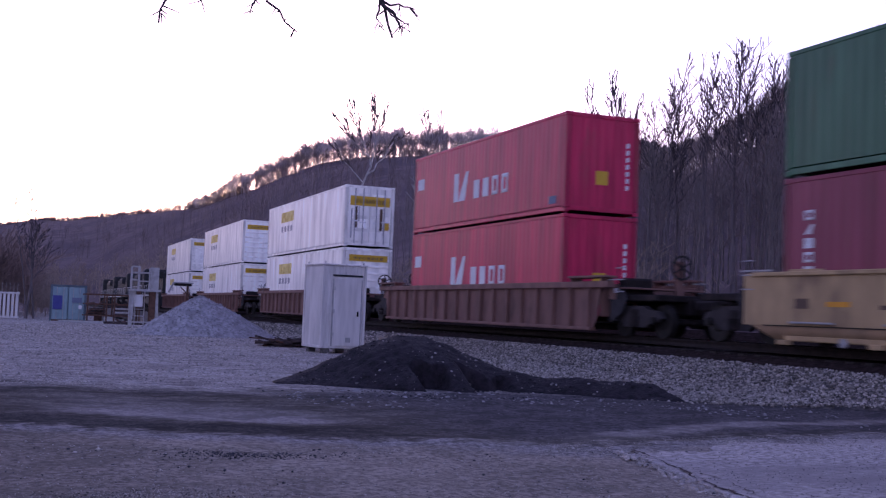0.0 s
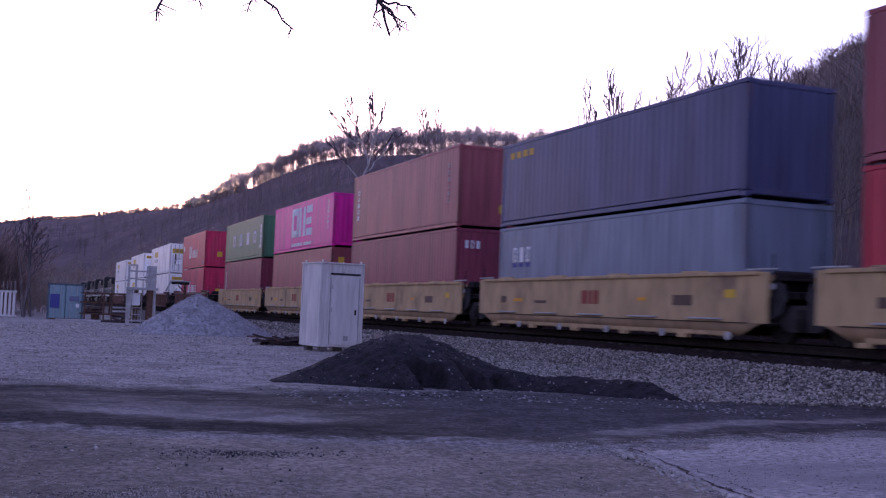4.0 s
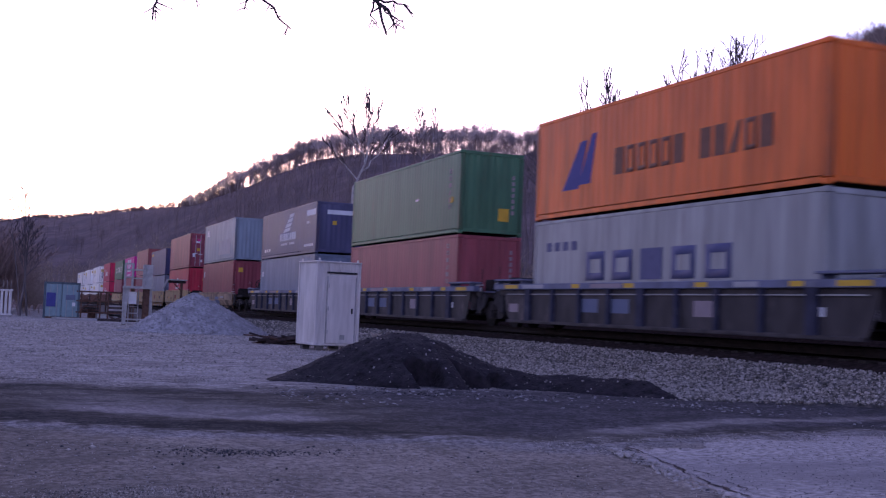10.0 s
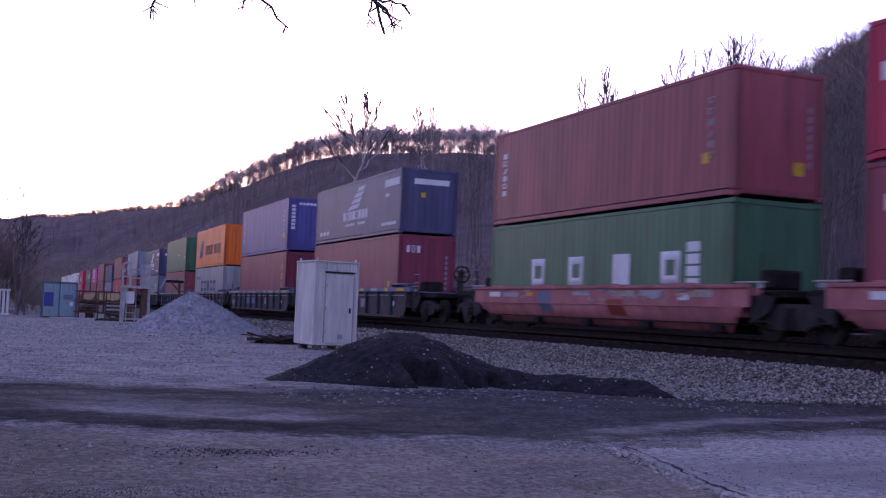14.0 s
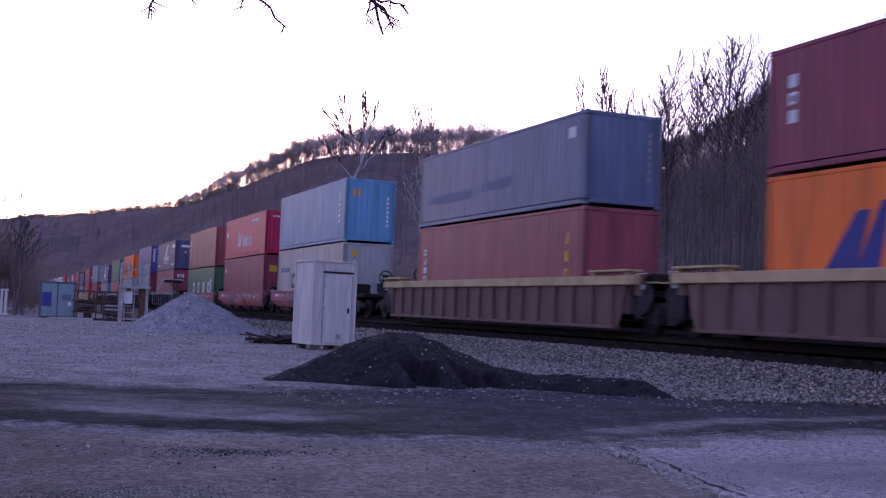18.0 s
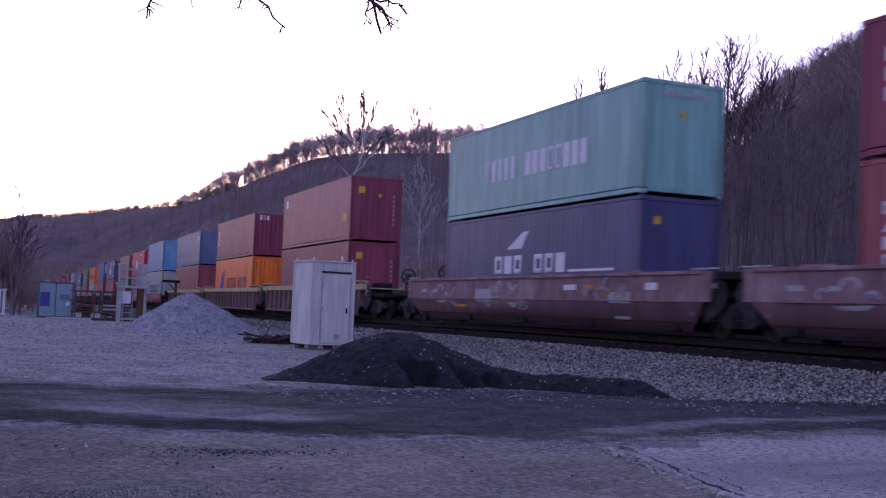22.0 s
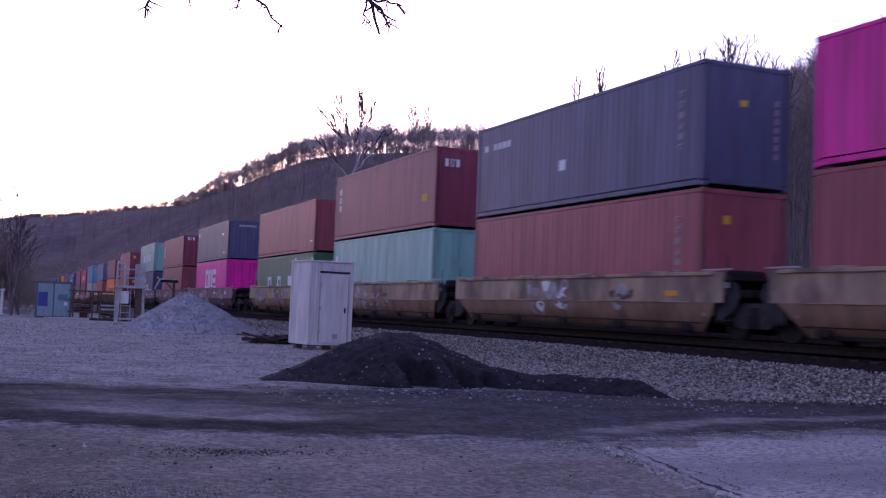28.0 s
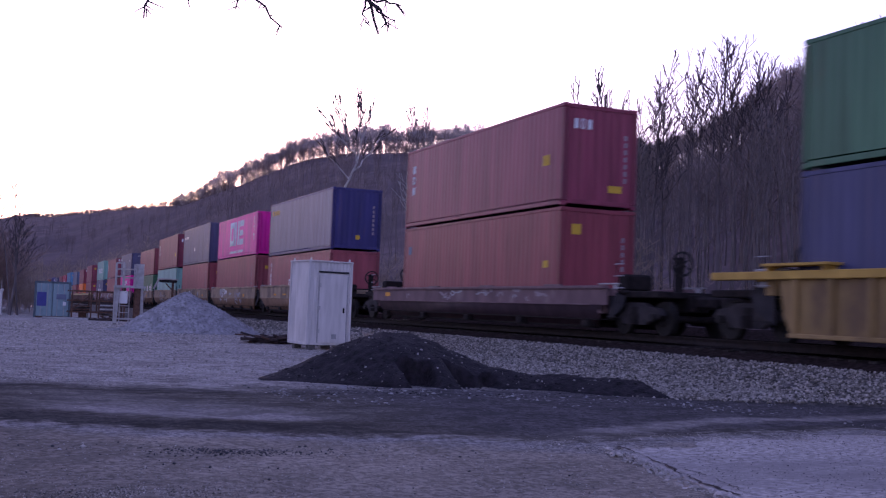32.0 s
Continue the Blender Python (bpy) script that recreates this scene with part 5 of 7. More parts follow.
# one row a unit: key, centre along the train, size, car, coupler before, coupler after, lower box, upper box (colour, high?, end, marks, label)
UNITS = [
    ("W3", -104.6, "53", "rust", 1, 1, ("white", 1, "slats", WHITE53, "white long domestic container with yellow labels"), ("white", 1, "slats", WHITE53, "white long domestic container with yellow labels")),
    ("W2", -80.8, "53", "rust", 1, 1, ("white", 1, "slats", WHITE53, "white long domestic container with yellow labels"), ("white", 1, "slats", WHITE53, "white long domestic container with yellow labels")),
    ("W1", -56.75, "53", "rust", 1, 1, ("white", 1, "slats", WHITE53, "white long domestic container with slatted end"), ("white", 1, "doors", WHITE53_DOOR, "white long domestic container with double doors and yellow label")),
    ("K", -33.3, "53", "rust", 1, 1, ("red", 1, "plain", K_MARK, "faded red container with bold white lettering blocks"), ("red", 1, "plain", K_MARK, "faded red container with bold white lettering blocks")),
    ("U", -11.8, "40", "yellow", 1, 0, ("maroon", 1, "plain", col_left(), "maroon container with white column marks"), ("green", 0, "plain", FOUR_HIGH, "dark green container with large white letter blocks")),
    ("O", 3.62, "40", "yellow", 0, 0, ("redbrown", 1, "plain", YEL + col_right(), "red-brown weathered container with faint marks"), ("magenta", 0, "plain", BIG_THREE + col_right(c="white"), "bright magenta container with large white letter blocks")),
    ("B", 19.06, "40", "yellow", 0, 0, ("maroon", 1, "plain", TEX + col_left(v0=0.9, v1=2.0, n=3) + YSIDE, "maroon container with white end mark"), ("redbrown", 1, "plain", col_left() + YEL_LOW + col_right(), "red-brown weathered container with white column marks")),
    ("DB", 34.8, "40", "yellow", 0, 0, ("steel", 0, "plain", [("side", 0.9, 2.2, 1.5, 1.95, "white", "rsr"), ("side", 0.9, 2.2, 1.35, 1.47, "blue", "sss")], "pale steel-blue container with small white emblem"), ("deepblue", 0, "plain", [("side", 0.5, 2.2, 2.1, 2.3, "yellow", "ssss")], "dark blue container with yellow label")),
    ("BR", 50.4, "40", "yellow", 0, 1, ("bright_red", 1, "plain", [("side", 5.3, 6.1, 1.5, 2.1, "white", "r"), ("side", 4.6, 6.9, 1.15, 1.32, "white", "sssssss"), ("end", 1.2, 1.4, 1.9, 2.1, "yellow", "s")] + end_col("faint"), "bright red container with white emblem"), ("redbrown", 1, "doors", [("end", 0.6, 0.9, 1.4, 1.65, "yellow", "s"), ("end", 0.5, 0.85, 2.1, 2.25, "white", "s"), ("end", 1.5, 1.7, 0.9, 1.2, "white", "s"), ("end", 0.25, 0.45, 0.9, 1.2, "white", "s"), ("end", 0.62, 0.9, 2.28, 2.4, "magenta", "s"), ("end", 1.3, 1.75, 2.1, 2.2, "white", "sss"), ("end", 1.3, 1.7, 1.5, 1.6, "white", "ss"), ("end", 0.95, 1.05, 0.5, 0.7, "white", "s"), ("end", 1.75, 2.0, 0.35, 0.45, "white", "s")], "red-brown container with its double doors to the rear")),
    ("GB", 70.3, "40", "ochreS", 1, 1, ("darkred", 1, "plain", [("side", 0.5, 0.8, 1.9, 2.3, "white", "s")] + YEL, "dark red container with yellow label"), ("greyblue", 1, "plain", [("side", 0.9, 2.05, 2.05, 2.5, "white", "rsr"), ("side", 6.2, 10.6, 0.5, 1.5, "grey", "s")] + end_col("faint"), "faded grey-blue container with pale repaired panel")),
    ("N", 91.1, "48", "soot", 1, 0, ("steel", 0, "plain", [("side", 0.5, 0.8, 1.6, 1.9, "white", "s"), ("side", 9.9, 10.5, 1.5, 1.75, "white", "s"), ("end", 0.5, 2.0, 1.95, 2.1, "blue", "sssssss")], "faded steel-blue container with small marks"), ("slate", 0, "plain", WING, "dark navy container with white wing emblem")),
    ("G", 109.3, "48", "soot", 0, 0, ("redbrown", 0, "plain", col_right() + end_col("faint"), "red-brown weathered container with faint marks"), ("green", 1, "plain", [("side", 7.9, 8.2, 1.4, 1.48, "white", "s"), ("end", 1.5, 1.9, 0.5, 0.95, "yellow", "s"), ("side", 11.3, 11.6, 1.1, 1.3, "yellow", "s")] + col_right() + end_col("faint"), "dark green container with faint marks")),
    ("H", 127.2, "48", "soot", 0, 0, ("grey", 0, "plain", FIVE, "pale grey container with blue letter blocks"), ("orange", 1, "plain", SHIP, "bright orange container with blue emblem and letter blocks")),
    ("V", 145.4, "48", "soot", 0, 0, ("maroon", 1, "plain", col_right(c="yellow", n=3) + end_col("orange", 0.5, 1.2, 3) + [("end", 1.1, 1.3, 1.6, 1.75, "yellow", "s")], "maroon container with yellow stickers"), ("violet", 1, "plain", col_left("grey") + col_right(c="grey") + [("end", 0.2, 0.42, 1.2 + 0.2 * k, 1.34 + 0.2 * k, "white", "s") for k in range(7)] + [("end", 0.6, 2.2, 2.55, 2.68, "white", "ssssssss"), ("side", 11.2, 11.6, 0.75, 1.0, "yellow", "s")], "violet-blue container with white column marks")),
    ("N2", 163.4, "48", "soot", 0, 1, ("maroon", 1, "plain", TEX + YSIDE + col_left(v0=0.7, v1=1.9, n=3), "maroon container with white end mark"), ("slate", 0, "plain", WING, "dark slate container with white wing emblem")),
    ("RU", 184.2, "40", "red", 1, 0, ("green", 0, "plain", FOUR, "dark green container with large white letter blocks"), ("redbrown", 1, "plain", col_left(n=6) + YEL_LOW + col_right() + YSIDE, "red-brown container with white column marks")),
    ("KL", 200.2, "40", "red", 0, 0, ("maroon", 1, "plain", [("side", 0.5, 0.8, 2.0, 2.3, "white", "s"), ("end", 0.35, 0.8, 1.9, 2.3, "yellow", "s")], "maroon container with yellow label"), ("red", 0, "plain", [("side", 0.35, 0.9, 1.45, 1.8, "white", "s"), ("side", 4.25, 4.65, 0.7, 1.6, "white", "s"), ("side", 4.65, 5.4, 0.7, 1.6, "white", "/"), ("side", 5.8, 8.6, 0.65, 1.25, "white", "ssrr"), ("side", 8.2, 10.2, 2.1, 2.25, "white", "ssssss"), ("end", 0.4, 2.0, 2.2, 2.3, "white", "sssssss")], "faded red container with bold white lettering blocks")),
    ("LB", 216.0, "40", "red", 0, 1, ("grey", 1, "plain", FIVE + [("end", 0.4, 0.7, 2.3, 2.55, "yellow", "s"), ("end", 1.7, 1.95, 0.7, 1.1, "black", "s")], "pale grey container with blue letter blocks"), ("cyan", 1, "plain", col_right(c="white") + [("end", 0.3, 0.75, 2.1, 2.4, "orange", "ss")] + end_col("white"), "faded sky-blue container with rubbed patches")),
    ("BG", 237.6, "53", "tan", 1, 0, ("redbrown", 1, "plain", col_left(v0=0.6, v1=2.2) + col_right(c="yellow", n=3), "red-brown weathered container with white column marks"), ("chalkblue", 0, "plain", [("side", 11.2, 11.6, 1.9, 2.2, "white", "s"), ("side", 1.0, 4.6, 0.75, 1.05, "steel_patch", "s"), ("side", 5.6, 7.6, 0.9, 1.2, "steel_patch", "s")] + end_col("faint"), "chalky faded blue container")),
    ("T", 257.2, "53", "tan", 0, 0, ("orange", 1, "plain", SHIP + [("end", 1.2, 1.4, 2.3, 2.45, "yellow", "s")], "bright orange container with blue emblem and letter blocks"), ("maroon", 0, "plain", TEX + col_left(v0=1.0, v1=2.1, n=3) + [("side", 5.6, 6.4, 1.6, 2.0, "darkpatch", "s"), ("side", 3.8, 4.6, 0.7, 1.1, "darkpatch", "s")], "maroon container with white end mark and patched side")),
    ("DD", 276.7, "53", "tan", 0, 1, ("maroon", 1, "plain", col_right(c="white", n=4) + YEL, "maroon container with yellow label"), ("maroon", 1, "plain", [("side", 0.6, 0.95, 2.2, 2.6, "white", "s"), ("side", 11.2, 11.6, 0.9, 1.25, "yellow", "s"), ("end", 1.3, 1.45, 2.0, 2.15, "yellow", "s")] + YEL, "maroon container with yellow label")),
    ("CS", 300.1, "53", "plum", 1, 0, ("deepblue", 1, "plain", [("side", 3.9, 8.5, 1.05, 1.6, "white", "rsr.rrs"), ("side", 4.8, 6.2, 1.8, 2.3, "white", "/"), ("side", 8.6, 11.0, 1.05, 1.12, "white", "s"), ("end", 0.4, 0.6, 2.2, 2.4, "yellow", "s")], "dark blue container with white letter blocks and swoosh"), ("teal", 1, "plain", [("side", 2.95, 5.2, 1.05, 1.75, "white", "rssss"), ("side", 5.75, 9.5, 1.05, 1.75, "white", "sssrrsss"), ("end", 1.1, 1.3, 2.0, 2.12, "yellow", "s"), ("end", 0.5, 2.0, 2.5, 2.62, "grey", "sssssss")], "pale teal container with white letter blocks")),
    ("TY", 319.5, "53", "plum", 0, 0, ("redbrown", 1, "plain", col_left(v0=0.6, v1=2.2) + col_right(), "red-brown weathered container with white column marks"), ("maroon", 0, "plain", TEX + col_left(v0=1.0, v1=2.1, n=3) + [("side", 11.2, 11.55, 1.2, 1.35, "yellow", "s")], "maroon container with white end mark")),
    ("NO", 339.1, "53", "plum", 0, 1, ("magenta", 1, "plain", BIG_THREE + col_right(c="grey") + end_col("faint"), "bright magenta container with large white letter blocks"), ("slate", 0, "plain", [("side", 0.4, 0.8, 1.9, 2.2, "white", "s"), ("side", 10.0, 10.5, 1.65, 1.8, "white", "s"), ("side", 10.7, 11.0, 0.4, 0.5, "white", "s"), ("end", 0.7, 1.9, 2.2, 2.32, "grey", "ssssss")], "dark slate container with small white labels")),
    ("BU", 360.7, "40", "ochre", 1, 0, ("green", 0, "plain", FOUR, "dark green container with large white letter blocks"), ("redbrown", 0, "plain", [("side", 11.4, 11.8, 0.5, 0.56, "white", "s")], "red-brown weathered container with faint marks")),
    ("TT", 376.25, "40", "ochre", 0, 0, ("teal", 1, "plain", [("side", 0.4, 0.7, 1.2, 2.2, "white", "s")], "teal container with white mark"), ("maroon", 1, "plain", TEX + col_left(v0=1.3, v1=2.4, n=3) + [("side", 10.9, 11.4, 1.0, 1.25, "yellow", "s")], "maroon container with white end mark")),
    ("NR", 392.0, "40", "ochre", 0, 0, ("redbrown", 1, "plain", col_right() + [("end", 0.6, 0.8, 2.1, 2.3, "yellow", "s")], "red-brown weathered container with faint marks"), ("slate", 1, "plain", [("side", 0.5, 2.4, 2.1, 2.3, "white", "s.ssss"), ("side", 5.5, 5.85, 1.0, 1.3, "white", "s"), ("end", 1.0, 1.2, 1.9, 2.05, "yellow", "s")] + col_right() + end_col("faint"), "dark slate container with white labels")),
    ("MO", 407.7, "40", "ochre", 0, 0, ("redbrown", 1, "plain", col_right() + [("end", 0.6, 0.8, 2.1, 2.3, "yellow", "s")], "red-brown weathered container with faint marks"), ("magenta", 0, "plain", BIG_THREE + col_right(c="white"), "bright magenta container with large white letter blocks")),
    ("DL", 423.2, "40", "ochre", 0, 1, ("redbrown", 0, "plain", [("side", 4.6, 7.9, 0.9, 1.3, "white", "rrsr"), ("side", 8.0, 10.3, 0.92, 0.98, "yellow", "s")] + [("side", 10.9, 11.5, 0.85 + 0.35 * k, 1.13 + 0.35 * k, "white", "s") for k in range(3)] + col_left(), "red-brown container with white letter blocks"), ("rubbed_navy", 1, "plain", [("side", 0.45, 2.1, 2.25, 2.5, "yellow", "ssss"), ("end", 1.2, 1.4, 0.5, 0.7, "yellow", "s")] + end_col("faint"), "dark blue container with paler grey-blue sides")),
    ("T3", 445.1, "53", "umber", 1, 1, ("darkred", 1, "plain", [("side", 0.5, 0.8, 1.9, 2.2, "paleblue", "s"), ("side", 11.2, 11.5, 1.2, 1.4, "yellow", "s")] + YEL, "dark red container with yellow label"), ("maroon", 1, "plain", TEX + col_left(v0=1.2, v1=2.4, n=3) + [("side", 11.0, 11.4, 1.2, 1.5, "yellow", "s"), ("end", 1.5, 1.95, 0.45, 0.65, "yellow", "s")], "maroon container with white end mark")),
    ("GL", 466.9, "40", "gold", 1, 0, ("deepblue", 1, "plain", (), "blue container with plain sides"), ("green", 0, "plain", (), "dark green container with plain sides")),
]
MARK["magenta"] = PAINT["magenta"]
MARK["straw"] = shade("marking_straw", (0.78, 0.60, 0.20), 0.6, spread=0.2, scale=5, second=(0.6, 0.36, 0.06), second_scale=4.0, second_cut=(0.5, 0.6))
MARK["steel_patch"] = MARK["paleblue"]
MARK["darkpatch"] = shade("marking_patch", (0.30, 0.16, 0.16), 0.6, spread=0.2)
MOVING = []          # (thing, centre along the train, height above rail)
FLOOR, LOCK = 0.505, 0.04          # floor of the wells over the rail; height of the twist locks between two boxes
for key, s, size, car, first, last, lower, upper in UNITS:
    spec = dict(CARS[car])
    if car == "ochre":
        spec["tags"] = OCHRE_TAGS[key]
    unit = well_car(size, colour="ochre" if car == "ochreS" else car, first=first, last=last, **spec)
    MOVING.append((unit, s, 0.0))
    long_ = 16.154 if key[0] == "W" else 12.192
    z = FLOOR + (0.05 if car in ("plum", "umber") else 0.0)
    for level, (colour, high, end, marks, text) in enumerate((lower, upper)):
        boxed = container(colour, bool(high), long_, end, marks, text)
        if level:
            for sx in (-1, 1):
                for sy in (-1, 1):
                    piece("twist_lock", tube(0.05, LOCK + 0.01, 8), BLACK, boxed, pose(sx * (long_ / 2 - 0.09), sy * (WIDE / 2 - 0.085), -LOCK))
        MOVING.append((boxed, s, z))
        z += (HIGH if high else LOW) + LOCK


# ---------------------------------------------------------------- locomotives


def locomotive(label):
    root = tagged(new("locomotive"), label, "locomotive", "locomotives at the head of the train")
    piece("underframe", box(21.6, 2.9, 0.32, 0.04), LOCO, root, pose(0, 0, 1.3))
    piece("fuel_tank", box(5.2, 2.7, 0.85, 0.15), LOCO, root, pose(0, 0, 0.4))
    hood = piece("long_hood", box(13.6, 1.75, 2.35, 0.15), LOCO, root, pose(2.9, 0, 1.62))
    for k in range(9):
        piece("hood_door", box(1.1, 0.03, 1.7, 0.01), LOCO, hood, pose(-5.6 + 1.3 * k, -0.885, 0.2))
    for sx in (4.9, 6.6):
        piece("radiator_fan", tube(0.62, 0.16, 16), LOCO, hood, pose(sx - 1.0, 0, 2.35))
    piece("radiator_wing", box(4.2, 2.7, 0.8, 0.12), LOCO, root, pose(7.3, 0, 3.3), "flared radiator housing")
    piece("exhaust_stack", box(0.7, 0.5, 0.3, 0.03), BLACK, root, pose(1.0, 0, 3.97))
    cab = piece("cab", box(2.4, 2.9, 2.95, 0.18), LOCO, root, pose(-5.2, 0, 1.62))
    for sy in (-1, 1):
        piece("cab_window", box(1.3, 0.03, 0.62, 0.01), MARK["black"], cab, pose(0, sy * 1.46, 1.75))
    piece("nose", box(2.2, 1.8, 1.75, 0.2), LOCO, root, pose(-7.4, 0, 1.62))
    for sy in (-1, 1):
        piece("frame_stripe", box(20.8, 0.01, 0.10, 0), MARK["white"], root, pose(0, sy * 1.458, 1.4), "white sill stripe")
        rail = piece("handrail", box(20.0, 0.035, 0.035, 0), MARK["white"], root, pose(0, sy * 1.36, 2.62))
        for k in range(11):
            piece("stanchion", tube(0.018, 1.0, 6), MARK["white"], rail, pose(-10 + 2 * k, 0, -1.0))
    piece("number_panel", box(0.05, 1.1, 0.5, 0.01), MARK["white"], root, pose(9.73, 0, 3.0), "pale end panel")
    for sx in (-6.6, 6.6):
        truck_parts(root, sx)
        piece("truck_beam", box(4.2, 2.3, 0.28, 0.05), LOCO, root, pose(sx, 0, 0.72))
    for sx in (-1, 1):
        piece("coupler", box(0.9, 0.3, 0.3, 0.06), BLACK, root, pose(sx * 11.0, 0, 0.68))
        piece("pilot", box(0.12, 2.7, 0.9, 0.02), LOCO, root, pose(sx * 10.7, 0, 0.35))
    return root


for k in range(4):
    MOVING.append((locomotive("black diesel freight locomotive with white handrails"), -127.9 - 22.6 * k, 0.0))


def run(t):
    """How far the train has gone by t seconds."""
    return 14.962 * t - 0.0321 * (t / 16 - 1) * t


def train_pose(s, z, t):
    x = s - run(t)
    b, g, h = track_at(x)
    return pose(x, AXIS + b, RZ + g + z, 0, 0, math.degrees(h))
# ---------------------------------------------------------------- yard things


CABINET_AT = pose(-28.95, 8.74, 0.03, 0, 0, 98) @ Matrix.Scale(0.885, 4)


def cabinet_house():
    """White ribbed steel equipment house on blocks."""
    root = tagged(new("equipment_cabinet"), "white ribbed steel equipment cabinet with a door, on concrete blocks", "cabinet")
    w, d, h = 1.42, 1.36, 2.5
    for me, m in ((corrugated(w, h, 0.02, 0.11), pose(0, -d / 2, 0.16)), (corrugated(w, h, 0.02, 0.11), pose(0, d / 2, 0.16, 0, 0, 180)),
                  (corrugated(d, h, 0.025, 0.40), pose(-w / 2, 0, 0.16, 0, 0, -90)), (corrugated(d, h, 0.02, 0.11), pose(w / 2, 0, 0.16, 0, 0, 90))):
        piece("wall_panel", me, CABINET, root, m)
    for sx in (-1, 1):
        for sy in (-1, 1):
            piece("corner_trim", box(0.07, 0.07, h + 0.04, 0.012), CABINET, root, pose(sx * w / 2, sy * d / 2, 0.14))
            piece("lifting_lug", box(0.03, 0.09, 0.09, 0.01), CABINET, root, pose(sx * (w / 2 - 0.06), sy * (d / 2 - 0.05), h + 0.2))
    piece("roof", box(w + 0.1, d + 0.1, 0.05, 0.015), CABINET, root, pose(0, 0, h + 0.16))
    piece("floor_frame", box(w + 0.02, d + 0.02, 0.08, 0.01), CABINET, root, pose(0, 0, 0.13))
    door = piece("door", box(0.92, 0.05, 2.12, 0.012), CABINET, root, pose(0.10, -d / 2 - 0.03, 0.2))
    fr = MARK["black"]
    piece("door_top_trim", box(1.0, 0.07, 0.05, 0.008), fr, root, pose(0.10, -d / 2 - 0.03, 2.34), "dark drip strip over the door")
    for sx in (-1, 1):
        piece("door_jamb", box(0.035, 0.05, 2.05, 0.006), GALV, root, pose(0.10 + sx * 0.48, -d / 2 - 0.02, 0.2))
    piece("door_handle", box(0.04, 0.06, 0.16, 0.01), BLACK, door, pose(0.35, -0.05, 0.92), "dark latch handle")
    piece("kick_vent", box(0.16, 0.02, 0.15, 0.004), GALV, door, pose(0.06, -0.03, 0.12), "small vent plate")
    for z in (0.3, 1.0, 1.7):
        piece("hinge", tube(0.018, 0.12, 8), GALV, door, pose(-0.445, -0.03, z))
    for bx_, by_ in ((-0.5, -0.52), (0.45, -0.52), (-0.5, 0.52), (0.45, 0.52)):
        piece("support_block", box(0.24 if bx_ < 0 else 0.34, 0.2, 0.26, 0.02), GRIMY_BLOCK if bx_ < 0 else CONCRETE, root, pose(bx_, by_, -0.12))
    root.matrix_basis = CABINET_AT
    return root


cabinet_house()


def scrap():
    """Charred timbers thrown in a low tangle."""
    root = tagged(new("scrap_timber"), "low tangle of charred broken timber and rusty scrap", "debris")
    r = random.Random(8)
    for k in range(30):
        a = r.uniform(-35, 35)
        piece("board", box(r.uniform(0.5, 1.4), r.uniform(0.08, 0.2), r.uniform(0.04, 0.09), 0.01), SCRAP if k % 4 else RUSTY, root, pose(r.uniform(-0.5, 0.5), r.uniform(-0.9, 0.8), 0.02 + (0.018 * k) % 0.22, r.uniform(-14, 14), r.uniform(-16, 16), 75 + a))
    root.matrix_basis = pose(-32.1, 8.3, 0.0) @ Matrix.Scale(0.88, 4)


scrap()


def weed(x, y, z, h):
    root = tagged(new("dry_weed"), "small dry weed tuft on the coal heap", "weed")
    r = random.Random(int(x * 10))
    for k in range(14):
        piece("stalk", tube(0.006, h * r.uniform(0.5, 1.0), 4, 0.4), BRUSH, root, pose(r.uniform(-0.06, 0.06), r.uniform(-0.06, 0.06), -0.02, r.uniform(-30, 30), r.uniform(-30, 30), 0))
    root.matrix_basis = pose(x, y, z)


weed(-17.1, 6.0, float(coal_h(np.array(-17.1), np.array(6.0))) - 0.01, 0.14)


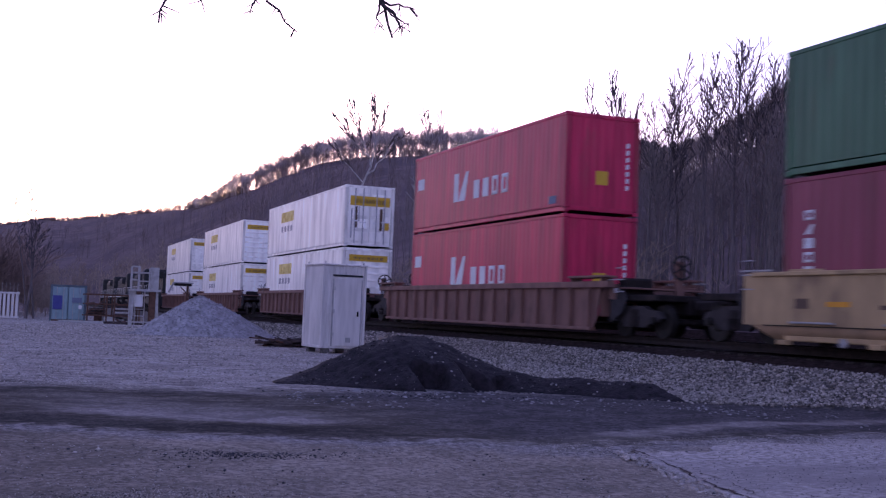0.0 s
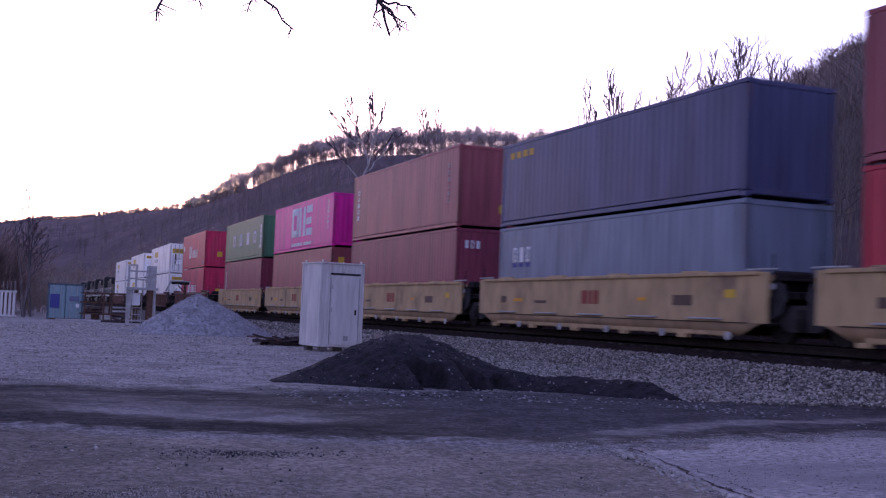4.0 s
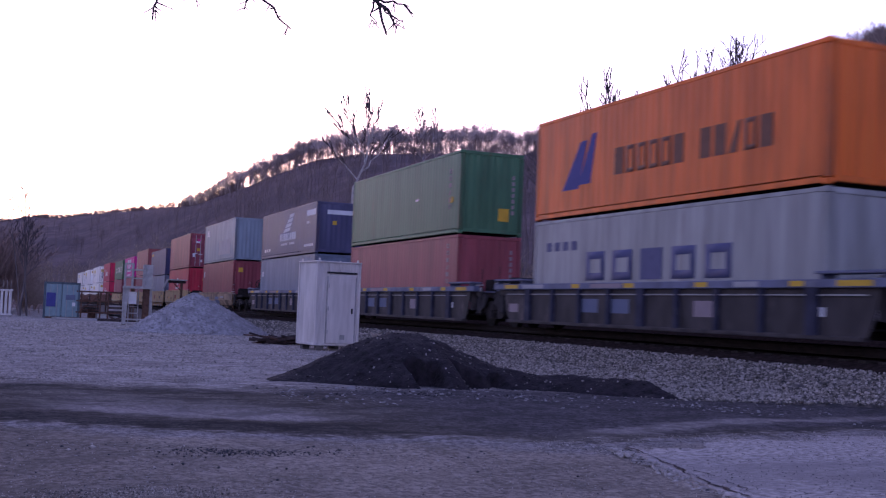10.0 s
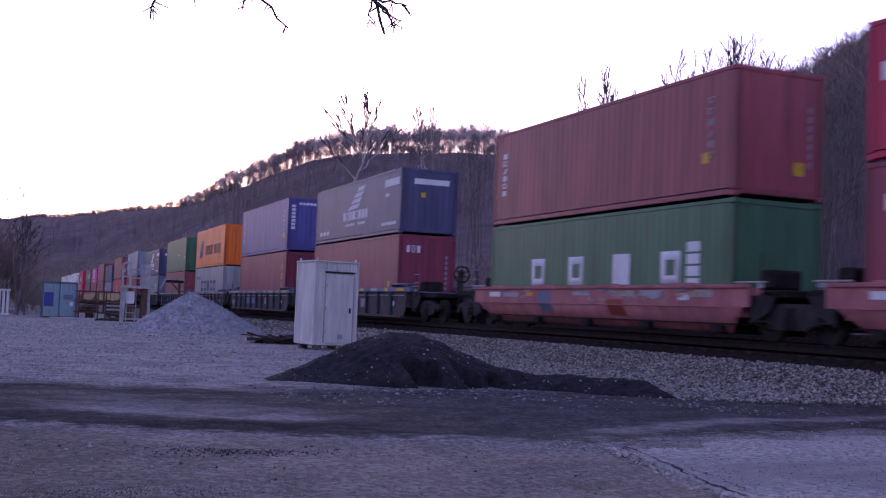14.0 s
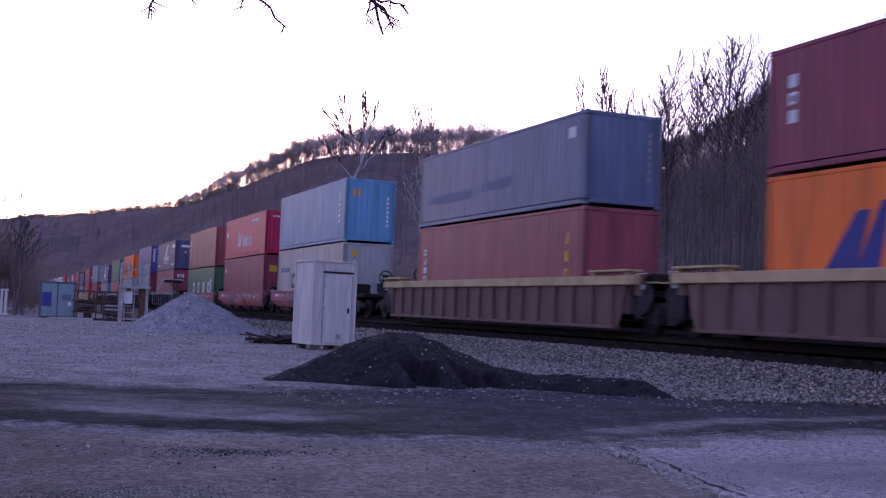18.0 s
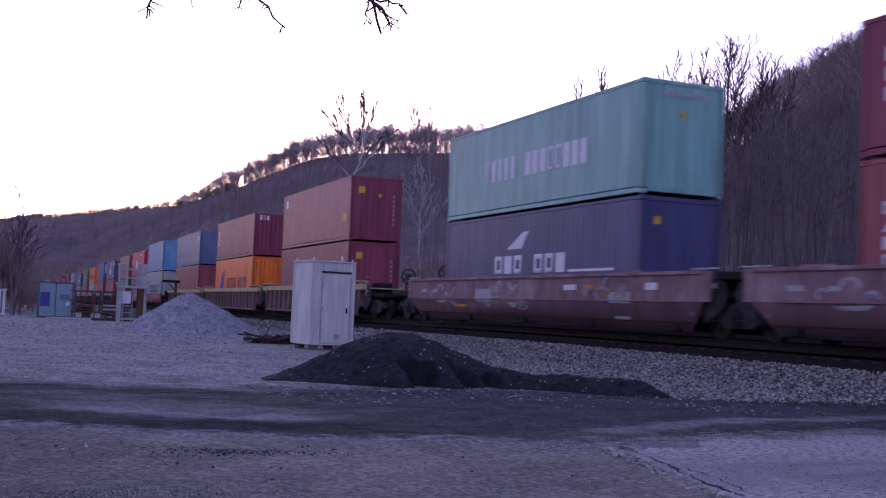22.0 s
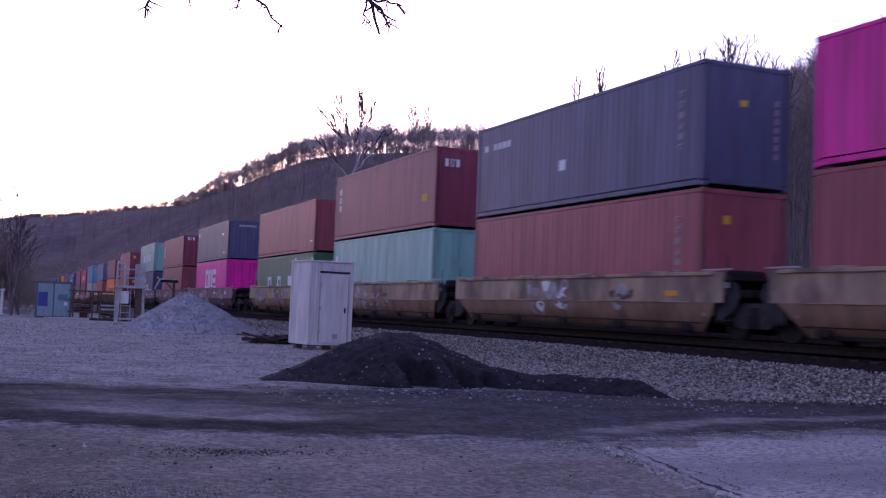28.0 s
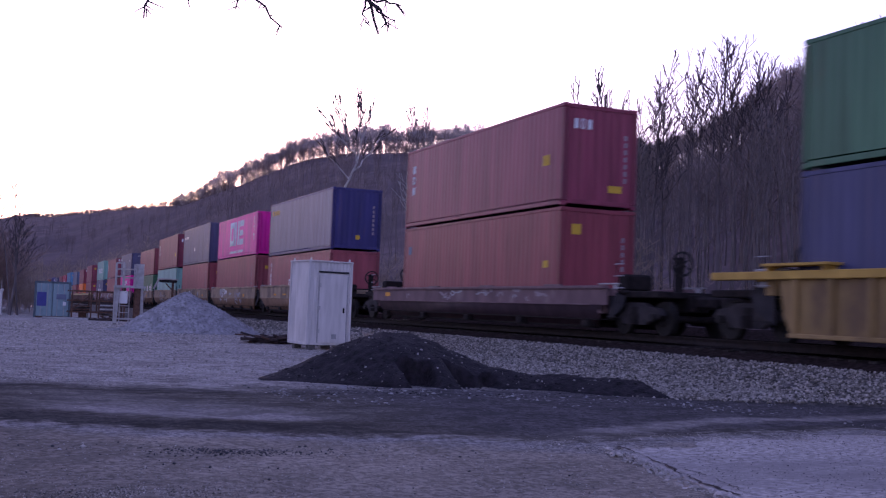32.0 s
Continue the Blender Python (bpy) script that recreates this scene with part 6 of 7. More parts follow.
def storage_box():
    """Twenty-foot blue steel store, its double doors to the camera."""
    root = tagged(new("storage_container"), "faded light-blue steel storage container with double doors", "storage container")
    L, W, Hh = 6.06, 2.44, 2.59
    for sy, a in ((-1, 0), (1, 180)):
        piece("side_wall", corrugated(L - 0.3, Hh - 0.25), BLUE_BOX, root, pose(0, sy * (W / 2 - 0.012), 0.14, 0, 0, a))
    piece("end_wall", corrugated(W - 0.3, Hh - 0.25), BLUE_BOX, root, pose(-L / 2 + 0.02, 0, 0.14, 0, 0, -90))
    piece("roof", corrugated(L - 0.3, W - 0.14, 0.02), BLUE_BOX, root, pose(0, -W / 2 + 0.07, Hh - 0.03, -90, 0, 0))
    for sx in (-1, 1):
        for sy in (-1, 1):
            piece("corner_post", box(0.15, 0.15, Hh, 0.02), BLUE_EDGE, root, pose(sx * (L / 2 - 0.075), sy * (W / 2 - 0.075), 0))
        piece("end_header", box(0.12, W - 0.3, 0.12, 0.01), BLUE_EDGE, root, pose(sx * (L / 2 - 0.06), 0, Hh - 0.12))
        piece("end_sill", box(0.12, W - 0.3, 0.14, 0.01), RUSTY, root, pose(sx * (L / 2 - 0.06), 0, 0))
    for sy in (-1, 1):
        leaf = piece("door_leaf", box(0.05, W / 2 - 0.17, Hh - 0.28, 0.012), BLUE_BOX, root, pose(L / 2 - 0.05, sy * (W / 4 - 0.06), 0.14))
        for dy in (-0.22, 0.22):
            piece("lock_rod", tube(0.02, Hh - 0.3, 8), GALV, leaf, pose(0.05, dy, 0))
        for k in range(4):
            piece("door_panel", box(0.02, 0.84, 0.4, 0.02), BLUE_BOX, leaf, pose(0.034, 0, 0.1 + 0.58 * k))
    piece("dark_patch", box(0.012, 0.62, 0.98, 0), MARK["blue"], root, pose(L / 2 + 0.05, -0.72, 0.85), "dark blue painted square")
    piece("notice", box(0.012, 0.22, 0.26, 0), MARK["white"], root, pose(L / 2 + 0.05, 0.82, 0.92), "small white notice")
    piece("emblem", box(0.012, 0.66, 0.36, 0), MARK["paleblue"], root, pose(L / 2 + 0.05, 0.58, 1.35), "faded emblem panel")
    root.matrix_basis = pose(-84.6, 5.15, float(lot_z(-82)) - 0.02, 0, 0, -3)


storage_box()


def rack():
    """Rusty angle-iron storage frames with boards and pipe ends in them."""
    root = tagged(new("steel_rack"), "rusty angle-iron storage rack with pale boards and scrap", "rack")
    for y in (-1.75, -0.45, 0.1, 1.25, 1.85):
        for x in (-0.5, 0.5):
            piece("upright", box(0.10, 0.10, 2.0 if y < 1.5 else 2.35, 0.01), RUSTY, root, pose(x, y, 0, 0, 0, 0))
    for x in (-0.5, 0.5):
        for z in (0.45, 1.25, 1.92):
            piece("beam", box(0.07, 3.5, 0.11, 0.01), RUSTY, root, pose(x, -0.2, z))
    for k in range(5):
        piece("board", box(0.05, 1.05, 0.10, 0.01), GALV if k % 2 else SCRAP, root, pose(0.53, 0.67, 0.55 + 0.14 * k), "pale weathered board")
    for k in range(6):
        piece("board", box(0.8, 1.2 - 0.04 * k, 0.06, 0.01), (TIE, RUSTY, SCRAP)[k % 3], root, pose(-0.05 * (k % 3), -1.1 + 0.02 * k, 0.56 + 0.08 * k))
    for k in range(4):
        piece("plank", box(0.9, 0.28, 0.05, 0.01), (RUSTY, SCRAP)[k % 2], root, pose(0, -1.4 + 0.8 * k, 1.37 + 0.04 * (k % 2)))
    for k in range(7):
        piece("pipe_end", tube(0.06, 1.0, 10), (GALV, RUSTY, SCRAP)[k % 3], root, pose(-0.5, 0.25 + 0.16 * k, 0.12 + 0.1 * (k % 2), 0, 90, 0))
    piece("drum", tube(0.28, 0.85, 14), RUSTY, root, pose(-0.2, -0.9, 0.0), "rusty steel drum")
    piece("crate", box(0.7, 0.6, 0.42, 0.02), CONCRETE, root, pose(0.15, -0.3, 0.0), "pale crate")
    piece("crate", box(0.5, 0.5, 0.3, 0.02), RUSTY, root, pose(0.1, 1.5, 0.0))
    piece("brace", box(0.05, 1.9, 0.06, 0.005), RUSTY, root, pose(0.56, -1.1, 1.2, 40, 0, 0))
    piece("skid", box(0.16, 4.4, 0.14, 0.01), SCRAP, root, pose(0.7, 0.3, -0.02), "dark timber skid")
    root.matrix_basis = pose(-81.2, 7.95, float(lot_z(-81)), 0, 0, 4)


rack()


def service_stand():
    """Pale timber-and-steel platform with a railed frame, a sheet screen, a ladder and a hanging tank."""
    root = tagged(new("service_platform"), "weathered white service platform with handrails, screen and ladder", "platform")
    for x in (-0.45, 0.45):
        piece("leg", prism("tapered_leg", [(-0.08, 0), (0.05, 0), (0.15, 1.8), (-0.10, 1.8)], 0.1), GALV, root, pose(x, -0.58, 0, 0, 0, 90))
        piece("leg", box(0.1, 0.10, 1.82, 0.01), GALV, root, pose(x, 0.66, 0, 2.0, 0, 0))
        piece("inner_post", box(0.14, 0.26, 1.8, 0.01), RUSTY, root, pose(x, 0.40, 0), "dark rusty inner post")
        for y in (-0.62, -0.27):
            piece("rail_post", box(0.06, 0.065, 1.10, 0.008), GALV, root, pose(x, y, 1.88))
        for z in (2.30, 2.66, 2.95):
            piece("handrail", box(0.05, 0.36, 0.05, 0.008), GALV, root, pose(x, -0.445, z))
        for z in (2.25, 2.66):
            piece("handrail", box(0.05, 0.56, 0.05, 0.008), GALV, root, pose(x, 0.02, z))
    piece("deck", box(1.3, 1.42, 0.09, 0.01), GALV, root, pose(0, 0.02, 1.8))
    piece("deck_edge", box(0.05, 1.46, 0.12, 0.01), GALV, root, pose(0.67, 0.02, 1.77))
    for x in (-0.6, 0.6):
        piece("handrail", box(0.05, 0.06, 1.08, 0.008), GALV, root, pose(x, 0.26, 1.88))
    piece("side_screen", box(0.04, 0.38, 1.06, 0.01), GALV, root, pose(0.52, 0.45, 1.89), "pale sheet screen beside the rail")
    for y in (-0.38, 0.06):
        piece("ladder_stile", box(0.05, 0.05, 1.78, 0.008), GALV, root, pose(-0.3, y, 0))
    for k in range(5):
        piece("rung", tube(0.02, 0.44, 6), GALV, root, pose(-0.3, 0.06, 0.25 + 0.33 * k, 90, 0, 0))
    piece("tank_panel", box(0.3, 0.38, 0.60, 0.03), MARK["white"], root, pose(0.2, -0.24, 1.02), "white hanging tank")
    piece("tank_strap", box(0.04, 0.05, 0.22, 0.004), RUSTY, root, pose(0.2, -0.24, 1.6))
    piece("cross_brace", box(0.05, 1.1, 0.07, 0.005), GALV, root, pose(0.40, -0.02, 0.26))
    for y in (-0.58, 0.62):
        piece("base_skid", box(1.5, 0.14, 0.1, 0.01), RUSTY, root, pose(0, y, -0.04))
    root.matrix_basis = pose(-54.5, 6.8, float(lot_z(-54.5)), 0, 0, -4)


service_stand()


def fill_arm():
    """Slim post with a flat pale head and a bent spout."""
    root = tagged(new("hose_stand"), "slim steel post with a flat pale head and bent spout", "hose stand")
    piece("post", tube(0.06, 2.15, 10), RUSTY, root, pose(0, 0.18, 0))
    piece("trough", box(0.3, 0.86, 0.13, 0.04), BLACK, root, pose(0, -0.06, 2.15), "dark overhead trough")
    piece("trough_lip", box(0.36, 0.98, 0.06, 0.01), GALV, root, pose(0, -0.06, 2.28), "pale trough rim")
    piece("spout", tube(0.045, 0.55, 8), GALV, root, pose(0, -0.52, 2.30, 155, 0, 0), "pale bent spout")
    piece("brace", box(0.04, 0.5, 0.05, 0.005), RUSTY, root, pose(0, -0.02, 1.92, -45, 0, 0))
    piece("base_plate", box(0.4, 0.4, 0.05, 0.01), RUSTY, root, pose(0, 0.18, -0.02))
    root.matrix_basis = pose(-55.4, 8.85, float(lot_z(-55.4)))


fill_arm()


def slat_fence():
    """White slatted panel fence."""
    root = tagged(new("panel_fence"), "white slatted metal panel fence with a lower rail", "fence")
    for k in range(22):
        piece("slat", box(0.04, 0.17, 1.62, 0.008), CABINET, root, pose(0, -0.12 - 0.27 * k, 0.22, 0, 0, 0))
    for z in (0.12, 1.78):
        piece("rail", box(0.08, 6.0, 0.12, 0.01), CABINET, root, pose(0.02, -2.95, z))
    for k in range(4):
        piece("post", box(0.1, 0.1, 1.95, 0.01), GALV, root, pose(-0.08, -0.05 - 1.95 * k, 0))
    for k in range(24):
        piece("wire_picket", tube(0.016, 0.7, 5), GALV, root, pose(-0.1, -0.1 - 0.25 * k, 1.85))
    root.matrix_basis = pose(-81.0, 1.7, float(lot_z(-81)), 0, 0, 4)


slat_fence()
for x_, y_, l_, a_ in ((-72, 6.6, 3.4, 80), (-74.5, 5.4, 2.8, 86), (-70, 8.1, 2.2, 70), (-71, 7.4, 1.8, 95)):
    log = tagged(new("timber_baulk", box(l_, 0.2, 0.14, 0.02)), "weathered timber baulk lying on the gravel", "timber", "timber baulks on the gravel")
    log.material_slots[0].link = "OBJECT"
    log.material_slots[0].material = GALV if l_ > 2.5 else SCRAP
    log.matrix_basis = pose(x_, y_, float(lot_z(x_)) - 0.01, 0, 0, a_)

# ---------------------------------------------------------------- trees


def limbs(seed, height, spread=0.5, depth=4, lean=0.05, first=0.35, forks=(3, 5), girth=0.018, up=0.55, shrink=0.62, tip=2):
    """Segments (start, end, radius, radius) of a bare tree."""
    r = random.Random(seed)
    out = []

    ids = [0]

    def grow(p, d, length, rad, level, mine=0):
        n = tip if level == depth else 3 if level < 2 else 2
        q = p
        for k in range(n):
            bow = 0.05 + 0.07 * level
            d = (d + Vector((r.gauss(0, bow), r.gauss(0, bow), r.gauss(0.03, 0.06)))).normalized()
            e = q + d * (length / n)
            r1 = rad * (1 - 0.55 * (k + 1) / n)
            out.append((q[:], e[:], rad * (1 - 0.55 * k / n), r1, level, mine))
            if level < depth and (level > 0 or k > 0 or first < 0.2):
                for _ in range(r.randint(*forks) if k == n - 1 else r.randint(1, 2)):
                    a = r.uniform(0, 2 * math.pi)
                    side = Vector((math.cos(a), math.sin(a), 0))
                    nd = (d * up + side * spread + Vector((0, 0, 0.12))).normalized()
                    if level == 0:
                        ids[0] += 1
                    grow(e, nd, length * shrink * r.uniform(0.7, 1.15), r1 * 0.62, level + 1, ids[0] if level == 0 else mine)
            q = e

    grow(Vector((0, 0, -0.2)), Vector((r.gauss(0, lean), r.gauss(0, lean), 1)).normalized(), height * 0.46, height * girth, 0)
    return out


def branchy(seed, height, clear=0.35, width=0.2, count=14, girth=0.010, rise=0.9, coarse=False):
    """Segments of an upright bare tree: a straight stem, ascending boughs that curve upwards, and short twigs along them."""
    r = random.Random(seed)
    out = []

    def bough(p, d, length, r0, r1, level, mine, n, up, bow):
        q, pts = p, []
        for k in range(n):
            d = (d + Vector((r.gauss(0, bow), r.gauss(0, bow), up))).normalized()
            e = q + d * (length / n)
            out.append((q[:], e[:], r0 + (r1 - r0) * k / n, r0 + (r1 - r0) * (k + 1) / n, level, mine))
            q = e
            pts.append((e, d))
        return pts

    stem = bough(Vector((0, 0, -0.3)), Vector((r.gauss(0, 0.03), r.gauss(0, 0.03), 1)), height, height * girth, height * girth * 0.12, 0, 0, 5 if coarse else 12, 0.08, 0.045)
    for i in range(count):
        f = clear + (0.96 - clear) * (i + r.random()) / count
        k = f * (len(stem) - 1)
        p = stem[int(k)][0].lerp(stem[int(k) + 1][0], k - int(k))
        a = i * 2.4 + r.gauss(0, 0.5)
        length = height * width * (0.30 + 1.25 * (1 - f) / (1 - clear)) * r.uniform(0.6, 1.2)
        rad = height * girth * (1 - 0.88 * f)
        lift = rise * r.uniform(0.7, 1.5)
        pts = bough(p, Vector((math.cos(a), math.sin(a), lift)).normalized(), length, rad * 0.5, rad * 0.16, 1, i + 1, 2 if coarse else 4, 0.16, 0.13)
        for e, d in pts:
            for _ in range(2):
                b = r.uniform(0, 2 * math.pi)
                nd = (d * 0.8 + 0.6 * Vector((math.cos(b), math.sin(b), 0.5))).normalized()
                sub = bough(e, nd, length * r.uniform(0.22, 0.45), rad * 0.17, rad * 0.09, 3, i + 1, 1 if coarse else 3, 0.1, 0.2)
                if not coarse:
                    for e2, d2 in sub[:2]:
                        b = r.uniform(0, 2 * math.pi)
                        bough(e2, (d2 + 0.8 * Vector((math.cos(b), math.sin(b), 0.4))).normalized(), length * r.uniform(0.08, 0.2), rad * 0.1, rad * 0.06, 3, i + 1, 2, 0.05, 0.2)
    return out


def seg_mesh(segs, sides, min_r=0.0):
    """Arrays of a mesh of tapered prisms, one a segment."""
    a = np.array([s[0] for s in segs])
    b = np.array([s[1] for s in segs])
    ra = np.maximum(np.array([s[2] for s in segs]), min_r)
    rb = np.maximum(np.array([s[3] for s in segs]), min_r)
    d = b - a
    d /= np.linalg.norm(d, axis=1)[:, None] + 1e-9
    ref = np.where(np.abs(d[:, 2:3]) > 0.9, [[1, 0, 0]], [[0, 0, 1]])
    u = np.cross(d, ref)
    u /= np.linalg.norm(u, axis=1)[:, None]
    w = np.cross(d, u)
    ang = np.arange(sides) * 2 * np.pi / sides
    ringa = a[:, None] + ra[:, None, None] * (np.cos(ang)[None, :, None] * u[:, None] + np.sin(ang)[None, :, None] * w[:, None])
    ringb = b[:, None] + rb[:, None, None] * (np.cos(ang)[None, :, None] * u[:, None] + np.sin(ang)[None, :, None] * w[:, None])
    v = np.concatenate([ringa, ringb], 1).reshape(-1, 3)
    base = np.arange(len(segs))[:, None] * 2 * sides
    k = np.arange(sides)[None]
    j = (k + 1) % sides
    f = np.stack([base + k, base + j, base + sides + j, base + sides + k], -1).reshape(-1, 4)
    return v, f


def bare_tree(x, y, z, height, segs, bark, label, turn=0):
    root = tagged(new("bare_tree"), label, "tree", "bare trees round the yard")
    tall = height / max(s[1][2] for s in segs)
    segs = [(tuple(c * tall for c in a), tuple(c * tall for c in b), p * tall, q * tall, lv, k) for a, b, p, q, lv, k in segs]
    big = [s for s in segs if s[4] == 0]
    small = [s for s in segs if s[4] > 2]
    far = min(60.0 if bark is BARK else 110.0, math.hypot(x, y))
    v, f = seg_mesh(big, 9, 0.0004 * far)
    piece("trunk", mesh_from("trunk", v, f, None, True), bark, root)
    for k in sorted({s[5] for s in segs if s[5]}):
        v, f = seg_mesh([s for s in segs if s[5] == k and s[4] in (1, 2)], 4, 0.00036 * far)
        piece("limb", mesh_from("limb", v, f, None, True), bark, root)
    if small:
        v, f = seg_mesh(small, 3, 0.00025 * far)
        piece("crown", mesh_from("crown", v, f), TWIG if bark is BARK else bark, root, label="fine dark bare twigs")["kind"] = "stuff"
    root.matrix_basis = pose(x, y, z, 0, 0, turn)
    return root


def on_land(x, y):
    return float(land(np.array(x), np.array(y)))


# place, height of the top, clear stem, spread, boughs, girth
TREES = (
    (-46.2, 35.3, 16.3, 0.42, 0.20, 24, 0.0095, BARK, "tall dark bare tree with many fine twigs behind the track"),
    (-48.1, 35.0, 16.2, 0.55, 0.08, 12, 0.0065, BARK, "slim upright bare tree behind the track"),
    (-52.3, 36.0, 16.9, 0.55, 0.10, 13, 0.006, BARK, "slim upright bare tree behind the track"),
    (-46.1, 36.0, 15.9, 0.50, 0.17, 14, 0.006, BARK, "slim bare tree with fine dark twigs behind the track"),
    (-53.4, 36.0, 16.4, 0.60, 0.08, 9, 0.005, BARK, "slim upright bare tree behind the track"),
    (-47.9, 34.0, 14.3, 0.55, 0.14, 14, 0.006, BARK, "slim bare tree with fine dark twigs behind the track"),
    (-57.2, 36.0, 15.6, 0.60, 0.10, 10, 0.0055, GREY_BARK, "slim bare tree with fine dark twigs behind the track"),
    (-58.0, 35.0, 15.8, 0.62, 0.08, 8, 0.005, GREY_BARK, "slim upright bare tree behind the track"),
    (-55.2, 34.0, 14.6, 0.50, 0.16, 16, 0.007, BARK, "bushy bare tree with many dark twigs behind the track"),
    (-53.1, 34.3, 13.9, 0.45, 0.17, 18, 0.008, BARK, "bushy bare tree with many dark twigs behind the track"),
    (-51.6, 35.0, 14.9, 0.52, 0.12, 14, 0.006, BARK, "slim bare tree with fine dark twigs behind the track"),
    (-50.3, 34.0, 13.0, 0.45, 0.18, 16, 0.008, BARK, "bare tree with fine dark twigs behind the track"),
    (-48.8, 36.0, 15.2, 0.60, 0.12, 10, 0.005, BARK, "slim upright bare tree behind the track"),
    (-45.6, 37.0, 15.2, 0.50, 0.18, 14, 0.007, BARK, "bare tree with fine dark twigs behind the track"),
    (-43.4, 36.0, 14.4, 0.50, 0.16, 12, 0.006, BARK, "bare tree with fine dark twigs behind the track"),
    (-60.5, 35.3, 14.6, 0.55, 0.14, 12, 0.006, GREY_BARK, "slim bare tree with fine dark twigs behind the track"),
    (-62.8, 34.2, 13.4, 0.50, 0.16, 12, 0.006, GREY_BARK, "slim bare tree with fine dark twigs behind the track"),
    (-49.6, 33.0, 12.2, 0.40, 0.15, 12, 0.006, GREY_BARK, "slim grey bare tree behind the track"),
    (-41.4, 34.5, 11.8, 0.40, 0.15, 12, 0.006, GREY_BARK, "slim grey bare tree behind the track"),
    (-39.0, 33.8, 11.0, 0.40, 0.15, 12, 0.006, GREY_BARK, "slim grey bare tree behind the track"),
    (-78.9, 31.6, 13.0, 0.35, 0.25, 12, 0.009, PALE_BARK, "leaning pale-barked bare tree"),
    (-101.8, 40.4, 22.0, 0.60, 0.10, 12, 0.006, WOODS, "slim bare tree on the slope"),
    (-101.4, 42.0, 22.6, 0.60, 0.08, 10, 0.006, WOODS, "slim bare tree on the slope"),
    (-89.0, 3.0, 10.4, 0.45, 0.08, 12, 0.008, BARK, "bare roadside tree with upright branches"),
    (-92.0, 2.5, 10.0, 0.50, 0.07, 10, 0.007, BARK, "bare roadside tree with upright branches"),
    (-88.0, 2.4, 7.8, 0.35, 0.22, 16, 0.016, BARK, "dark bare roadside tree with spreading branches"),
)
for k_, (x_, y_, h_, clear_, wide_, n_, girth_, bark_, text_) in enumerate(TREES):
    h_ -= max(0.0, on_land(x_, y_))
    bare_tree(x_, y_, on_land(x_, y_), h_, branchy(11 + k_, h_, clear_, wide_, n_, girth_), bark_, text_, k_ * 47)


def sycamore(x, y, girth, trunk, forks, seed, label):
    """A pale forking tree: trunk (side, height) bends, forks (start height, side, reach, rise) out of it."""
    root = tagged(new("bare_tree"), label, "tree", "bare trees round the yard")
    r = random.Random(seed)
    far = math.hypot(x, y)
    z0 = on_land(x, y)
    twigs = []

    def run(p, q, r0, r1, n, bow, wob):
        """Segments from p to q, bent upward towards the tip."""
        a, out = p, []
        for k in range(1, n + 1):
            f = k / n
            b = p.lerp(q, f) + Vector((r.gauss(0, wob), r.gauss(0, wob), -bow * 4 * f * (1 - f)))
            if k == n:
                b = q
            out.append((a[:], b[:], r0 + (r1 - r0) * (k - 1) / n, r0 + (r1 - r0) * f))
            a = b
        return out

    def spray(p, d, length, rad, level):
        q = p + (d + Vector((r.gauss(0, 0.3), r.gauss(0, 0.3), r.gauss(0.2, 0.2)))).normalized() * length
        store = run(p, q, rad, rad * 0.5, 3, 0.04 * length, 0.05 * length)
        twigs.extend(store)
        if level:
            for s in store[1:]:
                for _ in range(r.randint(1, 2)):
                    spray(Vector(s[1]), d, length * r.uniform(0.35, 0.6), rad * 0.6, level - 1)

    stem = []
    for (s0, h0), (s1, h1) in zip(trunk, trunk[1:]):
        top = trunk[-1][1]
        stem += run(Vector((s0, 0, h0)), Vector((s1, 0, h1)), girth * (1 - 0.85 * h0 / top), girth * (1 - 0.85 * h1 / top), 3, 0, 0.04)
    v, f = seg_mesh(stem, 9, 0.0006 * far)
    piece("trunk", mesh_from("trunk", v, f, None, True), PALE_BARK, root)
    for h0, side, reach, rise in forks:
        p = Vector((side, 0, h0))
        q = p + Vector((reach, r.gauss(0, 0.35) * abs(reach), rise))
        long = (q - p).length
        store = run(p, q, girth * 0.34, girth * 0.1, 5, 0.05 * long, 0.03 * long)
        v, f = seg_mesh(store, 6, 0.00055 * far)
        piece("limb", mesh_from("limb", v, f, None, True), PALE_BARK, root)
        for s in store[1:]:
            for _ in range(2):
                spray(Vector(s[1]), (q - p).normalized(), long * r.uniform(0.18, 0.34), girth * 0.09, 1)
    for s in stem[-3:]:
        for _ in range(3):
            spray(Vector(s[1]), Vector((0, 0, 1)), trunk[-1][1] * 0.07, girth * 0.1, 1)
    v, f = seg_mesh(twigs, 3, 0.0005 * far)
    piece("crown", mesh_from("crown", v, f), BARK, root, label="fine grey bare twigs")["kind"] = "stuff"
    root.matrix_basis = pose(x, y, 0, 0, 0, math.degrees(math.atan2(-x, y)))
    return root


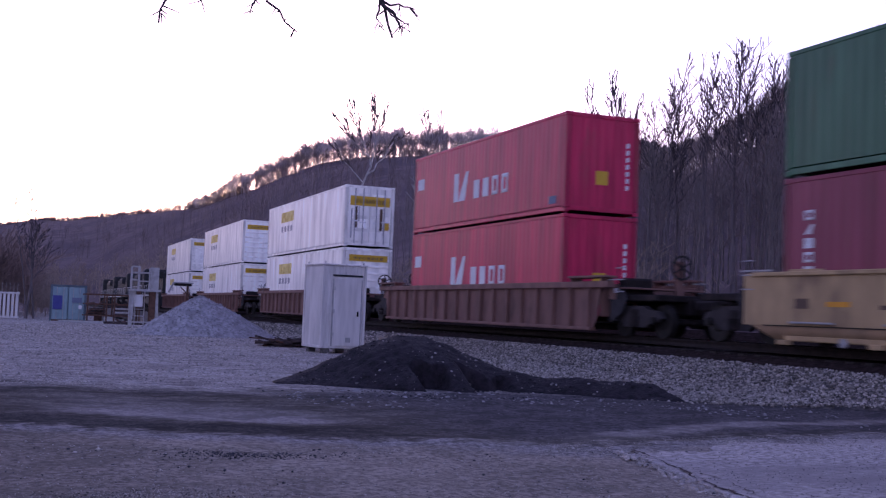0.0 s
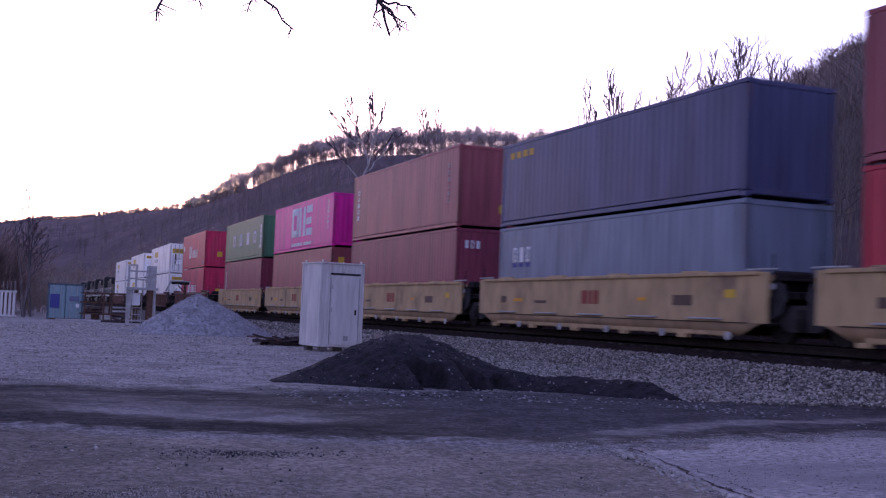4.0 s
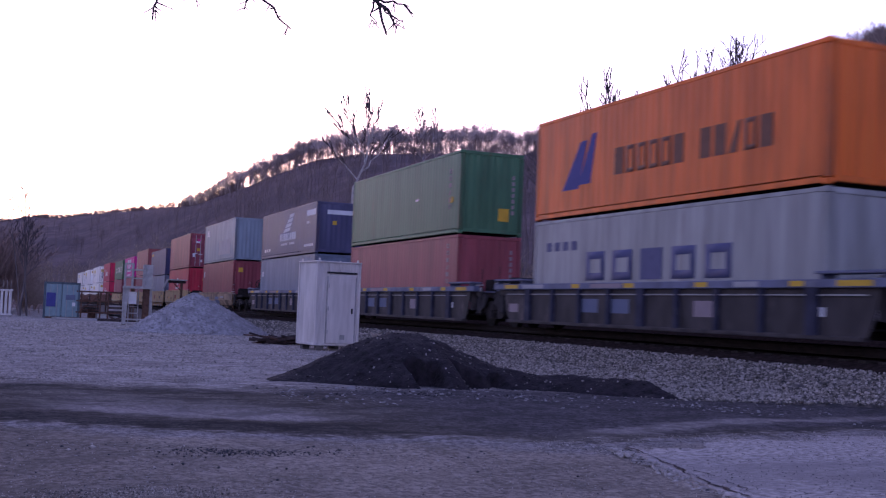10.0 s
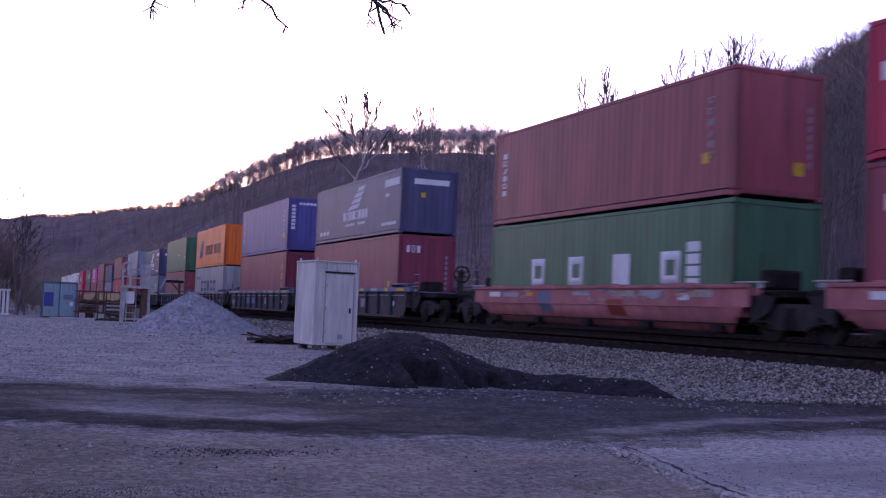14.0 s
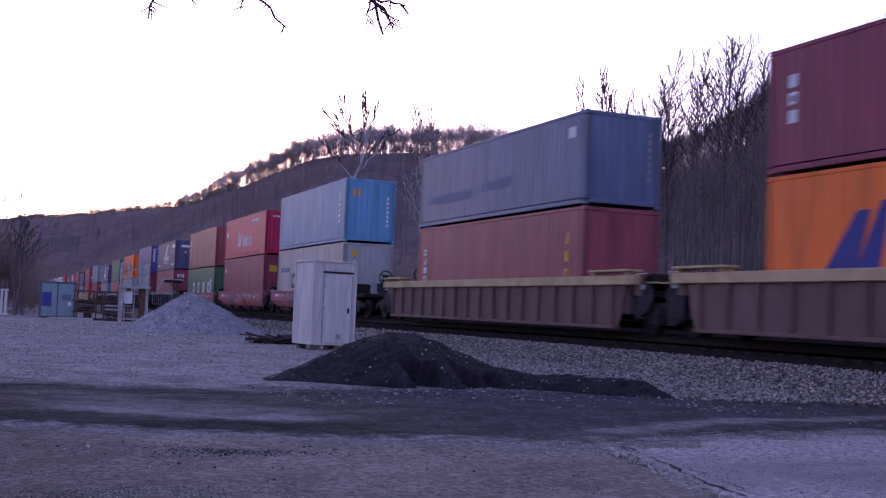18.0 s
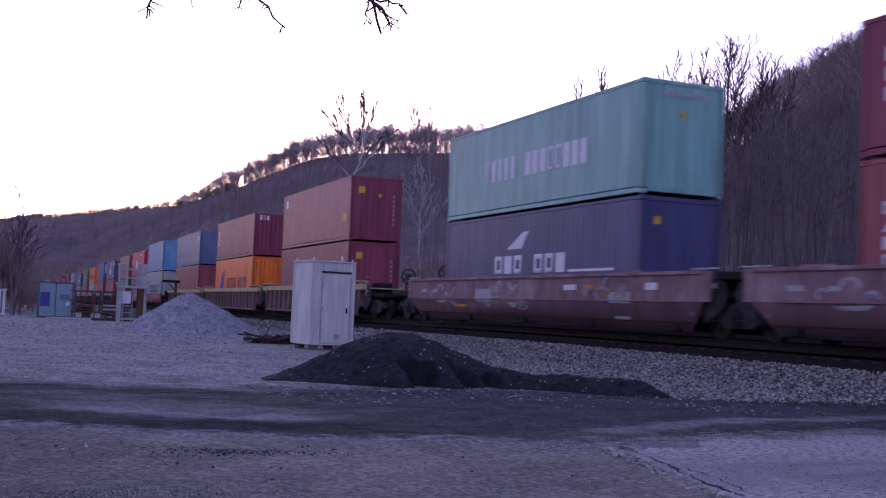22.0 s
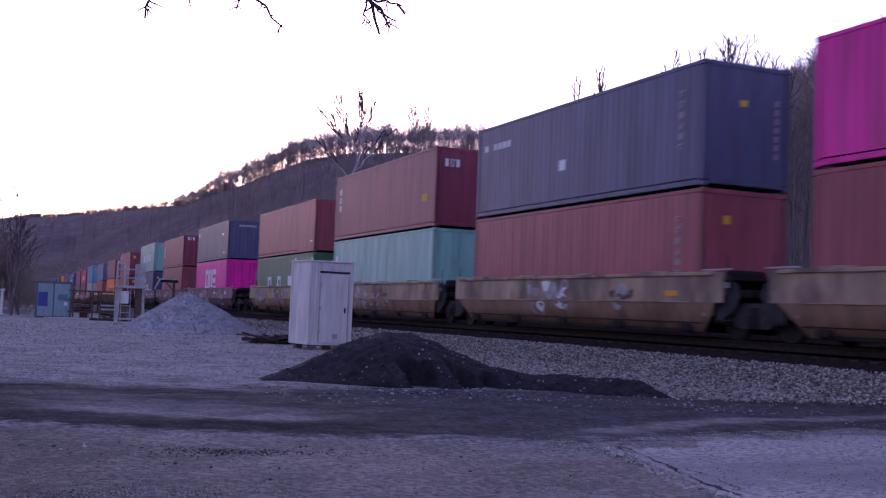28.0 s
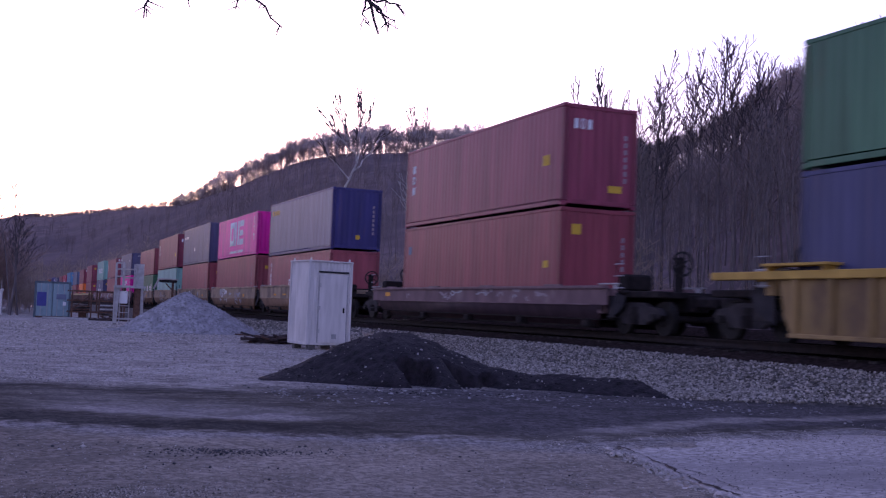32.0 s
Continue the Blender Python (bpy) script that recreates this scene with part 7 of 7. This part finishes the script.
sycamore(-56.7, 33.8, 0.17, ((0.1, -0.5), (0.0, 5.8), (-0.19, 8.4), (0.4, 9.9), (0.6, 12.6), (0.3, 14.8)),
         ((8.4, -0.2, -0.8, 5.2), (7.5, -0.25, -2.8, 2.4), (6.0, 0.0, -3.4, 3.2), (8.4, -0.2, -2.3, 2.5), (6.2, 0.0, 1.5, 1.5), (7.7, -0.1, 1.5, 1.6), (10.4, 0.4, 1.2, 3.0)), 5, "pale-barked forking bare sycamore behind the track")
sycamore(-98.9, 32.3, 0.24, ((-1.0, -0.5), (-0.5, 12.6), (0.55, 15.0), (0.85, 17.4), (0.4, 20.4)),
         ((13.5, -0.2, -2.3, 2.7), (15.0, 0.5, -1.7, 4.9), (16.0, 0.3, -2.8, 2.8), (17.2, 0.8, 0.9, 2.9), (14.2, 0.2, 2.6, 3.6)), 8, "tall pale sycamore with forked bare limbs")

# woodland: a few bare trees repeated over the slopes


def unit_tree(seed, least, scale=1.0, **shape):
    """A bare tree of height one."""
    segs = limbs(seed, 12.0, tip=1, **shape)
    tall = max(q[1][2] for q in segs)
    segs = [(tuple(c / tall for c in a), tuple(c / tall for c in b), p * scale / tall, q * scale / tall, lv) for a, b, p, q, lv, _ in segs]
    return seg_mesh(segs, 3, least), seg_mesh([q for q in segs if q[4] < 3], 3, least * 1.4)


def unit_branchy(seed, least, **shape):
    """An upright bare tree of height one."""
    segs = branchy(seed, 10.0, coarse=True, **shape)
    tall = max(q[1][2] for q in segs)
    segs = [(tuple(c / tall for c in a), tuple(c / tall for c in b), p / tall, q / tall, lv) for a, b, p, q, lv, _ in segs]
    return seg_mesh(segs, 3, least), seg_mesh([q for q in segs if q[4] < 3], 3, least)


KINDS = [unit_branchy(100 + k, 0.0020, clear=0.35, width=0.17, count=12, girth=0.010) for k in range(8)]
THIN = [unit_branchy(200 + k, 0.0020, clear=0.5, width=0.11, count=8, girth=0.008, rise=1.2) for k in range(8)]
SPREADING = [unit_branchy(250 + k, 0.0020, clear=0.22, width=0.30, count=13, girth=0.010, rise=0.5) for k in range(8)]
CROWNS = [unit_branchy(300 + k, 0.0040, clear=0.36, width=0.26, count=26, girth=0.015, rise=0.85) for k in range(10)]
BUSHES = [unit_tree(500 + k, 0.0022, 1.0, spread=0.6, depth=3, lean=0.08, forks=(1, 3), girth=0.008, up=0.9, first=0.1, shrink=0.66) for k in range(8)]
TUFTS = [unit_branchy(400 + k, 0.018, clear=0.1, width=0.32, count=14, girth=0.012, rise=0.7) for k in range(8)]


def plant(name, x, y, tall, seed, material, label, category, fine=True, wide=1.0, kinds=KINDS, sink=0.0):
    """Bare trees of the heights given, in one mesh."""
    rng = np.random.default_rng(seed)
    vs, fs, base = [], [], 0
    z = land(x, y) - sink
    for i in range(len(x)):
        v, f = kinds[rng.integers(len(kinds))][0 if fine else 1]
        a, k = rng.uniform(0, 2 * np.pi), tall[i]
        c, s = np.cos(a) * k * wide, np.sin(a) * k * wide
        vs.append(np.stack([v[:, 0] * c - v[:, 1] * s + x[i], v[:, 0] * s + v[:, 1] * c + y[i], v[:, 2] * k + z[i]], -1))
        fs.append(f + base)
        base += len(v)
    return tagged(new(name, mesh_from(name, np.concatenate(vs), np.concatenate(fs), material)), label, category, kind="stuff")


def wood(name, count, az0, az1, s0, s1, seed, label, fine=True, tall=(9, 15), wide=1.0, kinds=KINDS, crest=(0.93, 1.03), material=None, sink=0.0):
    """Trees spread over the slope between two bearings and two shares of the way up."""
    rng = np.random.default_rng(seed)
    az = rng.uniform(az0, az1, count)
    d = np.interp(az, AZ, RIDGE)
    foot = np.minimum(330, 27 / np.maximum(0.05, np.cos(np.radians(az))))
    r = foot + (d - foot) * rng.uniform(s0, s1, count)
    x, y = -r * np.sin(np.radians(az)), r * np.cos(np.radians(az))
    # young growth near the foot, full height towards the crest
    room = r * np.tan(np.radians(np.interp(az, AZ, CREST) * rng.uniform(*crest, count))) + 1.2 - land(x, y)
    h = np.minimum(rng.uniform(*tall, count), np.maximum(room, 2.5))
    return plant(name, x, y, h, seed, material or WOODS, label, "woodland", fine, wide, kinds, sink)


wood("hillside_woods", 90, 43, 57, 0.01, 0.2, 51, "slim dark trunks at the foot of the steep near hillside", tall=(6, 10), kinds=THIN, wide=0.9, material=GREY_BARK)
wood("hillside_woods", 110, 43, 57, 0.15, 0.5, 67, "slim bare trunks on the steep near hillside", tall=(7, 12), kinds=THIN, wide=0.9)
wood("hillside_woods", 160, 43, 57, 0.05, 0.6, 68, "crooked spreading bare trees on the steep near hillside", tall=(4, 9), kinds=SPREADING, wide=1.3)
wood("hillside_woods", 170, 43, 57, 0.4, 1.0, 60, "slim bare trunks on the steep near hillside", tall=(8, 12), kinds=THIN)
wood("hillside_woods", 300, 43, 57, 0.1, 0.95, 50, "dense bare woodland on the steep near hillside", tall=(7, 12), kinds=SPREADING, wide=1.1)
wood("hillside_woods", 240, 43, 58, 0.90, 1.01, 57, "fine bare crowns along the near hilltop", tall=(7, 11), kinds=CROWNS, crest=(0.99, 1.05))
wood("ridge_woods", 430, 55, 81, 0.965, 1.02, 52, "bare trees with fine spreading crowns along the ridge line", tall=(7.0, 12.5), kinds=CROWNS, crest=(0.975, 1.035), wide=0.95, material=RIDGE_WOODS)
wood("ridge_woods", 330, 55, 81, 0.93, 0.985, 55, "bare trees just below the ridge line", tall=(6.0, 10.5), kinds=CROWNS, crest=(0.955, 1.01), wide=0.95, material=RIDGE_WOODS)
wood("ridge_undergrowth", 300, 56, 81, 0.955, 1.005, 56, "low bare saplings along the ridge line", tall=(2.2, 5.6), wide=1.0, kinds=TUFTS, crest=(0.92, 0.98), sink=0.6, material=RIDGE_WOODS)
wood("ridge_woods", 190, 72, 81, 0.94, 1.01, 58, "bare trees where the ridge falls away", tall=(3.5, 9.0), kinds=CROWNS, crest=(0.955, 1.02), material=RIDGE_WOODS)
wood("far_ridge_woods", 420, 78, 93, 0.97, 1.0, 53, "low bare trees along the far ridge line", tall=(2.4, 5.5), wide=1.6, kinds=TUFTS, crest=(0.97, 1.04), sink=1.9)
wood("slope_woods", 1500, 58, 93, 0.3, 0.97, 54, "bare woodland on the far slope", True, (5, 8), material=FAR_WOODS, kinds=KINDS, wide=1.2)
wood("slope_woods", 260, 56, 75, 0.02, 0.32, 65, "slim bare trunks low on the far slope", True, (6, 10), material=FAR_WOODS, kinds=THIN, wide=0.9)
wood("slope_foot_brush", 300, 79, 92, 0.0, 0.12, 64, "olive-brown leafless brush at the foot of the far slope", True, (5, 11), material=BRUSH, kinds=KINDS, wide=1.5)


def thicket(name, x0, x1, y0, y1, count, height, seed, label, material=BRUSH):
    rng = np.random.default_rng(seed)
    return plant(name, rng.uniform(x0, x1, count), rng.uniform(y0, y1, count), height * rng.uniform(0.5, 1.2, count), seed, material, label, "thicket", True, 1.6, BUSHES)


thicket("roadside_thicket", -130, -94, -9, 1.8, 400, 6.6, 61, "dense dark brown leafless thicket beside the yard", THICKET)
thicket("yard_end_brush", -150, -98, 3.0, 6.0, 60, 3.2, 63, "low brown leafless brush at the end of the yard")
thicket("trackside_thicket", -130, -40, 24, 34, 80, 4.0, 62, "brown leafless brush behind the track")


def overhanging_tree():
    """A tree beside the camera whose drooping limbs hang over the yard."""
    root = tagged(new("overhanging_tree"), "bare tree with dark drooping branches over the yard", "tree")
    r = random.Random(3)
    trunk = [((0, 0, -0.3), (0.1, 0.1, 2.5), 0.26, 0.22, 0), ((0.1, 0.1, 2.5), (-0.2, 0.6, 4.6), 0.22, 0.17, 0), ((-0.2, 0.6, 4.6), (0.2, 0.5, 8.0), 0.17, 0.06, 0)]
    o = Vector((-4.5, -5.0, 0))
    segs, fine = [], []

    def path(points, r0, r1, store, wob=0.05):
        pts = [Vector(p) for p in points]
        full = []
        for p, q in zip(pts, pts[1:]):
            for k in range(3):
                full.append(p.lerp(q, k / 3) + Vector((r.gauss(0, wob), r.gauss(0, wob), r.gauss(0, wob))))
        full.append(pts[-1])
        n = len(full) - 1
        for k in range(n):
            store.append((full[k][:], full[k + 1][:], r0 + (r1 - r0) * k / n, r0 + (r1 - r0) * (k + 1) / n, 1))

    start = o + Vector((-0.2, 0.6, 4.6))
    path([start, (-6.3, -2.0, 5.6), (-8.1, 0.6, 5.2), (-8.4, 1.15, 4.5)], 0.12, 0.03, segs)
    path([start, (-5.9, -1.4, 6.0), (-7.9, 1.3, 5.5), (-8.2, 2.2, 4.9), (-8.05, 2.7, 4.3)], 0.13, 0.035, segs)
    tips = [((-8.4, 1.15, 4.5), (-8.43, 1.09, 3.55), (-8.44, 1.05, 3.33), 0.013), ((-8.4, 1.15, 4.5), (-8.40, 1.29, 3.7), (-8.38, 1.38, 3.45), 0.007),
            ((-8.2, 1.9, 4.7), (-8.3, 1.78, 3.62), (-8.32, 1.72, 3.47), 0.010), ((-8.2, 1.9, 4.7), (-8.30, 1.86, 3.6), (-8.25, 2.08, 3.36), 0.012),
            ((-8.05, 2.7, 4.3), (-8.06, 2.69, 3.68), (-8.03, 2.8, 3.36), 0.017), ((-8.06, 2.69, 3.66), (-8.02, 2.84, 3.5), (-8.0, 2.87, 3.42), 0.012), ((-8.06, 2.69, 3.66), (-8.0, 2.82, 3.62), (-7.98, 2.96, 3.6), 0.010),
            ((-8.05, 2.72, 3.6), (-8.0, 2.82, 3.5), (-7.98, 2.92, 3.48), 0.008), ((-8.06, 2.69, 3.62), (-8.06, 2.67, 3.5), (-8.05, 2.70, 3.44), 0.007)]
    for a, b, c, rad in tips:
        here = []
        path([a, b, c], rad * 1.25, rad * 0.5, here, 0.012)
        fine.append(here)
        for _ in range(5):
            k = r.uniform(0.1, 1.0)
            p = Vector(b).lerp(Vector(c), k)
            q = p + Vector((r.gauss(0, 0.03), r.gauss(0, 0.06), -r.uniform(0.0, 0.1)))
            here.append((p[:], q[:], rad * 0.5, 0.0028, 2))
    tr = [((Vector(a) + o)[:], (Vector(b) + o)[:], p, q, 0) for a, b, p, q, _ in trunk]
    v, f = seg_mesh(tr, 12)
    piece("trunk", mesh_from("trunk", v, f, None, True), BARK, root)
    v, f = seg_mesh(segs, 7)
    half = len(segs) * 9 // 21
    for chain in (segs[:half], segs[half:]):
        v, f = seg_mesh(chain, 7)
        piece("limb", mesh_from("limb", v, f, None, True), BARK, root)
    for twig in fine:
        v, f = seg_mesh(twig, 5)
        piece("branchlet", mesh_from("branchlet", v, f), TWIG, root, label="thin drooping dark twig")


overhanging_tree()


# ---------------------------------------------------------------- movement


def motions():
    times = range(0, 33, 2)
    for thing, s, z in MOVING:
        walk(thing, [(t, train_pose(s, z, t)) for t in times])


motions()
